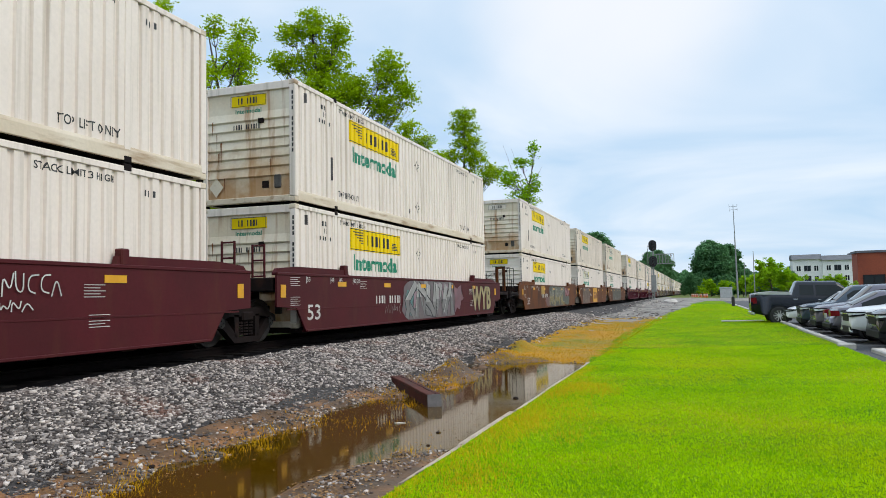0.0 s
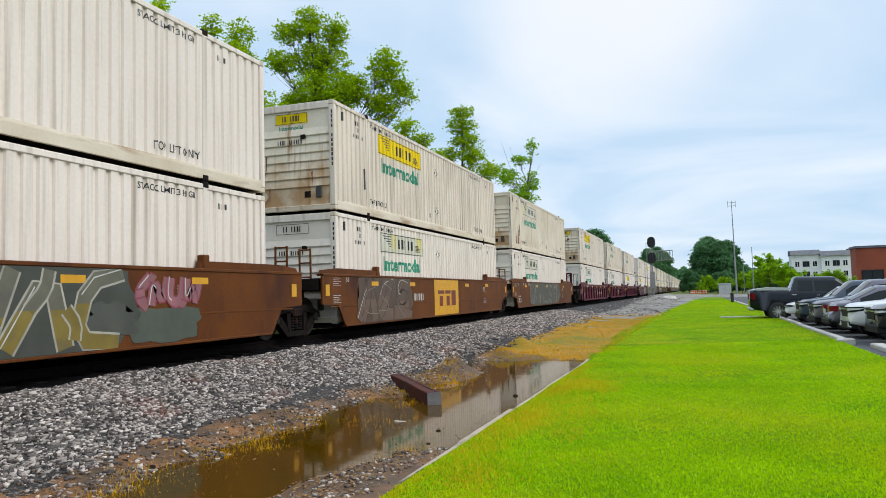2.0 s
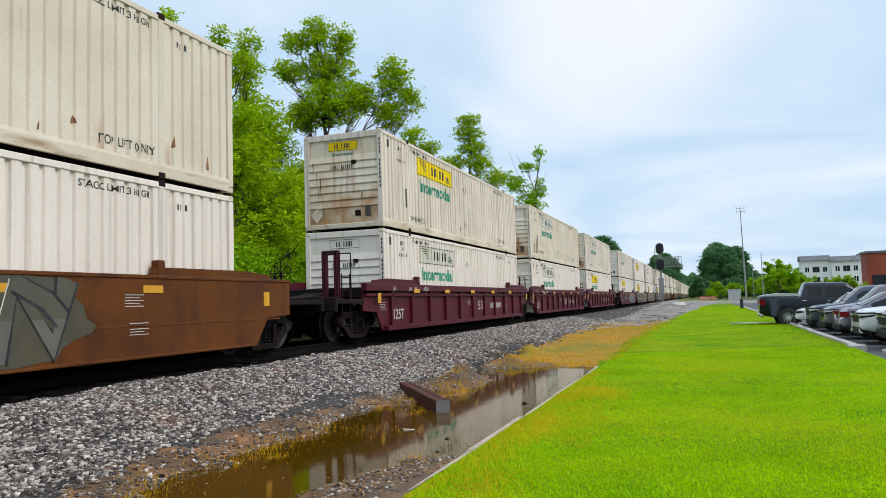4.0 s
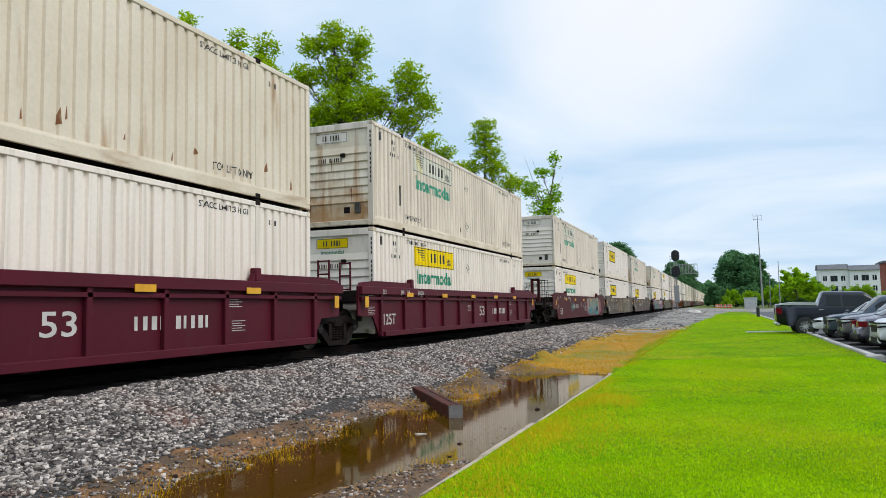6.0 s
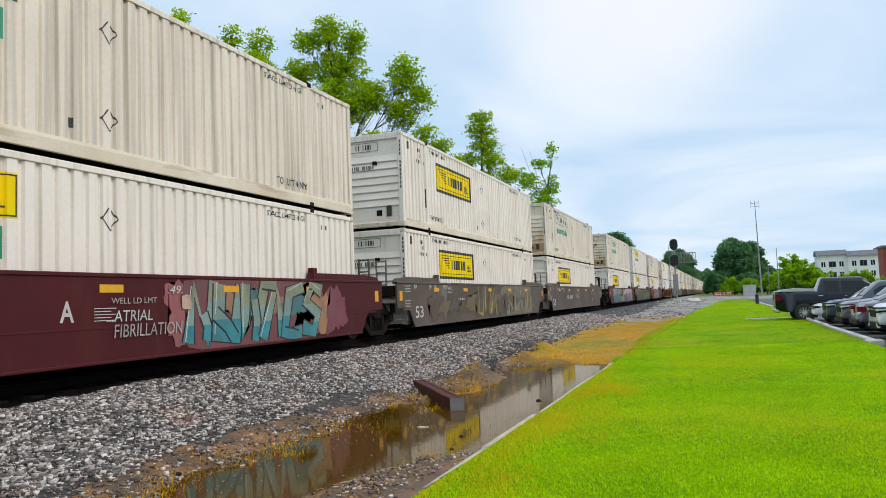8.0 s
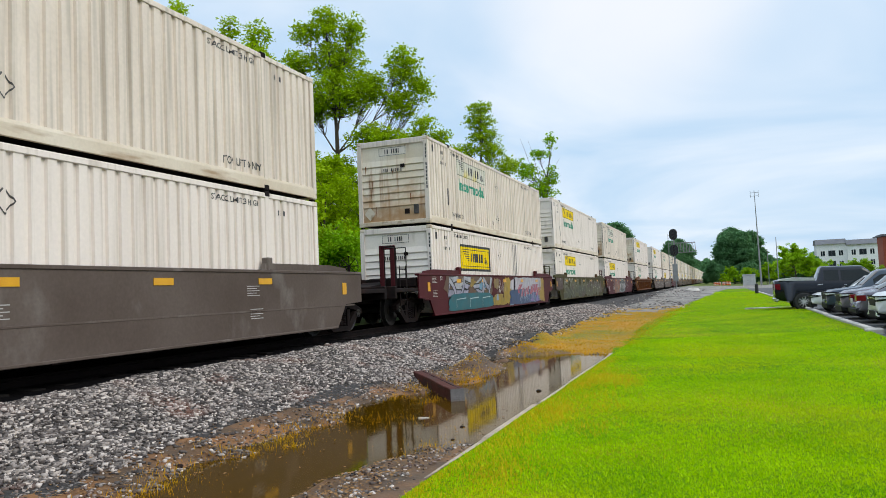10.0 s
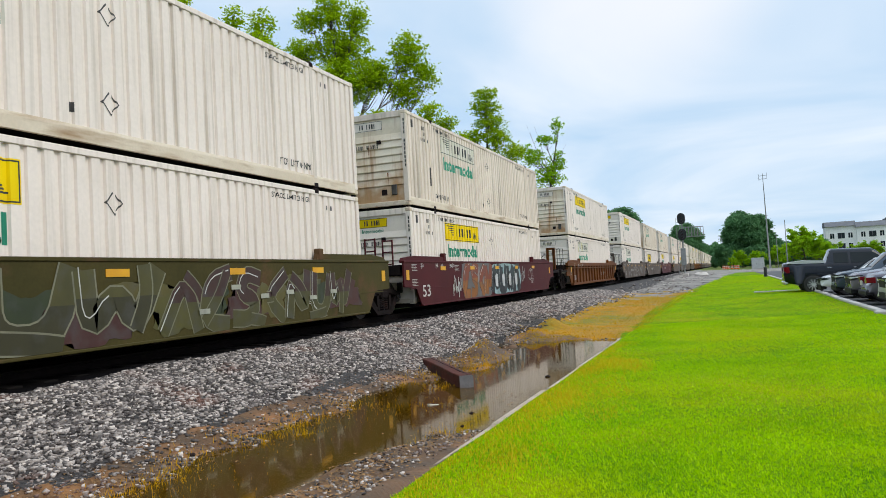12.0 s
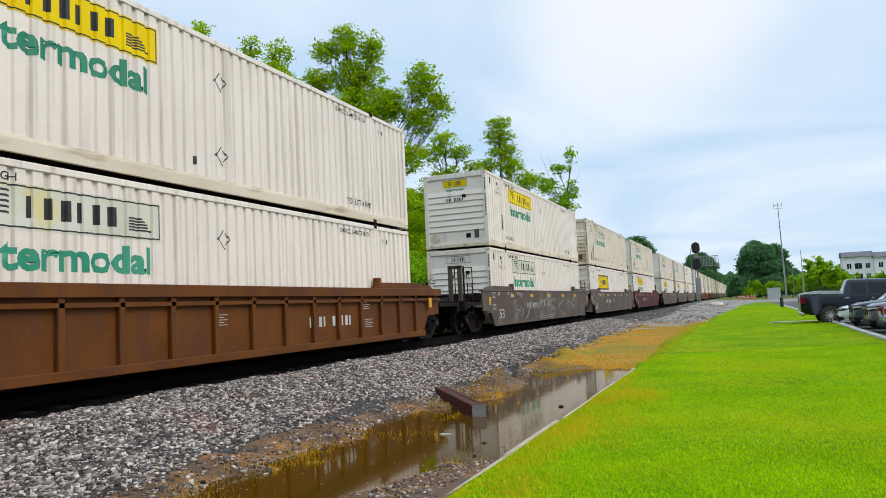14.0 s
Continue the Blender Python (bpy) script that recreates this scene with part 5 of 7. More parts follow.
        scrawl(car, 12.6, 13.6, 0.7, 1.25, (0.45, 0.45, 0.44), 6, 3)
    elif k == 15:
        graffiti(car, 2.0, 13.0, lo, 1.2, [(0.30, 0.28, 0.27), "|"], 7, 6, 0.28, soft=1, hollow=True, edge=0.03)


def make_train():
    y = -4.14
    for k, (gap, paint, ribbed, ends, up, low) in enumerate(CONSIST):
        y += gap
        far = k > 17
        car = make_car(paint, bool(ribbed), bool(ends[0]), bool(ends[1]), far, "none" if paint == "ochre" else "rib" if ribbed else ("none" if k in (0, 3, 11, 12) else "std"),
                       PAINT_WORDS[paint] + (" steel well car with upright side ribs" if ribbed else " smooth-sided steel well car") + (" covered in graffiti" if k in (0, 1, 2, 3, 4, 8, 9, 11, 12, 13, 15) else ""))
        lower = make_container(*low, far=far, yellow_nose=low[1] == Y_)
        upper = make_container(*up, far=far, yellow_nose=up[1] == Y_ and k % 2 == 1)
        TRAIN.extend([(car, y, 0.0), (lower, y, 0.27), (upper, y, 3.224)])
        paint_art(k, car)
        if k == 11:
            for y2 in (10.2, 10.45, 10.7):
                part("stripe", mesh_of("stripe", wrap(rects((y2, y2 + 0.14, 0.3, 2.7))), M["wheel_steel"]), None, lower, "grey vertical stripe")
        if k == 3:
            bm = rects((6.9, 9.6, 0.24, 1.48))
            for v in bm.verts:
                v.co = Vector((1.507, v.co.x, v.co.y))
            part("emblem_panel", bm, M["reflector"], car, "orange-yellow painted emblem panel")
            bm = rects((7.25, 7.95, 0.98, 1.10), (7.42, 7.78, 0.55, 0.90), (8.05, 8.65, 0.98, 1.10), (8.17, 8.53, 0.55, 0.90), (8.75, 9.25, 0.55, 1.10))
            for v in bm.verts:
                v.co = Vector((1.511, v.co.x, v.co.y))
            part("emblem", bm, spray((0.22, 0.02, 0.01)), car, "dark red emblem blocks")


make_train()

# ---- ballast stones, grass and what lies in the ditch ----
rng = np.random.default_rng(3)


def heights(x, y):
    return np.array([ground_z(a, b) for a, b in zip(x, y)], np.float32)


def make_stones():
    xs, ys, ss = [], [], []
    for y0, y1, per, lo, hi in ((3.5, 9, 950, 0.013, 0.033), (9, 16, 720, 0.014, 0.033), (16, 28, 400, 0.018, 0.036), (28, 46, 170, 0.028, 0.05)):
        n = int((y1 - y0) * 3.7 * per)
        xs.append(rng.uniform(1.75, 4.95, n))
        ys.append(rng.uniform(y0, y1, n))
        ss.append(rng.uniform(lo, hi, n))
    # strays on the mud and along the kerb
    n = 6500
    xs.append(np.where(rng.random(n) < 0.55, rng.normal(4.75, 0.38, n), rng.normal(7.08, 0.27, n)))
    ys.append(rng.uniform(4, 19, n))
    ss.append(rng.uniform(0.008, 0.024, n))
    n2 = 1100                                         # pale rubble on the yard by the crossing
    xs.append(rng.uniform(3.0, 8.2, n2))
    ys.append(46 + 66 * rng.random(n2) ** 1.3)
    ss.append(0.02 + 0.06 * rng.random(n2) ** 3)
    n += n2
    x, y, s = np.concatenate(xs), np.concatenate(ys), np.concatenate(ss)
    keep = (x < 7.47) | (y > 40)
    toe = 4.0 + 0.40 * np.clip((y - 9) / 10, 0, 1) + 0.35 * np.sin(y * 1.3) * np.sin(y * 0.37)
    inner = np.arange(len(x)) < len(x) - n
    keep &= ~inner | (x < toe) | (rng.random(len(x)) < 0.06)
    x, y, s = x[keep], y[keep], s[keep]
    z = heights(x, y) + s * 0.25
    k = len(x)
    base = np.array([[a, b, c] for a in (-1, 1) for b in (-1, 1) for c in (-1, 1)], np.float32)
    v = base[None] * rng.uniform(0.40, 1.0, (k, 8, 3)) * rng.uniform(0.55, 1.35, (k, 1, 3)) * (1.25, 0.9, 0.62) * s[:, None, None]
    a = rng.uniform(0, 6.283, k)
    b = rng.normal(0, 0.5, k)
    ca, sa, cb, sb = np.cos(a)[:, None], np.sin(a)[:, None], np.cos(b)[:, None], np.sin(b)[:, None]
    vx, vy, vz = v[..., 0], v[..., 1] * cb - v[..., 2] * sb, v[..., 1] * sb + v[..., 2] * cb
    v = np.stack([vx * ca - vy * sa + x[:, None], vx * sa + vy * ca + y[:, None], vz + z[:, None]], -1)
    quads = np.array([[0, 1, 3, 2], [4, 6, 7, 5], [0, 4, 5, 1], [2, 3, 7, 6], [0, 2, 6, 4], [1, 5, 7, 3]])
    f = quads[None] + (np.arange(k) * 8)[:, None, None]
    tagged(new("ballast_stones", raw_mesh("ballast_stones", v.reshape(-1, 3), f.reshape(-1, 4), M["stone"])), "loose angular grey and white ballast stones beside the track", "gravel", kind="stuff")


make_stones()


def blades(name, x, y, lo, hi, wide, material, label, lean=0.5, base=None):
    k = len(x)
    z = heights(x, y) if base is None else base
    tuft = 0.5 + 0.25 * np.sin(x * 41 + 2.2 * np.sin(y * 17)) + 0.25 * np.sin(y * 33 + 2.5 * np.sin(x * 23))
    h = rng.uniform(lo, hi, k) * (0.45 + 1.0 * tuft)
    a = rng.uniform(0, 6.283, k)
    w = wide * rng.uniform(0.6, 1.3, k)
    dx, dy = np.cos(a) * w, np.sin(a) * w
    la = rng.uniform(0, 6.283, k)
    lx, ly = np.cos(la) * h * lean * rng.random(k), np.sin(la) * h * lean * rng.random(k)
    v = np.stack([np.stack([x - dx, y - dy, z - 0.01], -1), np.stack([x + dx, y + dy, z - 0.01], -1), np.stack([x + lx, y + ly, z + h], -1)], 1)
    tagged(new(name, raw_mesh(name, v.reshape(-1, 3), np.arange(3 * k).reshape(-1, 3), material)), label, "grass", kind="stuff")


def make_grass():
    xs, ys = [], []
    for y0, y1, per in ((-4, 3.5, 700), (3.5, 8, 5200), (8, 13, 3000), (13, 22, 1300), (22, 40, 420), (40, 85, 130)):
        n = int((y1 - y0) * 6 * per)
        x, y = rng.uniform(7.58, 13.5, n), rng.uniform(y0, y1, n)
        k = x < np.maximum(10.6 + 0.27 * y, 13.6 * (y < 3.5))
        xs.append(x[k])
        ys.append(y[k])
    x, y = np.concatenate(xs), np.concatenate(ys)
    k = np.array([b < 20 or zone(a, b) == "lawn" for a, b in zip(x, y)])
    x, y = x[k], y[k]
    far = y > 13
    blades("lawn_grass", x[~far], y[~far], 0.008, 0.032, 0.0065, M["blade"], "short bright green mown grass blades", 1.6)
    mid = far & (y < 40)
    blades("lawn_grass", x[mid], y[mid], 0.008, 0.030, 0.010, M["blade"], "short bright green mown grass farther along the lawn", 1.4)
    far = y >= 40
    blades("lawn_grass", x[far], y[far], 0.010, 0.030, 0.025, M["blade"], "bright green mown grass at the far end of the lawn", 0.9)
    # ragged straw along the kerb, in the dead strip and in tufts on the mud
    n = 9000
    y = rng.uniform(4, 17, n)
    x = 7.6 + np.abs(rng.normal(0, 0.40, n)) * (0.65 + 0.55 * np.sin(y * 1.3) * np.sin(y * 0.7 + 1))
    blades("dry_grass", x, y, 0.012, 0.034, 0.006, M["yellow_blade"], "dry straw-coloured grass along the concrete edging", 0.8)
    # orange and yellow worn patches in the lawn beside the edging
    pts = [(7.70 + abs(rng.normal(0, 0.40)), rng.uniform(5.0, 13.5)) for i in range(30)]
    x = np.concatenate([rng.normal(p[0], 0.16, 260) for p in pts])
    y = np.concatenate([rng.normal(p[1], 0.34, 260) for p in pts])
    k = x > 7.59
    blades("dry_grass", x[k], y[k], 0.026, 0.058, 0.006, M["yellow_blade"], "worn yellow orange patches in the lawn by the edging", 0.9)
    # ragged front of the dead strip where it runs into the puddle
    pts = [(4.6 + 3.0 * ((i * 0.618) % 1.0), 19.0 - 0.6 * (3.0 * ((i * 0.618) % 1.0) - 1.4) + rng.normal(0, 0.6)) for i in range(54)]
    x = np.concatenate([rng.normal(p[0], 0.22, 90) for p in pts])
    y = np.concatenate([rng.normal(p[1], 0.28, 90) for p in pts])
    k = x < 7.45
    blades("dry_grass", x[k], y[k], 0.02, 0.055, 0.008, M["straw"], "ragged dead grass at the end of the puddle", 0.8)
    n = 26000
    x, y = rng.uniform(4.3, 8.2, n), rng.uniform(18, 50, n)
    k = np.array([zone(a, b) == "dead_grass" or (b > 20 and a > 6.8 and zone(a - 0.5, b) == "dead_grass") for a, b in zip(x, y)])
    x, y = x[k], y[k]
    blades("dry_grass", x, y, 0.018, 0.05, 0.010, M["straw"], "orange dead grass tufts beside the ballast", 1.2)
    n = 15000                                         # flat litter of dead leaves and chips on the mud
    side = rng.random(n) < 0.68
    y = np.where(side, rng.uniform(4, 17.5, n), rng.uniform(4, 11, n))
    x = np.where(side, rng.normal(4.85, 0.42, n), rng.normal(7.0, 0.28, n))
    k = (x < 7.42) & (x > 3.9)
    x, y = x[k], y[k]
    z = np.maximum(heights(x, y), WATER_Z) + 0.008
    k = (z > WATER_Z + 0.012) | (rng.random(len(x)) < 0.07)
    x, y, z = x[k], y[k], z[k]
    a, r_ = rng.uniform(0, 6.283, len(x)), rng.uniform(0.006, 0.022, len(x))
    q = [np.stack([x + np.cos(a + t) * r_ * m, y + np.sin(a + t) * r_ * m, z + rng.uniform(0, 0.012, len(x))], -1) for t, m in ((0, 1), (1.6, 0.5), (3.14, 1), (4.7, 0.5))]
    tagged(new("leaf_litter", raw_mesh("leaf_litter", np.stack(q, 1).reshape(-1, 3), np.arange(4 * len(x)).reshape(-1, 4), M["litter"])), "scattered dead leaves and chips on the wet mud", "litter", kind="stuff")
    cx = rng.uniform(0, 1, 46)
    pts = [(4.75 + 0.55 * wob(i, 0, 0.9) + 0.9 * cx[i], 5.2 + 10.5 * ((i * 0.618) % 1.0)) for i in range(46)]
    pts += [(5.0, 7.9), (5.0, 7.8), (5.2, 9.4), (5.0, 5.4), (5.0, 5.5), (6.2, 9.5), (6.7, 7.6), (6.9, 8.1), (6.8, 9.0)]
    x = np.concatenate([rng.normal(p[0], 0.17, 150) for p in pts])
    y = np.concatenate([rng.normal(p[1], 0.30, 150) for p in pts])
    blades("dry_grass", x, y, 0.02, 0.085, 0.005, M["straw"], "yellow dead weeds standing in the mud", 0.9)
    n = 1500
    x, y = rng.uniform(8, 14, n), rng.uniform(6, 42, n)
    k = x < 13.4
    blades("clover_flowers", x[k], y[k], 0.022, 0.036, 0.008, M["yellow_blade"], "tiny pale clover flowers in the lawn", 0.2)


make_grass()


def make_plank():
    th = tagged(new("timber_beam"), "red-brown squared timber beam lying half in the puddle", "timber beam")
    bm = bmesh.new()
    box(bm, -0.115, 0.115, 0.012, 3.05, 0, 0.21, 0.012)
    bmesh.ops.subdivide_edges(bm, edges=[e for e in bm.edges if abs(e.verts[0].co.y - e.verts[1].co.y) > 1], cuts=14)
    for v in bm.verts:
        v.co.x += 0.008 * wob(v.co.y, v.co.z, 3.1)
        v.co.z += 0.010 * wob(v.co.y, v.co.x, 2.3)
    part("beam", bm, M["timber"], th)
    bm = bmesh.new()
    box(bm, -0.113, 0.113, 0, 0.012, 0.002, 0.208)
    part("sawn_end", bm, M["timber_end"], th, "grey weathered sawn end")
    bm = bmesh.new()
    box(bm, 0.03, 0.045, 0.05, 2.9, 0.205, 0.2135)
    part("split", bm, M["tie"], th)
    a = math.degrees(math.atan2(-(4.15 - 6.05), 13.95 - 11.1))
    th.matrix_basis = pose(6.05, 11.1, -0.815, 0, 0, a)
    bm = bmesh.new()
    prism(bm, [(0, 0), (0.26, 0.02), (0.30, 0.05), (0.12, 0.06), (-0.02, 0.04)], 2, 0, 0.02)
    w = tagged(new("wood_scrap", mesh_of("wood_scrap", bm, M["concrete"])), "pale broken scrap of wood in the puddle", "debris")
    w.matrix_basis = pose(6.05, 9.5, -0.80, 0, 8, 25)
    for i, (x, y, s) in enumerate(((7.08, 12.27, 0.05), (6.85, 9.0, 0.04), (7.0, 8.2, 0.03), (4.6, 6.4, 0.04))):
        bm = bmesh.new()
        bmesh.ops.create_icosphere(bm, subdivisions=2, radius=s)
        for v in bm.verts:
            v.co *= 1 + 0.3 * noise.noise(v.co * 20 + Vector((i, 0, 0)))
            v.co.z *= 0.6
        tagged(new("rock", mesh_of("rock", bm, M["grime"], True)), "small dark wet rock at the puddle's edge", "rock").matrix_basis = pose(x, y, max(ground_z(x, y), WATER_Z - 0.01) + s * 0.2)


make_plank()

# ---- trees ----


def tube(verts, faces, pts, radii, n=6):
    base = len(verts)
    for i, (p, r) in enumerate(zip(pts, radii)):
        d = (pts[min(i + 1, len(pts) - 1)] - pts[max(i - 1, 0)]).normalized()
        u = d.orthogonal().normalized()
        w = d.cross(u)
        for j in range(n):
            a = 2 * math.pi * j / n
            verts.append(p + (u * math.cos(a) + w * math.sin(a)) * r)
    for i in range(len(pts) - 1):
        for j in range(n):
            a, b = base + i * n + j, base + i * n + (j + 1) % n
            faces.append((a, b, b + n, a + n))


def make_tree(seed, h, spread, leaf, leaf_size, clumps, per, bare=0.3, label="", thin=1.0):
    """Trunk, limbs and twigs grown by a seeded walk; leaves in loose clumps round the twig ends."""
    rnd = random.Random(seed)
    t = tagged(new("tree"), label, "tree", "trees along the railway")
    verts, faces, tips = [], [], []

    def grow(p, d, ln, r, level):
        pts, q, e = [p], p, d.normalized()
        n = 6
        for i in range(n):
            e = (e + Vector((rnd.gauss(0, .16), rnd.gauss(0, .16), rnd.gauss(0.05, .10)))).normalized()
            q = q + e * (ln / n)
            pts.append(q)
        radii = [r * (1 - 0.8 * i / n) for i in range(n + 1)]
        tube(verts, faces, pts, radii, 8 if level == 0 else 5)
        if level == 2:
            tips.extend(pts[2:])
            return
        kids = (17, 5)[level]
        for i in range(kids):
            f = bare + (1 - bare) * (i + rnd.random()) / kids if level == 0 else 0.3 + 0.7 * (i + rnd.random()) / kids
            j = min(n - 1, int(f * n))
            o = pts[j].lerp(pts[j + 1], f * n - j)
            a = rnd.uniform(0, 6.283) if level else i * 2.4 + rnd.uniform(-.5, .5)
            up = rnd.uniform(0.25, 0.9)
            dd = Vector((math.cos(a), math.sin(a), up)) if level == 0 else (e * 0.7 + Vector((math.cos(a), math.sin(a), rnd.uniform(-.2, .7))))
            grow(o, dd, (spread * (1.15 - 0.55 * f) if level == 0 else ln * 0.5) * rnd.uniform(.75, 1.2), radii[j] * 0.5, level + 1)
        tips.append(pts[-1])

    grow(Vector((0, 0, -0.3)), Vector((0, 0, 1)), h * 0.86, h * 0.016 + 0.05, 0)
    me = raw_mesh("trunk", [tuple(v) for v in verts], faces, M["bark"])
    for p in me.polygons:
        p.use_smooth = True
    part("trunk", me, None, t, "brown branching trunk")
    g = np.random.default_rng(seed)
    tp = np.array([tuple(p) for p in tips], np.float32)
    c = tp[g.integers(0, len(tp), clumps)] + g.normal(0, 0.25, (clumps, 3))
    k = clumps * per
    ctr = np.repeat(c, per, 0) + np.clip(g.normal(0, 1, (k, 3)), -2, 2) * np.repeat(g.uniform(0.16, 0.36, (clumps, 1)), per, 0) * (0.9, 0.9, 0.6) * thin
    part("crown", leaf_quads(ctr, leaf_size, g, M[leaf]), None, t, "loose crown of small leaves")
    return t


def leaf_quads(ctr, size, g, material):
    """One pointed leaf at each centre, lying more flat than upright."""
    k = len(ctr)
    s = size * g.uniform(0.6, 1.3, (k, 1))
    u = g.normal(0, 1, (k, 3)) * (1, 1, 0.55)
    u /= np.linalg.norm(u, axis=1, keepdims=True)
    w = np.cross(u, g.normal(0, 0.55, (k, 3)) + (0, 0, 1))
    w /= np.linalg.norm(w, axis=1, keepdims=True)
    v = np.stack([ctr - u * s, ctr + w * s * 0.5, ctr + u * s, ctr - w * s * 0.5], 1).reshape(-1, 3)
    return raw_mesh("crown", v, np.arange(4 * k).reshape(-1, 4), material)


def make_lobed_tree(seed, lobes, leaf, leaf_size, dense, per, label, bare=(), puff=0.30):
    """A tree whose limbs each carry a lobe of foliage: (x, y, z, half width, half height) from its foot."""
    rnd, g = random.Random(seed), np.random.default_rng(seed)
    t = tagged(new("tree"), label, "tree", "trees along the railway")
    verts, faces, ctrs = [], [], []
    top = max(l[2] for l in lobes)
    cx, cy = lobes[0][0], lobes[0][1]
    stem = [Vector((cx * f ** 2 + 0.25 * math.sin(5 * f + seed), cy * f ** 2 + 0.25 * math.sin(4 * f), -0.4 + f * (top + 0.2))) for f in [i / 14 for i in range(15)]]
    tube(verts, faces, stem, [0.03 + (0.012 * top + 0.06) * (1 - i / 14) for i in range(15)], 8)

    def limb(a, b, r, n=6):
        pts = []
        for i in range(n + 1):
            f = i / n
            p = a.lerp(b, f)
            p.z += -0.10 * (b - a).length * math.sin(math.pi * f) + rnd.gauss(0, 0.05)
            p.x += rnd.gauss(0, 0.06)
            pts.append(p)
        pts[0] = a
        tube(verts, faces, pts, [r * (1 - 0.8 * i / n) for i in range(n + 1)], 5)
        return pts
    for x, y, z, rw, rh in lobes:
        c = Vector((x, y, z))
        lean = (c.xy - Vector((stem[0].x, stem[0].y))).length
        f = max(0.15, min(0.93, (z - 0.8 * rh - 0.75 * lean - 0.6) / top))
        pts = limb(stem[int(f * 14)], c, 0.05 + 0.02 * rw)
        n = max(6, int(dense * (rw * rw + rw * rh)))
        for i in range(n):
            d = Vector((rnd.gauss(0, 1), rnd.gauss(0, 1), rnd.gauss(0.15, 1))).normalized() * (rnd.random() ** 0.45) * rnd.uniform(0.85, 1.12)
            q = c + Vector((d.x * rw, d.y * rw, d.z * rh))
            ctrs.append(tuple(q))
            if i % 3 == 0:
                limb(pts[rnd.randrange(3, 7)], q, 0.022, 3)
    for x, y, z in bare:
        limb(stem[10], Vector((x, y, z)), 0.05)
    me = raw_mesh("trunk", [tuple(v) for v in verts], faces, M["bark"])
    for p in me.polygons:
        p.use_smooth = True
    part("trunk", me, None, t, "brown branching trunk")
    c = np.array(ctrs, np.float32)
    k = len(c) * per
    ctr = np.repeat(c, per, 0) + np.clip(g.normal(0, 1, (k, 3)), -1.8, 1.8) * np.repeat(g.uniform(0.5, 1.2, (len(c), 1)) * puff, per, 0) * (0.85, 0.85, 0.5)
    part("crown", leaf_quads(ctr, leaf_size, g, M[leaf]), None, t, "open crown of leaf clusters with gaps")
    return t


def plant(proto, spots):
    for x, y, s, a in spots:
        copy_thing(proto, pose(x, y, ground_z(x, y), 0, 0, a)).scale = (s, s, s)


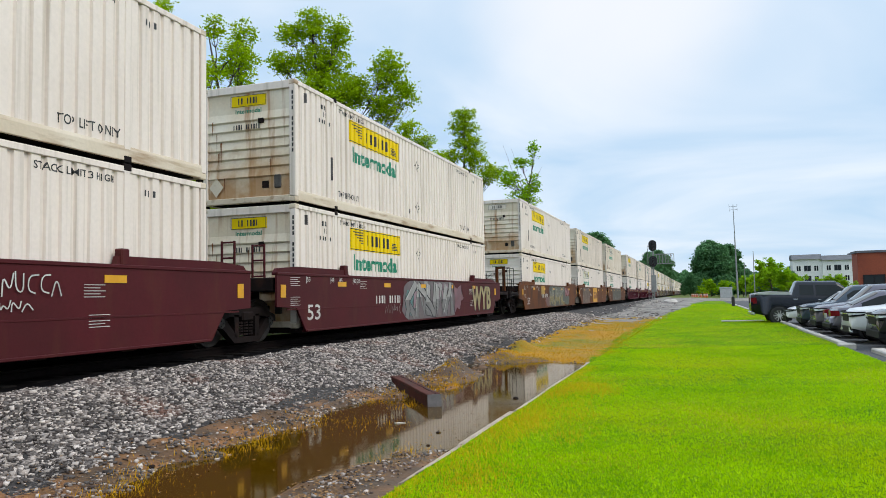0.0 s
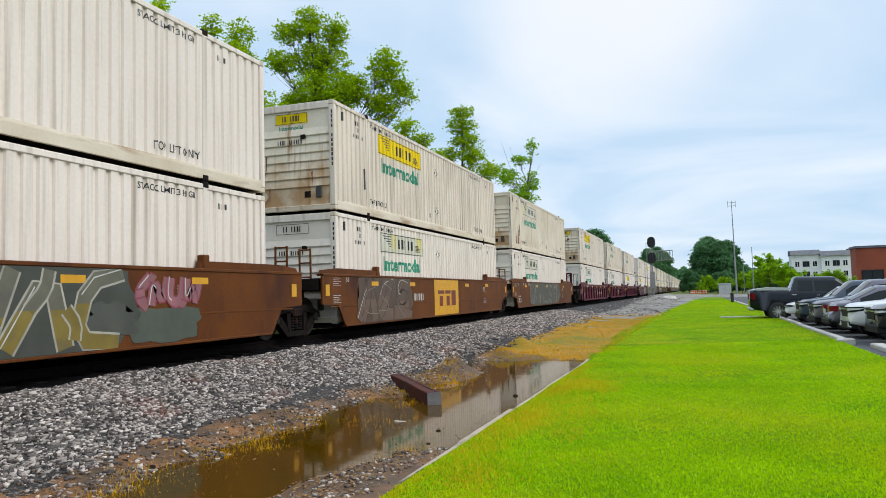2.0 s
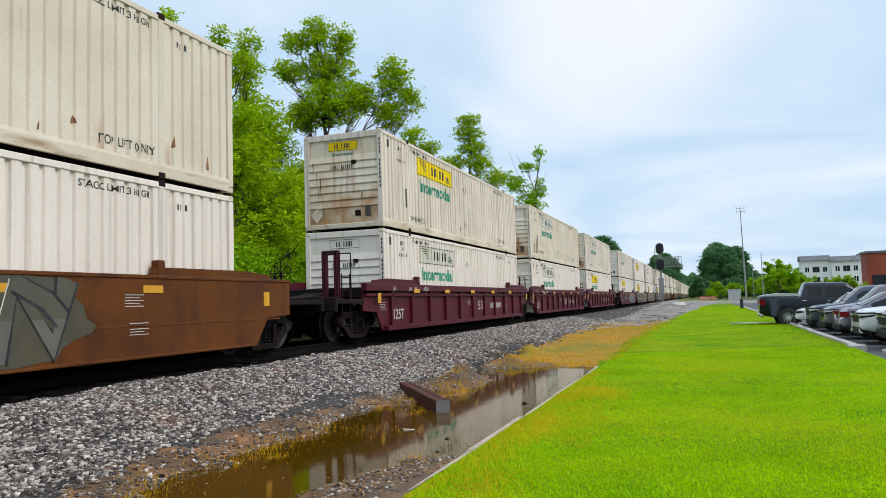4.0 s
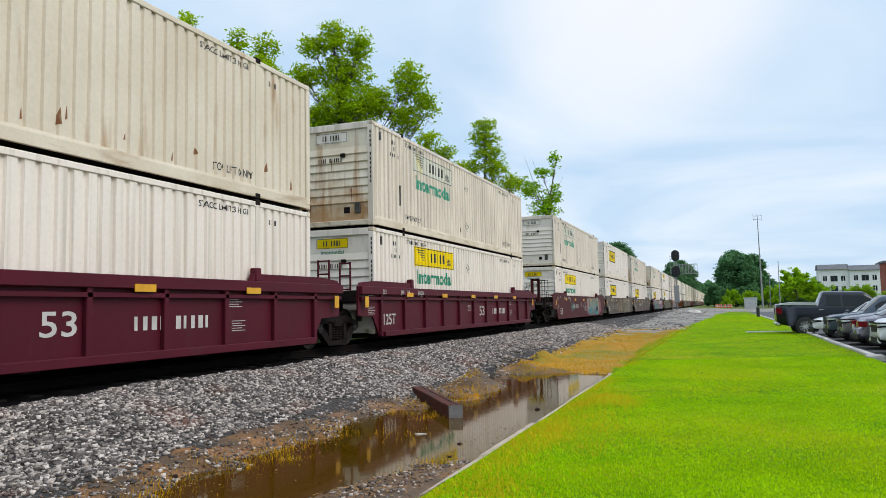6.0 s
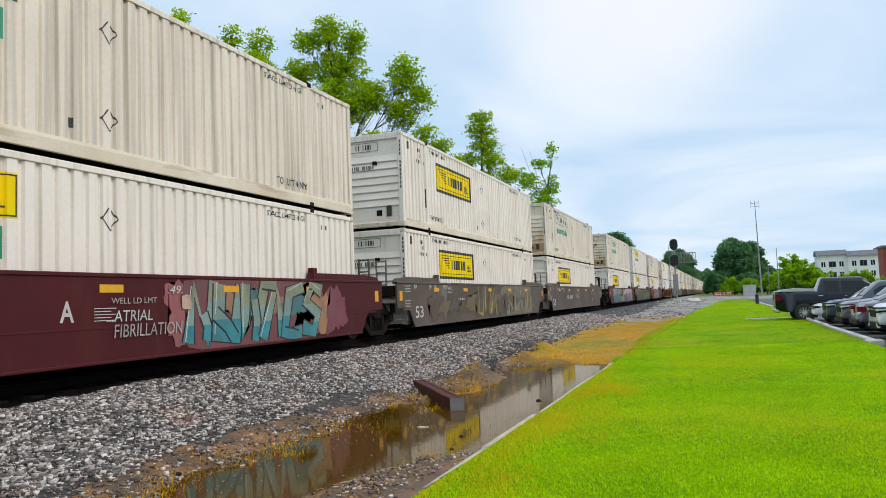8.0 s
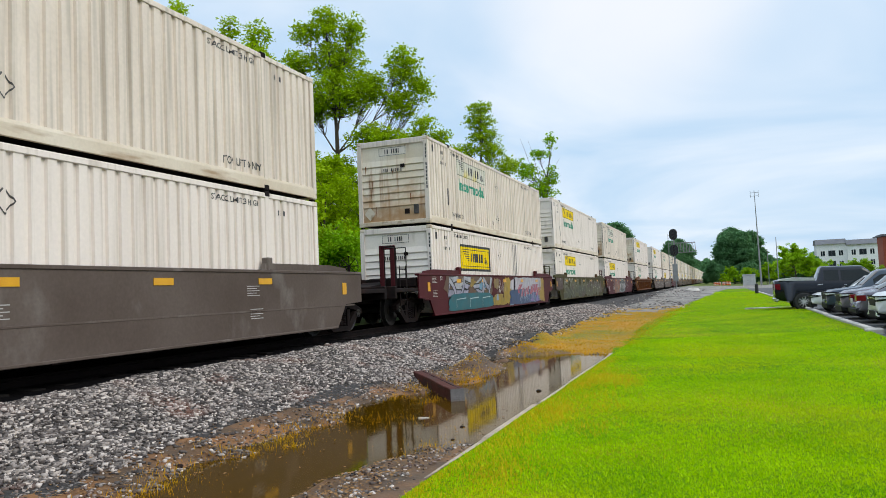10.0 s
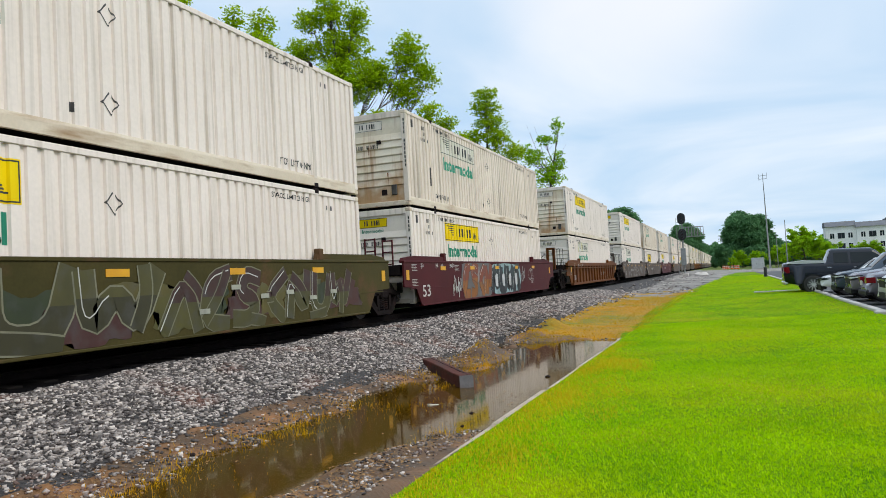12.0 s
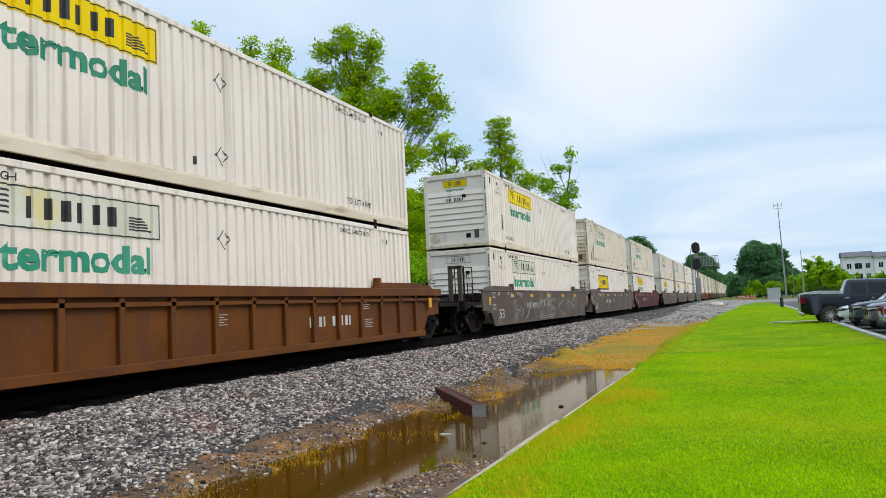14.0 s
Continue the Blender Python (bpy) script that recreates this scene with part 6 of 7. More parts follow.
def make_trees():
    def stand(tree, x, y):
        tree.matrix_basis = pose(x, y, -0.9)
        return tree

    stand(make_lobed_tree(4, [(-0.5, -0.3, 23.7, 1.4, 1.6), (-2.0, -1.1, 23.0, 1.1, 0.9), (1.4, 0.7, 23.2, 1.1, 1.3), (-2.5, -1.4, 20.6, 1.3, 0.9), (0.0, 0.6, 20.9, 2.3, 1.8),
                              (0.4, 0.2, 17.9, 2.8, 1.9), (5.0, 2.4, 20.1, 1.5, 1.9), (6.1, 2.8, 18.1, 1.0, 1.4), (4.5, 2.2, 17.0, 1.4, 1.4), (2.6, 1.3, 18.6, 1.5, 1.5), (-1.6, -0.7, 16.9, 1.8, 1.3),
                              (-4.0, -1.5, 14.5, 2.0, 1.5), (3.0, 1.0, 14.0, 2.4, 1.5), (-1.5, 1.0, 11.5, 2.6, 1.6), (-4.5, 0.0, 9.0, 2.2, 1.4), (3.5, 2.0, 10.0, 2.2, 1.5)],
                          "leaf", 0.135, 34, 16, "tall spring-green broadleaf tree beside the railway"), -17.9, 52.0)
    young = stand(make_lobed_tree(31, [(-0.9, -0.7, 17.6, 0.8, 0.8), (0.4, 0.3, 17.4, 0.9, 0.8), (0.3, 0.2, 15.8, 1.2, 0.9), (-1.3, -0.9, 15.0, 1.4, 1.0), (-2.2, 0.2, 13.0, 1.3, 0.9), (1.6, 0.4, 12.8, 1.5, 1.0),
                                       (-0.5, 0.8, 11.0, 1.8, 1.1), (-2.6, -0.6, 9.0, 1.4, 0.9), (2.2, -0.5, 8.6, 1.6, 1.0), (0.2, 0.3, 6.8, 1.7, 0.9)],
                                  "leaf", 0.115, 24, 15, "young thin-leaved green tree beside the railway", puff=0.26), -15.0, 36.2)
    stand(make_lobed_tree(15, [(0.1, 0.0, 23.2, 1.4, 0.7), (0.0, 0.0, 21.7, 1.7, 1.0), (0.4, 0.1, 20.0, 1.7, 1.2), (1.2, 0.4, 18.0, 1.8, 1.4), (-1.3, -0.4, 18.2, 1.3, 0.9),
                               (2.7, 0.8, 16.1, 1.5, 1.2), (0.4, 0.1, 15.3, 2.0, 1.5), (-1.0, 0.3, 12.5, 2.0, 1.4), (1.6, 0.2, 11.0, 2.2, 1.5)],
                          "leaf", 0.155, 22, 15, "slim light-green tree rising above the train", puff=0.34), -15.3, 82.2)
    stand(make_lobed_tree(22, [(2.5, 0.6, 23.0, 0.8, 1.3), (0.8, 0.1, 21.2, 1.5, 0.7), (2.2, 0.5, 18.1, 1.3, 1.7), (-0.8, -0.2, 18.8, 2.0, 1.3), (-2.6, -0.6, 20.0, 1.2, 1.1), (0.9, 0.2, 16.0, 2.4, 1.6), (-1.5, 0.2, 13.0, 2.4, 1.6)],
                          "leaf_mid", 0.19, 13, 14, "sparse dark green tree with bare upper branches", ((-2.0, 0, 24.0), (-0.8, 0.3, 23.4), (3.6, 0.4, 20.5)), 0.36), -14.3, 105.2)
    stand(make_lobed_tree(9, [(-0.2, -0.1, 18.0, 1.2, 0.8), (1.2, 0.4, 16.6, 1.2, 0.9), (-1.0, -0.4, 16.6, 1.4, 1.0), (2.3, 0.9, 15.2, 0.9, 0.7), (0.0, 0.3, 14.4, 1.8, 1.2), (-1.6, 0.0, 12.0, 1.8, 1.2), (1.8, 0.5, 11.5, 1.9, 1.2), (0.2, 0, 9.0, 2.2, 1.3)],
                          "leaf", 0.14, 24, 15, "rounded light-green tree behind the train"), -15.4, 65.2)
    near = make_tree(40, 15.5, 5.4, "leaf_mid", 0.10, 1000, 26, 0.30, "dense leafy green tree close behind the track")
    near.matrix_basis = pose(-13.5, 20.5, ground_z(-13, 20), 0, 0, 40)
    low = make_tree(52, 12.5, 4.8, "leaf", 0.135, 700, 24, 0.22, "bushy green tree at the edge of the wood")
    low.matrix_basis = pose(-12.5, 27.0, ground_z(-12, 27), 0, 0, 90)
    shrub = make_tree(61, 5.0, 3.0, "leaf_mid", 0.11, 450, 26, 0.05, "leafy green shrub under the trees")
    shrub.matrix_basis = pose(-10.5, 16.0, ground_z(-10, 16), 0, 0, 0)
    r = random.Random(8)
    plant(near, [(-14.5, 13.5, 0.98, 200), (-18, 24, 0.95, 75), (-13.2, 7, 0.9, 310)])
    plant(young, [(-15.5, 29.5, 0.92, 140), (-19, 42.5, 1.08, 260), (-17.5, 24.5, 0.9, 30)])
    plant(low, [(-12.5 - r.uniform(0, 3), 33 + i * 5.6, r.uniform(0.82, 1.05), r.uniform(0, 360)) for i in range(14)])
    plant(low, [(-17 - r.uniform(0, 3), 14 + i * 6.2, r.uniform(0.9, 1.1), r.uniform(0, 360)) for i in range(16)])
    plant(low, [(-26 - r.uniform(0, 4), 8 + i * 9.5, r.uniform(0.8, 1.05), r.uniform(0, 360)) for i in range(12)])
    plant(shrub, [(-9.2 - r.uniform(0, 3), 6 + i * 2.7, r.uniform(0.6, 1.1), r.uniform(0, 360)) for i in range(38)])
    plant(low, [(-13 - r.uniform(0, 8), 112 + i * 9, r.uniform(0.8, 1.0), r.uniform(0, 360)) for i in range(10)])
    # farther trees: darker, coarser, with haze tinted into the leaf colour
    dark = make_lobed_tree(71, [(0.5, 0, 22.5, 3.2, 2.8), (-3.0, 1, 20.0, 3.4, 3.0), (3.4, -1, 19.5, 3.4, 3.0), (0, 2, 17.0, 4.4, 3.4), (-5.0, 0, 14.5, 3.8, 3.2), (5.2, 0, 14.0, 3.8, 3.2),
                                (0, -2, 12.0, 5.2, 3.6), (-4.6, 1, 8.5, 4.2, 3.2), (4.6, 1, 8.0, 4.2, 3.2), (0, 0, 5.0, 5.6, 3.4)], "leaf_dark", 0.42, 9, 22, "distant dark green tree", puff=0.85)
    dark.matrix_basis = pose(-22, 250, -0.6, 0, 0, 0)
    dark.scale = (0.88, 0.88, 0.88)
    plant(dark, [(-27, 246, 0.86, 50), (-20, 254, 0.84, 120), (-24, 262, 0.92, 200), (-32, 240, 0.9, 90), (-37, 250, 0.95, 10),
                 (-14, 425, 0.98, 140), (-10, 430, 1.02, 250), (-6.5, 428, 0.90, 70), (-12, 436, 1.0, 300)])
    plant(dark, [(4 + i * 4.2 - 36, 640 + r.uniform(-30, 30), r.uniform(0.62, 0.8), r.uniform(0, 360)) for i in range(20)])
    plant(dark, [(13.0, 266, 0.70, 100), (15.0, 270, 0.76, 190), (17.5, 264, 0.68, 280), (20.0, 270, 0.70, 40), (21.5, 276, 0.58, 130), (9.5, 272, 0.36, 10), (16.0, 290, 0.76, 150)])
    band = 52000
    x = rng.uniform(-70, 90, band)
    top = 14 + 3 * np.sin(x * 0.21) + 3 * np.sin(x * 0.53 + 1)
    z = -1 + rng.random(band) ** 0.8 * top
    ctr = np.stack([x, 560 + rng.normal(0, 6, band), z], -1)
    u = rng.normal(0, 1, (band, 3))
    w = rng.normal(0, 1, (band, 3))
    v = np.stack([ctr - u * 0.55, ctr + w * 0.45, ctr + u * 0.55, ctr - w * 0.45], 1).reshape(-1, 3)
    tagged(new("far_woods", raw_mesh("far_woods", v, np.arange(4 * band).reshape(-1, 4), M["leaf_dark"])), "hazy band of dark green woods on the horizon", "trees", kind="stuff")
    lime = make_tree(83, 9.0, 4.2, "leaf_lime", 0.24, 360, 26, 0.15, "bright lime-green tree beyond the parking lot")
    lime.matrix_basis = pose(26.5, 182, -0.5, 0, 0, 0)
    plant(lime, [(29.3, 178, 0.72, 90), (23.8, 190, 0.72, 200), (21, 200, 0.6, 300), (32, 188, 0.6, 40), (13.5, 215, 0.55, 120), (11.5, 205, 0.35, 10), (16.5, 212, 0.5, 170),
                 (24.8, 97, 0.34, 20), (26.0, 98, 0.36, 120), (37, 190, 0.42, 70), (41, 195, 0.40, 170)])
    plant(dark, [(33.5, 215, 0.26, 10)])
    plant(dark, [(6 + i * 2.0, 245 + r.uniform(-8, 8), r.uniform(0.16, 0.3), r.uniform(0, 360)) for i in range(16)])


make_trees()

# ---- signal mast, antenna mast, cabinet, posts ----
M["galv"] = mat("galvanised_steel", (0.34, 0.35, 0.35), (0.26, 0.27, 0.27), 3, 0.5, 0.6, 0.1, 30)
M["cabinet"] = mat("pale_grey_painted_steel", (0.48, 0.50, 0.48), (0.40, 0.42, 0.40), 1.5, 0.5, bump=0.05, bscale=12)
M["black_paint"] = mat("matt_black_paint", (0.012, 0.012, 0.013), (0.02, 0.02, 0.022), 2, 0.6, bump=0.05)
M["lens"] = mat("dark_signal_glass", (0.03, 0.02, 0.02), (0.05, 0.03, 0.03), 2, 0.1, bump=0)
M["orange"] = mat("orange_barrel_plastic", (0.75, 0.14, 0.02), (0.60, 0.10, 0.02), 2, 0.5, bump=0)
M["brick"] = mat("red_brick", (0.36, 0.082, 0.036), (0.28, 0.062, 0.030), 0.5, 0.85, bump=0.2, bscale=6, grain=0.2)
M["siding"] = mat("white_siding", (0.86, 0.85, 0.83), (0.78, 0.78, 0.77), 0.3, 0.7, bump=0.05, bscale=2)
M["slate"] = mat("grey_roof_shingle", (0.16, 0.165, 0.18), (0.12, 0.125, 0.14), 0.8, 0.85, bump=0.3, bscale=8)
M["pane"] = mat("window_glass", (0.006, 0.012, 0.014), (0.010, 0.016, 0.018), 1, 0.03, bump=0, grain=0, spec=0.22)
M["tyre"] = mat("tyre_rubber", (0.018, 0.018, 0.019), (0.03, 0.03, 0.03), 4, 0.8, bump=0.2, bscale=40)
M["alloy"] = mat("alloy_rim", (0.70, 0.71, 0.72), (0.62, 0.63, 0.64), 4, 0.35, 0.4, 0.0)
M["car_navy"] = mat("dark_navy_car_paint", (0.004, 0.007, 0.013), (0.006, 0.009, 0.016), 1, 0.2, 0.0, 0.0, grain=0.02)
M["car_white"] = mat("white_car_paint", (0.70, 0.71, 0.72), (0.66, 0.67, 0.69), 1, 0.2, 0.0, 0.0, grain=0.02)
M["car_slate"] = mat("slate_blue_car_paint", (0.045, 0.065, 0.090), (0.036, 0.055, 0.078), 1, 0.22, 0.1, 0.0, grain=0.02)
M["car_silver"] = mat("silver_car_paint", (0.15, 0.14, 0.17), (0.12, 0.115, 0.14), 1, 0.24, 0.3, 0.0, grain=0.02)
M["car_black"] = mat("black_car_paint", (0.012, 0.012, 0.014), (0.016, 0.016, 0.018), 1, 0.15, 0.2, 0.0, grain=0.02)
M["head_glass"] = mat("headlight_glass", (0.75, 0.77, 0.80), (0.45, 0.48, 0.5), 9, 0.25, bump=0, grain=0, spec=0.3)
M["tail_glass"] = mat("red_tail_light", (0.20, 0.008, 0.012), (0.14, 0.005, 0.01), 6, 0.12, bump=0, grain=0)
M["chrome"] = mat("bright_chrome", (0.7, 0.7, 0.7), (0.6, 0.6, 0.6), 4, 0.25, 1.0, 0.0)
M["trim"] = mat("black_plastic_trim", (0.010, 0.010, 0.011), (0.016, 0.016, 0.016), 4, 0.65, bump=0.05, spec=0.2)
M["white_line"] = mat("worn_white_line_paint", (0.55, 0.55, 0.53), (0.38, 0.38, 0.37), 3, 0.8, bump=0.1)


for key in ("car_navy", "car_white", "car_slate", "car_silver", "car_black"):      # clear lacquer
    lacquer = M[key].node_tree.nodes["Principled BSDF"]
    lacquer.inputs["Coat Weight"].default_value, lacquer.inputs["Coat Roughness"].default_value = 0.15, 0.03
    lacquer.inputs["Specular IOR Level"].default_value = 0.28


def make_signal():
    s = tagged(new("railway_signal"), "tall black two-headed railway signal on a lattice mast", "railway signal")
    bm = bmesh.new()
    rod(bm, (0, 0, 0.1), (0, 0, 6.9), 0.10, n=10)
    part("mast", bm, M["galv"], s)
    bm = bmesh.new()
    for x in (-0.62, -0.22):
        rod(bm, (x, -0.25, 0.1), (x, -0.25, 6.9), 0.03, n=6)
    for i in range(20):
        rod(bm, (-0.62, -0.25, 0.4 + i * 0.33), (-0.22, -0.25, 0.4 + i * 0.33), 0.018, n=5)
    part("ladder", bm, M["galv"], s)
    bm = bmesh.new()
    box(bm, -0.4, 0.4, -0.4, 0.4, -0.3, 0.14, 0.03)
    part("foundation", bm, M["concrete"], s)
    bm = bmesh.new()
    box(bm, -0.30, 0.30, -0.35, 0.1, 1.1, 3.2, 0.04)
    part("relay_case", bm, M["galv"], s)
    for z in (4.85, 6.78):
        bm = bmesh.new()
        pts = [(0.48 * math.cos(a), z + 0.20 * (1 if math.sin(a) > 0 else -1) + 0.48 * math.sin(a)) for a in [i * math.pi / 10 for i in range(20)]]
        prism(bm, pts, 1, -0.34, -0.30)
        head = part("signal_head", bm, M["black_paint"], s, "black oval signal backboard with hooded lenses")
        for dz in (-0.36, 0.0, 0.36):
            bm = bmesh.new()
            bmesh.ops.create_cone(bm, cap_ends=False, segments=16, radius1=0.135, radius2=0.135, depth=0.32, matrix=pose(0, -0.5, z + dz, 90))
            part("hood", bm, M["black_paint"], head)
            bm = bmesh.new()
            bmesh.ops.create_cone(bm, cap_ends=True, segments=16, radius1=0.115, radius2=0.115, depth=0.04, matrix=pose(0, -0.36, z + dz, 90))
            part("lens", bm, M["lens"], head)
    bm = bmesh.new()
    for z in (4.55, 5.70):
        for y in (-0.3, 0.3):
            rod(bm, (0.1, y, z), (2.45, y, z), 0.035, n=6)
    for i in range(8):
        x = 0.1 + i * 0.335
        rod(bm, (x, -0.3, 4.55), (x, -0.3, 5.70), 0.025, n=5)
        rod(bm, (x, -0.3, 4.55 if i % 2 else 5.70), (min(x + 0.335, 2.45), -0.3, 5.70 if i % 2 else 4.55), 0.018, n=5)
        rod(bm, (x, 0.3, 4.55), (x, 0.3, 5.70), 0.025, n=5)
    box(bm, 0.1, 2.45, -0.3, 0.3, 4.52, 4.55)
    part("platform", bm, M["galv"], s, "grey lattice maintenance platform")
    s.matrix_basis = pose(5.05, 94, ground_z(5.05, 94) + 0.14)
    bm = bmesh.new()
    bmesh.ops.create_icosphere(bm, subdivisions=3, radius=0.7)
    for v in bm.verts:
        v.co = Vector((v.co.x * 1.3, v.co.y, max(-0.1, v.co.z * 0.55))) * (1 + 0.2 * noise.noise(v.co * 2))
    tagged(new("gravel_pile", mesh_of("gravel_pile", bm, M["concrete"], True)), "small heap of pale gravel by the signal", "gravel").matrix_basis = pose(6.9, 96, ground_z(6.9, 96))


make_signal()


def make_far_fittings():
    a = tagged(new("antenna_mast"), "tall thin grey antenna mast with crossbars at its top", "antenna mast")
    bm = bmesh.new()
    rod(bm, (0, 0, 0), (0, 0, 20), 0.20, 0.06, n=12)
    part("mast", bm, M["galv"], a)
    for z in (19.0, 19.7):
        bm = bmesh.new()
        rod(bm, (-0.8, 0, z), (0.8, 0, z), 0.04, n=6)
        part("crossbar", bm, M["galv"], a)
    for x in (-0.8, 0.0, 0.8):
        bm = bmesh.new()
        rod(bm, (x, 0, 18.7), (x, 0, 20.2), 0.04, n=6)
        part("antenna", bm, M["galv"], a)
    a.matrix_basis = pose(18.2, 170, -0.5, 0, -0.6, 0)
    for x, y, h in ((21.7, 172, 10.0), (20.6, 185, 8.0)):
        p = tagged(new("utility_pole"), "slim grey roadside pole beyond the parking lot", "pole")
        bm = bmesh.new()
        rod(bm, (0, 0, 0), (0, 0, h), 0.12, 0.07, n=8)
        part("pole", bm, M["galv"], p)
        bm = bmesh.new()
        rod(bm, (0, 0, h), (0, 0, h + 0.12), 0.09, 0.03, n=8)
        part("cap", bm, M["galv"], p)
        p.matrix_basis = pose(x, y, -0.5)
    c = tagged(new("equipment_cabinet"), "pale grey steel railway equipment cabinet", "cabinet")
    bm = bmesh.new()
    box(bm, -1.3, 1.3, -0.9, 0.9, 0.15, 2.35, 0.04)
    part("body", bm, M["cabinet"], c)
    bm = bmesh.new()
    prism(bm, [(-1.42, 2.35), (1.42, 2.35), (1.30, 2.60), (-1.30, 2.60)], 1, -1.0, 1.0)
    part("roof", bm, M["cabinet"], c)
    for x in (-0.62, 0.62):
        bm = bmesh.new()
        box(bm, x - 0.55, x + 0.55, -0.93, -0.90, 0.3, 2.2, 0.01)
        d = part("door", bm, M["cabinet"], c)
        bm = bmesh.new()
        box(bm, x + 0.3, x + 0.36, -0.97, -0.93, 1.1, 1.35)
        part("handle", bm, M["trim"], d)
    bm = bmesh.new()
    box(bm, -1.4, 1.4, -1.0, 1.0, -0.2, 0.15)
    part("plinth", bm, M["concrete"], c)
    c.matrix_basis = pose(15.6, 163, -0.45)
    c.scale = (0.9, 0.9, 0.9)
    b = tagged(new("bollard"), "short black post at the end of the lawn", "bollard")
    bm = bmesh.new()
    rod(bm, (0, 0, 0), (0, 0, 0.85), 0.15, n=14)
    part("post", bm, M["black_paint"], b)
    bm = bmesh.new()
    bmesh.ops.create_uvsphere(bm, u_segments=14, v_segments=6, radius=0.15, matrix=pose(0, 0, 0.85) @ Matrix.Diagonal((1, 1, 0.4, 1)))
    part("cap", bm, M["black_paint"], b)
    b.matrix_basis = pose(13.15, 74, ground_z(13.1, 74))
    proto = None
    for i, (x, y) in enumerate(((8.8, 198), (9.9, 199), (10.8, 200), (11.6, 201), (12.2, 199), (9.3, 202))):
        if proto:
            copy_thing(proto, pose(x, y, -0.5, 0, 0, i * 40))
            continue
        d = tagged(new("traffic_drum"), "orange traffic drum with white bands", "traffic drum", "drums at the crossing")
        bm = bmesh.new()
        rod(bm, (0, 0, 0.1), (0, 0, 1.05), 0.34, 0.27, n=14)
        part("barrel", bm, M["orange"], d)
        for z in (0.42, 0.78):
            bm = bmesh.new()
            rod(bm, (0, 0, z), (0, 0, z + 0.14), 0.335, 0.325, n=14)
            part("band", bm, M["letter"], d)
        bm = bmesh.new()
        rod(bm, (0, 0, 0), (0, 0, 0.1), 0.45, n=14)
        part("base", bm, M["tyre"], d)
        d.matrix_basis = pose(x, y, -0.5)
        proto = d
    p = tagged(new("path_slab"), "narrow pale concrete strip across the lawn", "path", kind="structure")
    bm = bmesh.new()
    box(bm, 11.1, 13.5, 38.9, 39.25, -0.8, ground_z(12.3, 39) + 0.035, 0.01)
    part("slab", bm, M["concrete"], p)


make_far_fittings()

# ---- buildings beyond the parking lot ----


def window_on(wall_obj, x, z, w, h, y, frame_mat):
    bm = bmesh.new()
    for x0, x1, z0, z1 in ((x - w / 2, x + w / 2, z, z + 0.1), (x - w / 2, x + w / 2, z + h - 0.1, z + h), (x - w / 2, x - w / 2 + 0.1, z + 0.1, z + h - 0.1),
                           (x + w / 2 - 0.1, x + w / 2, z + 0.1, z + h - 0.1), (x - 0.05, x + 0.05, z + 0.1, z + h - 0.1)):
        box(bm, x0, x1, y - 0.06, y + 0.02, z0, z1)
    fr = part("window", bm, frame_mat, wall_obj)
    bm = bmesh.new()
    box(bm, x - w / 2 + 0.1, x + w / 2 - 0.1, y - 0.02, y + 0.01, z + 0.1, z + h - 0.1)
    part("pane", bm, M["pane"], fr)


def make_buildings():
    b = tagged(new("apartment_building"), "three-storey white apartment building with grey roofs", "building")
    for i in range(7):                     # bays step forward and back
        x0 = 37.6 + i * 8.0
        bm = bmesh.new()
        box(bm, x0, x0 + 8.0, 245 + (0.0 if i % 2 else 0.9), 252, -0.6, 9.7 + (0.5 if i % 2 == 0 else 0.0))
        wall = part("wall", bm, M["siding"], b)
        bm = bmesh.new()
        yb = 244.4 + (0.0 if i % 2 else 0.9)
        zt = 9.7 + (0.5 if i % 2 == 0 else 0.0)
        prism(bm, [(yb, zt), (yb + 2.0, zt + 1.5), (251, zt + 1.5), (252.5, zt)], 0, x0 - 0.25, x0 + 8.0)
        part("roof", bm, M["slate"], b)
        for st_ in range(3):
            for dx in (1.6, 4.0, 6.4):
                window_on(wall, x0 + dx, 0.4 + st_ * 3.1, 1.3 if dx != 4.0 else 1.9, 1.7, yb + 0.6, M["siding"] if dx != 4.0 else M["slate"])
    k = tagged(new("brick_building"), "low flat-roofed red brick building with a dark window", "building")
    bm = bmesh.new()
    box(bm, 29.6, 52, 107.0, 110.5, -0.6, 5.55)
    wall = part("wall", bm, M["brick"], k)
    bm = bmesh.new()
    box(bm, 29.45, 52.1, 106.85, 110.6, 5.55, 5.85, 0.03)
    part("parapet", bm, M["slate"], k, "dark metal coping")
    for x in (31.4, 36.5, 41.6, 46.7):
        window_on(wall, x, 0.75, 2.5, 2.0, 106.98, M["trim"])


make_buildings()

# ---- parked cars ----
LOT_Z = -0.60


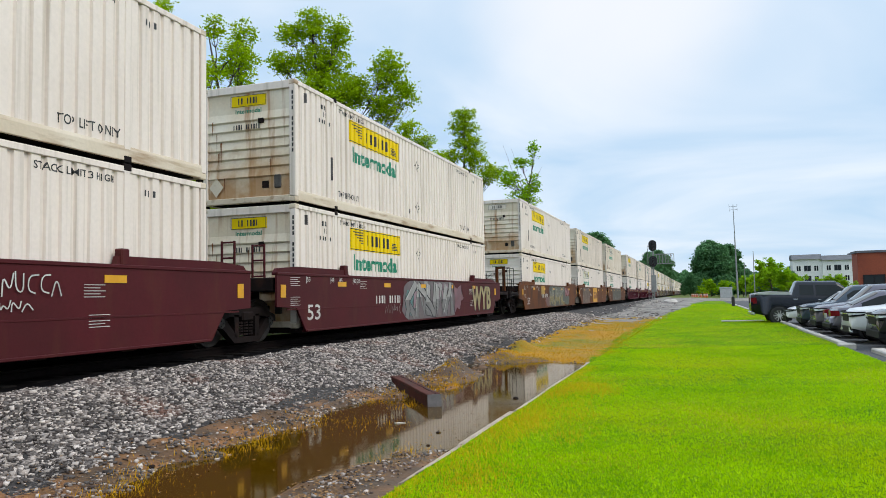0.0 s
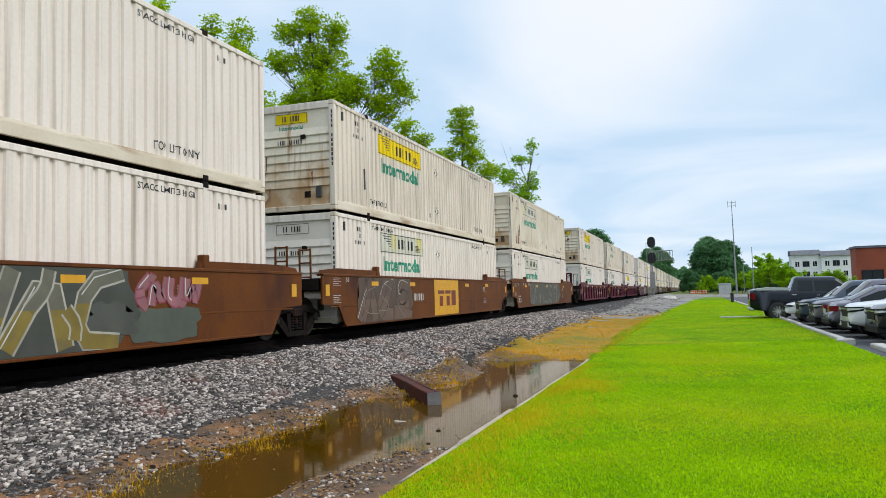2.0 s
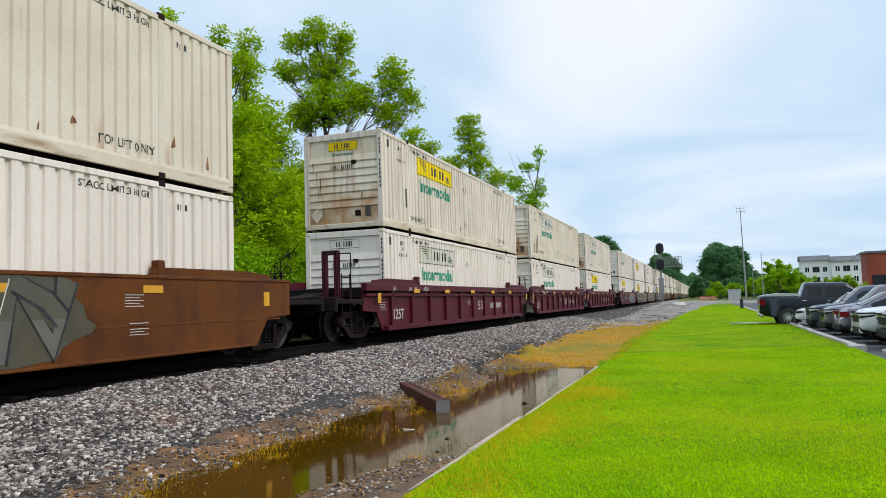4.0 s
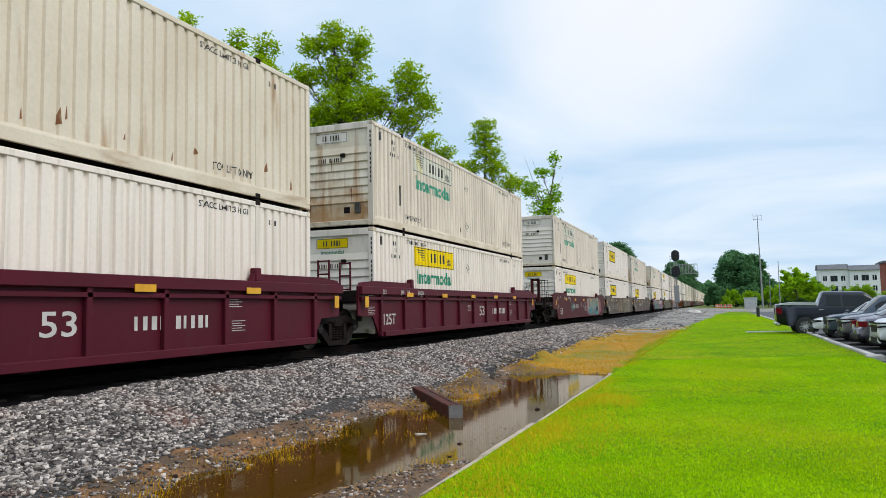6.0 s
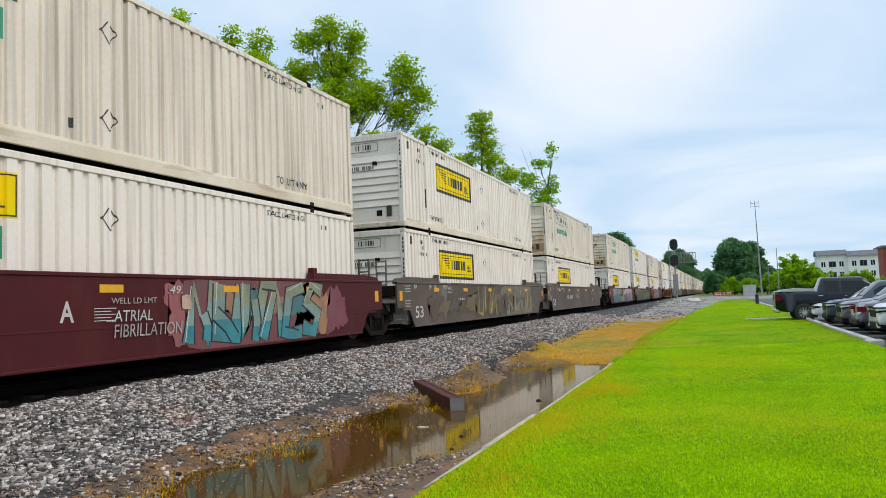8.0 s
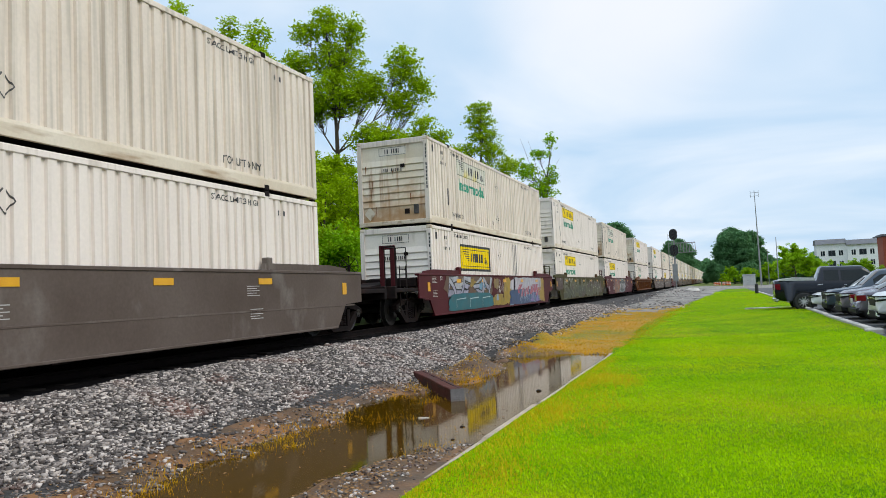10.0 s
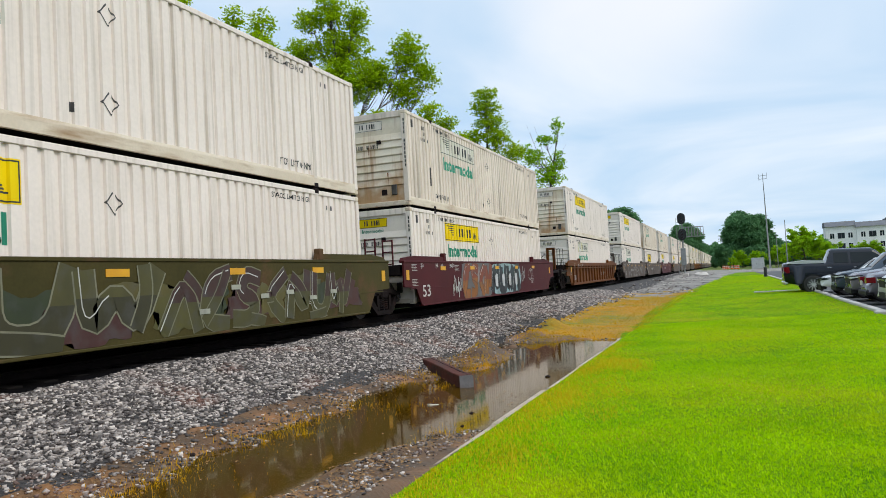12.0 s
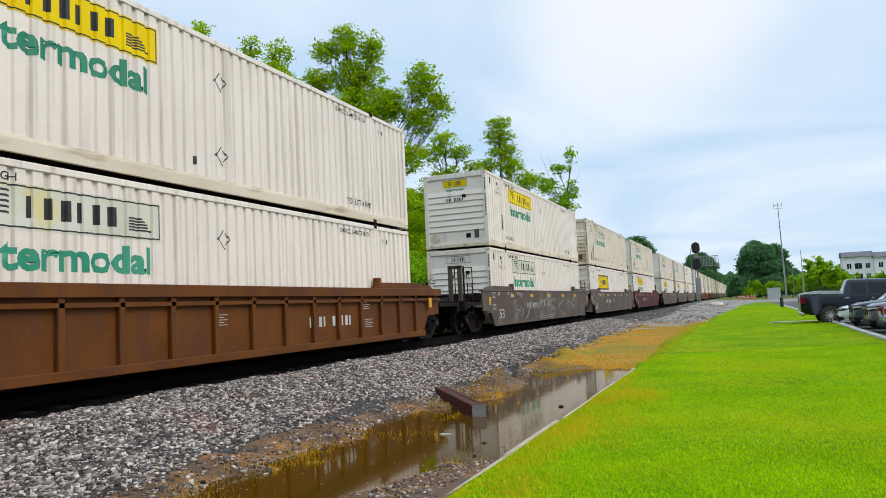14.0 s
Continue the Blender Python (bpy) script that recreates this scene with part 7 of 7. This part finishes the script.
def wheel_parts(car, x, y, r, side):
    bm = bmesh.new()
    n = 24
    ring = []
    for w, rr in ((0, 0.62), (0.0, 0.93), (0.03, 1.0), (0.19, 1.0), (0.22, 0.93), (0.22, 0.62)):
        ring.append([bm.verts.new((x + rr * r * math.cos(2 * math.pi * i / n), y - side * w, r + rr * r * math.sin(2 * math.pi * i / n))) for i in range(n)])
    for a, b in zip(ring, ring[1:] + ring[:1]):
        for i in range(n):
            bm.faces.new((a[i], a[(i + 1) % n], b[(i + 1) % n], b[i]))
    w = part("wheel", bm, M["tyre"], car)
    bm = bmesh.new()
    for i in range(10):
        a = i * math.pi / 5
        box(bm, 0.05 * r, 0.64 * r, -0.015, 0.015, -0.042 * r, 0.042 * r)
        for v in bm.verts[-8:]:
            c = v.co.copy()
            v.co = Vector((x + c.x * math.cos(a) - c.z * math.sin(a), y - side * 0.035 + c.y, r + c.x * math.sin(a) + c.z * math.cos(a)))
    for rr in (0.64, 0.58, 0.16):
        bmesh.ops.create_cone(bm, cap_ends=rr < 0.3, segments=24, radius1=rr * r, radius2=rr * r * 1.04, depth=0.05, matrix=pose(x, y - side * 0.035, r, 90))
    part("rim", bm, M["alloy"], w)
    bm = bmesh.new()
    bmesh.ops.create_cone(bm, cap_ends=True, segments=20, radius1=0.6 * r, radius2=0.6 * r, depth=0.02, matrix=pose(x, y - side * 0.10, r, 90))
    part("hub", bm, M["grime"], w)


def car_surface(body, cab, length, hw):
    """The skin of a car as a function: x from the nose back and the number of a point on the half section give y and z."""
    top = body[1:-1]
    zlow = min(p[1] for p in body)

    def at(x, j):
        zb = float(np.interp(x, [p[0] for p in top], [p[1] for p in top]))
        zr = float(np.interp(x, [p[0] for p in cab], [p[1] for p in cab])) if cab[0][0] < x < cab[-1][0] else zb
        end = min(x, length - x)
        w = hw * (1 - 0.17 * max(0.0, 1 - end / 0.60) ** 2.0)
        zl = zlow + 0.10 * max(0.0, 1 - end / 0.5)
        zb -= 0.20 * max(0.0, 1 - end / 0.25) ** 2
        tall = max(0.0, zr - zb)
        h, k = zb - zl, min(1.0, tall / 0.55)
        a, b = ((0.80, zl), (0.95, zl + 0.06 * h), (0.985, zl + 0.25 * h), (1.0, zl + 0.48 * h), (0.995, zl + 0.70 * h), (0.975, zl + 0.88 * h), (0.925, zb),
                (0.90 - 0.19 * k, zb + 0.86 * tall + 0.01), (0.84 - 0.20 * k, zb + 0.97 * tall + 0.02), (0.45, zb + tall + 0.045), (0.0, zb + tall + 0.06))[j]
        return a * w, b
    return at


def make_vehicle(name, label, paint, length, width, body, cab, wheels, r, y, x_nose, flip, lamps, bed=None):
    """body, cab: outlines in x (from the nose back) and z. flip: parked tail towards the lawn."""
    car = tagged(new(name), label, "car" if name != "pickup_truck" else "truck", "cars in the parking lot")
    hw = width / 2
    at = car_surface(body, cab, length, hw)
    xs = sorted(set([0.0, 0.02, 0.06, 0.12, 0.22, 0.36, 0.55, 0.8, 1.05] + [length - d for d in (0.0, 0.02, 0.06, 0.12, 0.22, 0.36, 0.55)]
                    + [p[0] + d for p in cab for d in (-0.04, 0.04)] + [1.05 + (length - 1.6) * i / 14 for i in range(15)]))
    bm = bmesh.new()
    rings = [[bm.verts.new((x, s * at(x, j)[0], at(x, j)[1])) for s, js in ((1, range(11)), (-1, range(9, -1, -1))) for j in js] for x in xs]
    n = len(rings[0])
    for a, b in zip(rings, rings[1:]):
        for i in range(n):
            bm.faces.new((a[i], b[i], b[(i + 1) % n], a[(i + 1) % n]))
    bm.faces.new(rings[0])
    bm.faces.new(rings[-1][::-1])
    part("body", bm, M[paint], car, smooth=True)
    fb, ft, rt, rb = cab[0], cab[1], cab[-2], cab[-1]

    def between(x, j, f):
        (y0, z0), (y1, z1) = at(x, j), at(x, j + 1)
        return y0 + (y1 - y0) * f, z0 + (z1 - z0) * f
    # side windows in two lights, split by the door pillar
    mid = 0.5 * (ft[0] + rt[0]) + 0.1
    for s in (1, -1):
        for xa, xb in ((fb[0] + 0.42, mid - 0.05), (mid + 0.05, rb[0] - 0.30)):
            bm = bmesh.new()
            cols = []
            for i in range(7):
                x = xa + (xb - xa) * i / 6
                lo, hi = between(x, 6, 0.06), between(x, 6, 0.90)
                cols.append([bm.verts.new((x, s * (p[0] + 0.010), p[1])) for p in (lo, hi)])
            for a, b in zip(cols, cols[1:]):
                bm.faces.new((a[0], b[0], b[1], a[1]))
            part("side_window", bm, M["pane"], car, smooth=True)
        bm = bmesh.new()
        xa = 0.5 * (fb[0] + ft[0])
        box(bm, fb[0] + 0.42, fb[0] + 0.60, s * (hw + 0.09) - 0.10, s * (hw + 0.09) + 0.10, at(xa, 6)[1] + 0.02, at(xa, 6)[1] + 0.19, 0.04)
        part("mirror", bm, M[paint], car)
        for hx_ in (mid - 0.32, mid + 0.72):
            bm = bmesh.new()
            box(bm, hx_, hx_ + 0.2, s * (hw - 0.008) - 0.014, s * (hw - 0.008) + 0.014, at(hx_, 6)[1] - 0.17, at(hx_, 6)[1] - 0.14)
            part("door_handle", bm, M["chrome"], car)
        bm = bmesh.new()
        box(bm, wheels[0] + r * 1.2, wheels[1] - r * 1.2, min(s * (hw - 0.06), s * (hw + 0.006)), max(s * (hw - 0.06), s * (hw + 0.006)), body[0][1] - 0.02, body[0][1] + 0.13, 0.01)
        part("sill", bm, M["trim"], car)
    for a, b, nm, back in ((fb, ft, "windscreen", -1), (rb, rt, "rear_window", 1)):
        bm = bmesh.new()
        rows = []
        for i in range(6):
            f = 0.10 + 0.80 * i / 5
            x = a[0] + (b[0] - a[0]) * f
            rows.append([bm.verts.new((x + back * 0.012, s * at(x, j)[0] * m, at(x, j)[1] + 0.014)) for s, j, m in ((1, 8, 0.95), (1, 9, 1), (1, 10, 1), (-1, 9, 1), (-1, 8, 0.95))])
        for p, q in zip(rows, rows[1:]):
            for i in range(4):
                bm.faces.new((p[i], p[i + 1], q[i + 1], q[i]))
        part(nm, bm, M["pane"], car, smooth=True)
    for s in (-1, 1):
        for wx in wheels:
            # flat black disc on the closed body side stands for the well's shade
            bm = bmesh.new()
            bmesh.ops.create_cone(bm, cap_ends=True, segments=24, radius1=r * 1.14, radius2=r * 1.14, depth=0.02, matrix=pose(wx, s * (hw + 0.002), r * 1.02, 90))
            part("wheel_arch", bm, M["trim"], car)
            wheel_parts(car, wx, s * (hw + 0.06), r, s)
        (hx0, hz0, hx1, hz1), (tx0, tz0, tx1, tz1) = lamps
        # headlight wrapped round the front corner, in a dark housing
        for nm, m_, g, z0, z1 in (("headlight_housing", "trim", 0.006, hz0 - 0.01, hz1 - 0.02), ("headlight", "head_glass", 0.012, hz0 + 0.04, hz1 - 0.06)):
            bm = bmesh.new()
            cols = []
            for i in range(7):
                x = 0.0 if i < 3 else (0.03, 0.10, 0.20, 0.34)[i - 3]
                zz0 = z0 + 0.05 * i / 6
                ym = s * (hw * (0.42 + 0.18 * i) if i < 3 else at(x, 4)[0] + g)
                cols.append([bm.verts.new((x - (g if i < 4 else 0), ym, z)) for z in (zz0 + (0.02 if i == 6 else 0), z1 - (0.02 if i == 0 else 0))])
            for a, b in zip(cols, cols[1:]):
                bm.faces.new((a[0], b[0], b[1], a[1]))
            part(nm, bm, M[m_], car, "clear headlight" if nm == "headlight" else "")
        bm = bmesh.new()
        cols = []
        for x, ym in ((length + 0.012, hw * 0.42), (length + 0.012, hw * 0.80), (length - 0.10, at(length - 0.10, 4)[0] + 0.012), (length - 0.22, at(length - 0.22, 4)[0] + 0.012)):
            cols.append([bm.verts.new((x, s * ym, z)) for z in (tz0, tz1 - 0.03)])
        for a, b in zip(cols, cols[1:]):
            bm.faces.new((a[0], b[0], b[1], a[1]))
        part("tail_light", bm, M["tail_glass"], car, "red tail light")
        if paint == "car_white" and name == "suv":
            bm = bmesh.new()
            prism(bm, [(s * hw * 0.52, 0.36), (s * hw * 0.80, 0.33), (s * hw * 0.80, 0.36), (s * hw * 0.56, 0.47)], 0, -0.03, 0.02)
            part("fog_trim", bm, M["car_white"], car, "bright fog lamp trim")
    zl = body[0][1]
    bm = bmesh.new()
    box(bm, -0.022, 0.20, -hw + 0.20, hw - 0.20, zl - 0.04, zl + 0.17, 0.03)
    part("front_bumper", bm, M["trim"], car)
    bm = bmesh.new()
    prism(bm, [(-0.40, lamps[0][1] - 0.12), (0.40, lamps[0][1] - 0.12), (0.47, lamps[0][3] - 0.03), (-0.47, lamps[0][3] - 0.03)], 0, -0.014, 0.02)
    grille = part("grille", bm, M["trim"], car, "black grille")
    bm = bmesh.new()
    box(bm, -0.035, -0.014, -0.42, 0.42, lamps[0][3] - 0.10, lamps[0][3] - 0.07)
    part("grille_bar", bm, M["chrome"], grille, "chrome grille bar")
    bm = bmesh.new()
    box(bm, length - 0.16, length + 0.05, -hw + 0.16, hw - 0.16, zl, zl + 0.18, 0.04)
    part("rear_bumper", bm, M["chrome"] if name == "pickup_truck" else M["trim"], car)
    bm = bmesh.new()
    box(bm, length + 0.03, length + 0.055, -0.16, 0.16, 0.62, 0.77)
    part("plate", bm, M["letter"], car)
    if bed:
        bm = bmesh.new()
        prism(bm, [(p[0], p[1]) for p in bed], 1, -hw + 0.10, hw - 0.10)
        part("bed_cover", bm, M["cabinet"], car, "pale soft bed cover")
    if flip:
        car.matrix_basis = pose(x_nose + length, y, LOT_Z, 0, 0, 180)
    else:
        car.matrix_basis = pose(x_nose, y, LOT_Z)
    return car


SEDAN = [(0.0, 0.30), (0.02, 0.62), (0.25, 0.76), (1.35, 0.93), (4.0, 0.98), (4.62, 0.92), (4.70, 0.60), (4.66, 0.30)]
SEDAN_CAB = [(1.25, 0.92), (2.15, 1.40), (3.35, 1.42), (4.25, 0.96)]
SUV = [(0.0, 0.32), (0.0, 0.75), (0.18, 0.93), (1.30, 1.05), (4.55, 1.08), (4.66, 0.95), (4.70, 0.55), (4.64, 0.34)]
SUV_CAB = [(1.15, 1.03), (1.85, 1.62), (4.05, 1.68), (4.55, 1.06)]
TRUCK = [(0.0, 0.42), (0.0, 1.00), (0.15, 1.14), (1.55, 1.20), (5.70, 1.36), (5.80, 1.34), (5.82, 0.60), (5.76, 0.50)]
TRUCK_CAB = [(1.40, 1.18), (2.25, 1.86), (3.85, 1.90), (4.08, 1.30)]


def make_cars():
    make_vehicle("pickup_truck", "dark navy crew-cab pickup truck parked tail to the kerb", "car_navy", 5.8, 2.0, TRUCK, TRUCK_CAB, (1.05, 4.66), 0.40, 37.6, 12.35, True,
                 ((0.0, 0.86, 0.3, 1.08), (5.70, 0.96, 5.84, 1.26)), bed=[(4.15, 1.33), (5.65, 1.37), (5.55, 1.44), (4.9, 1.50), (4.2, 1.46)])
    head, tail = ((0.02, 0.74, 0.5, 0.92), (4.58, 0.80, 4.72, 1.02)), ((0.03, 0.62, 0.5, 0.76), (4.55, 0.70, 4.74, 0.90))
    make_vehicle("sedan", "white sedan parked nose to the kerb", "car_white", 4.7, 1.82, SEDAN, SEDAN_CAB, (0.92, 3.72), 0.33, 34.9, 13.55, False, tail)
    make_vehicle("suv", "slate blue sport utility car parked nose to the kerb", "car_slate", 4.7, 1.9, SUV, SUV_CAB, (0.95, 3.72), 0.36, 31.9, 13.75, False, head)
    make_vehicle("suv", "silver sport utility car with a dark grille, nose to the kerb", "car_silver", 4.6, 1.86, SUV, SUV_CAB, (0.93, 3.68), 0.35, 29.0, 13.85, False, head)
    make_vehicle("sedan", "silver sedan parked with its red tail lights to the kerb", "car_silver", 4.8, 1.84, SEDAN, SEDAN_CAB, (0.92, 3.80), 0.34, 26.6, 13.95, True, tail)
    make_vehicle("suv", "white sport utility car with black lower trim, nose to the kerb", "car_white", 4.6, 1.88, SUV, SUV_CAB, (0.93, 3.68), 0.36, 24.0, 14.05, False, head)
    make_vehicle("suv", "black sport utility car parked at the end of the row", "car_black", 4.7, 1.9, SUV, SUV_CAB, (0.95, 3.72), 0.37, 21.6, 14.25, False, head)
    for i, x in enumerate((30, 36, 44)):
        make_vehicle("sedan", "distant pale car on the road beyond the lot", "car_silver", 4.7, 1.82, SEDAN, SEDAN_CAB, (0.92, 3.72), 0.33, 160 + 4 * i, x, bool(i % 2),
                     ((0.03, 0.62, 0.5, 0.76), (4.60, 0.68, 4.72, 0.88)))
    proto = None
    for y in (39.3, 35.7, 32.5, 29.6, 26.8, 24.1):
        m = pose(14.1, y, LOT_Z + 0.004)
        if proto:
            copy_thing(proto, m)
            continue
        bm = bmesh.new()
        box(bm, 0, 5.0, -0.05, 0.05, 0, 0.004)
        proto = tagged(new("stall_line", mesh_of("stall_line", bm, M["white_line"])), "worn white painted parking stall line", "road marking", kind="structure")
        proto.matrix_basis = m


make_cars()


def motions():
    """The train rolls past at a steady speed, and its wheels turn with it."""
    for ob, y, z in TRAIN:
        walk(ob, [(t, pose(0, y - d, z)) for t, d in TRAVEL])
    step = 1.0 / FPS
    turn = math.degrees(SPEED * step / WHEEL_R)
    for ws, y in WHEELS:
        walk(ws, [(i * step, pose(0, y, WHEEL_R, (i * turn) % 360.0)) for i in range(14 * FPS + 1)])


motions()
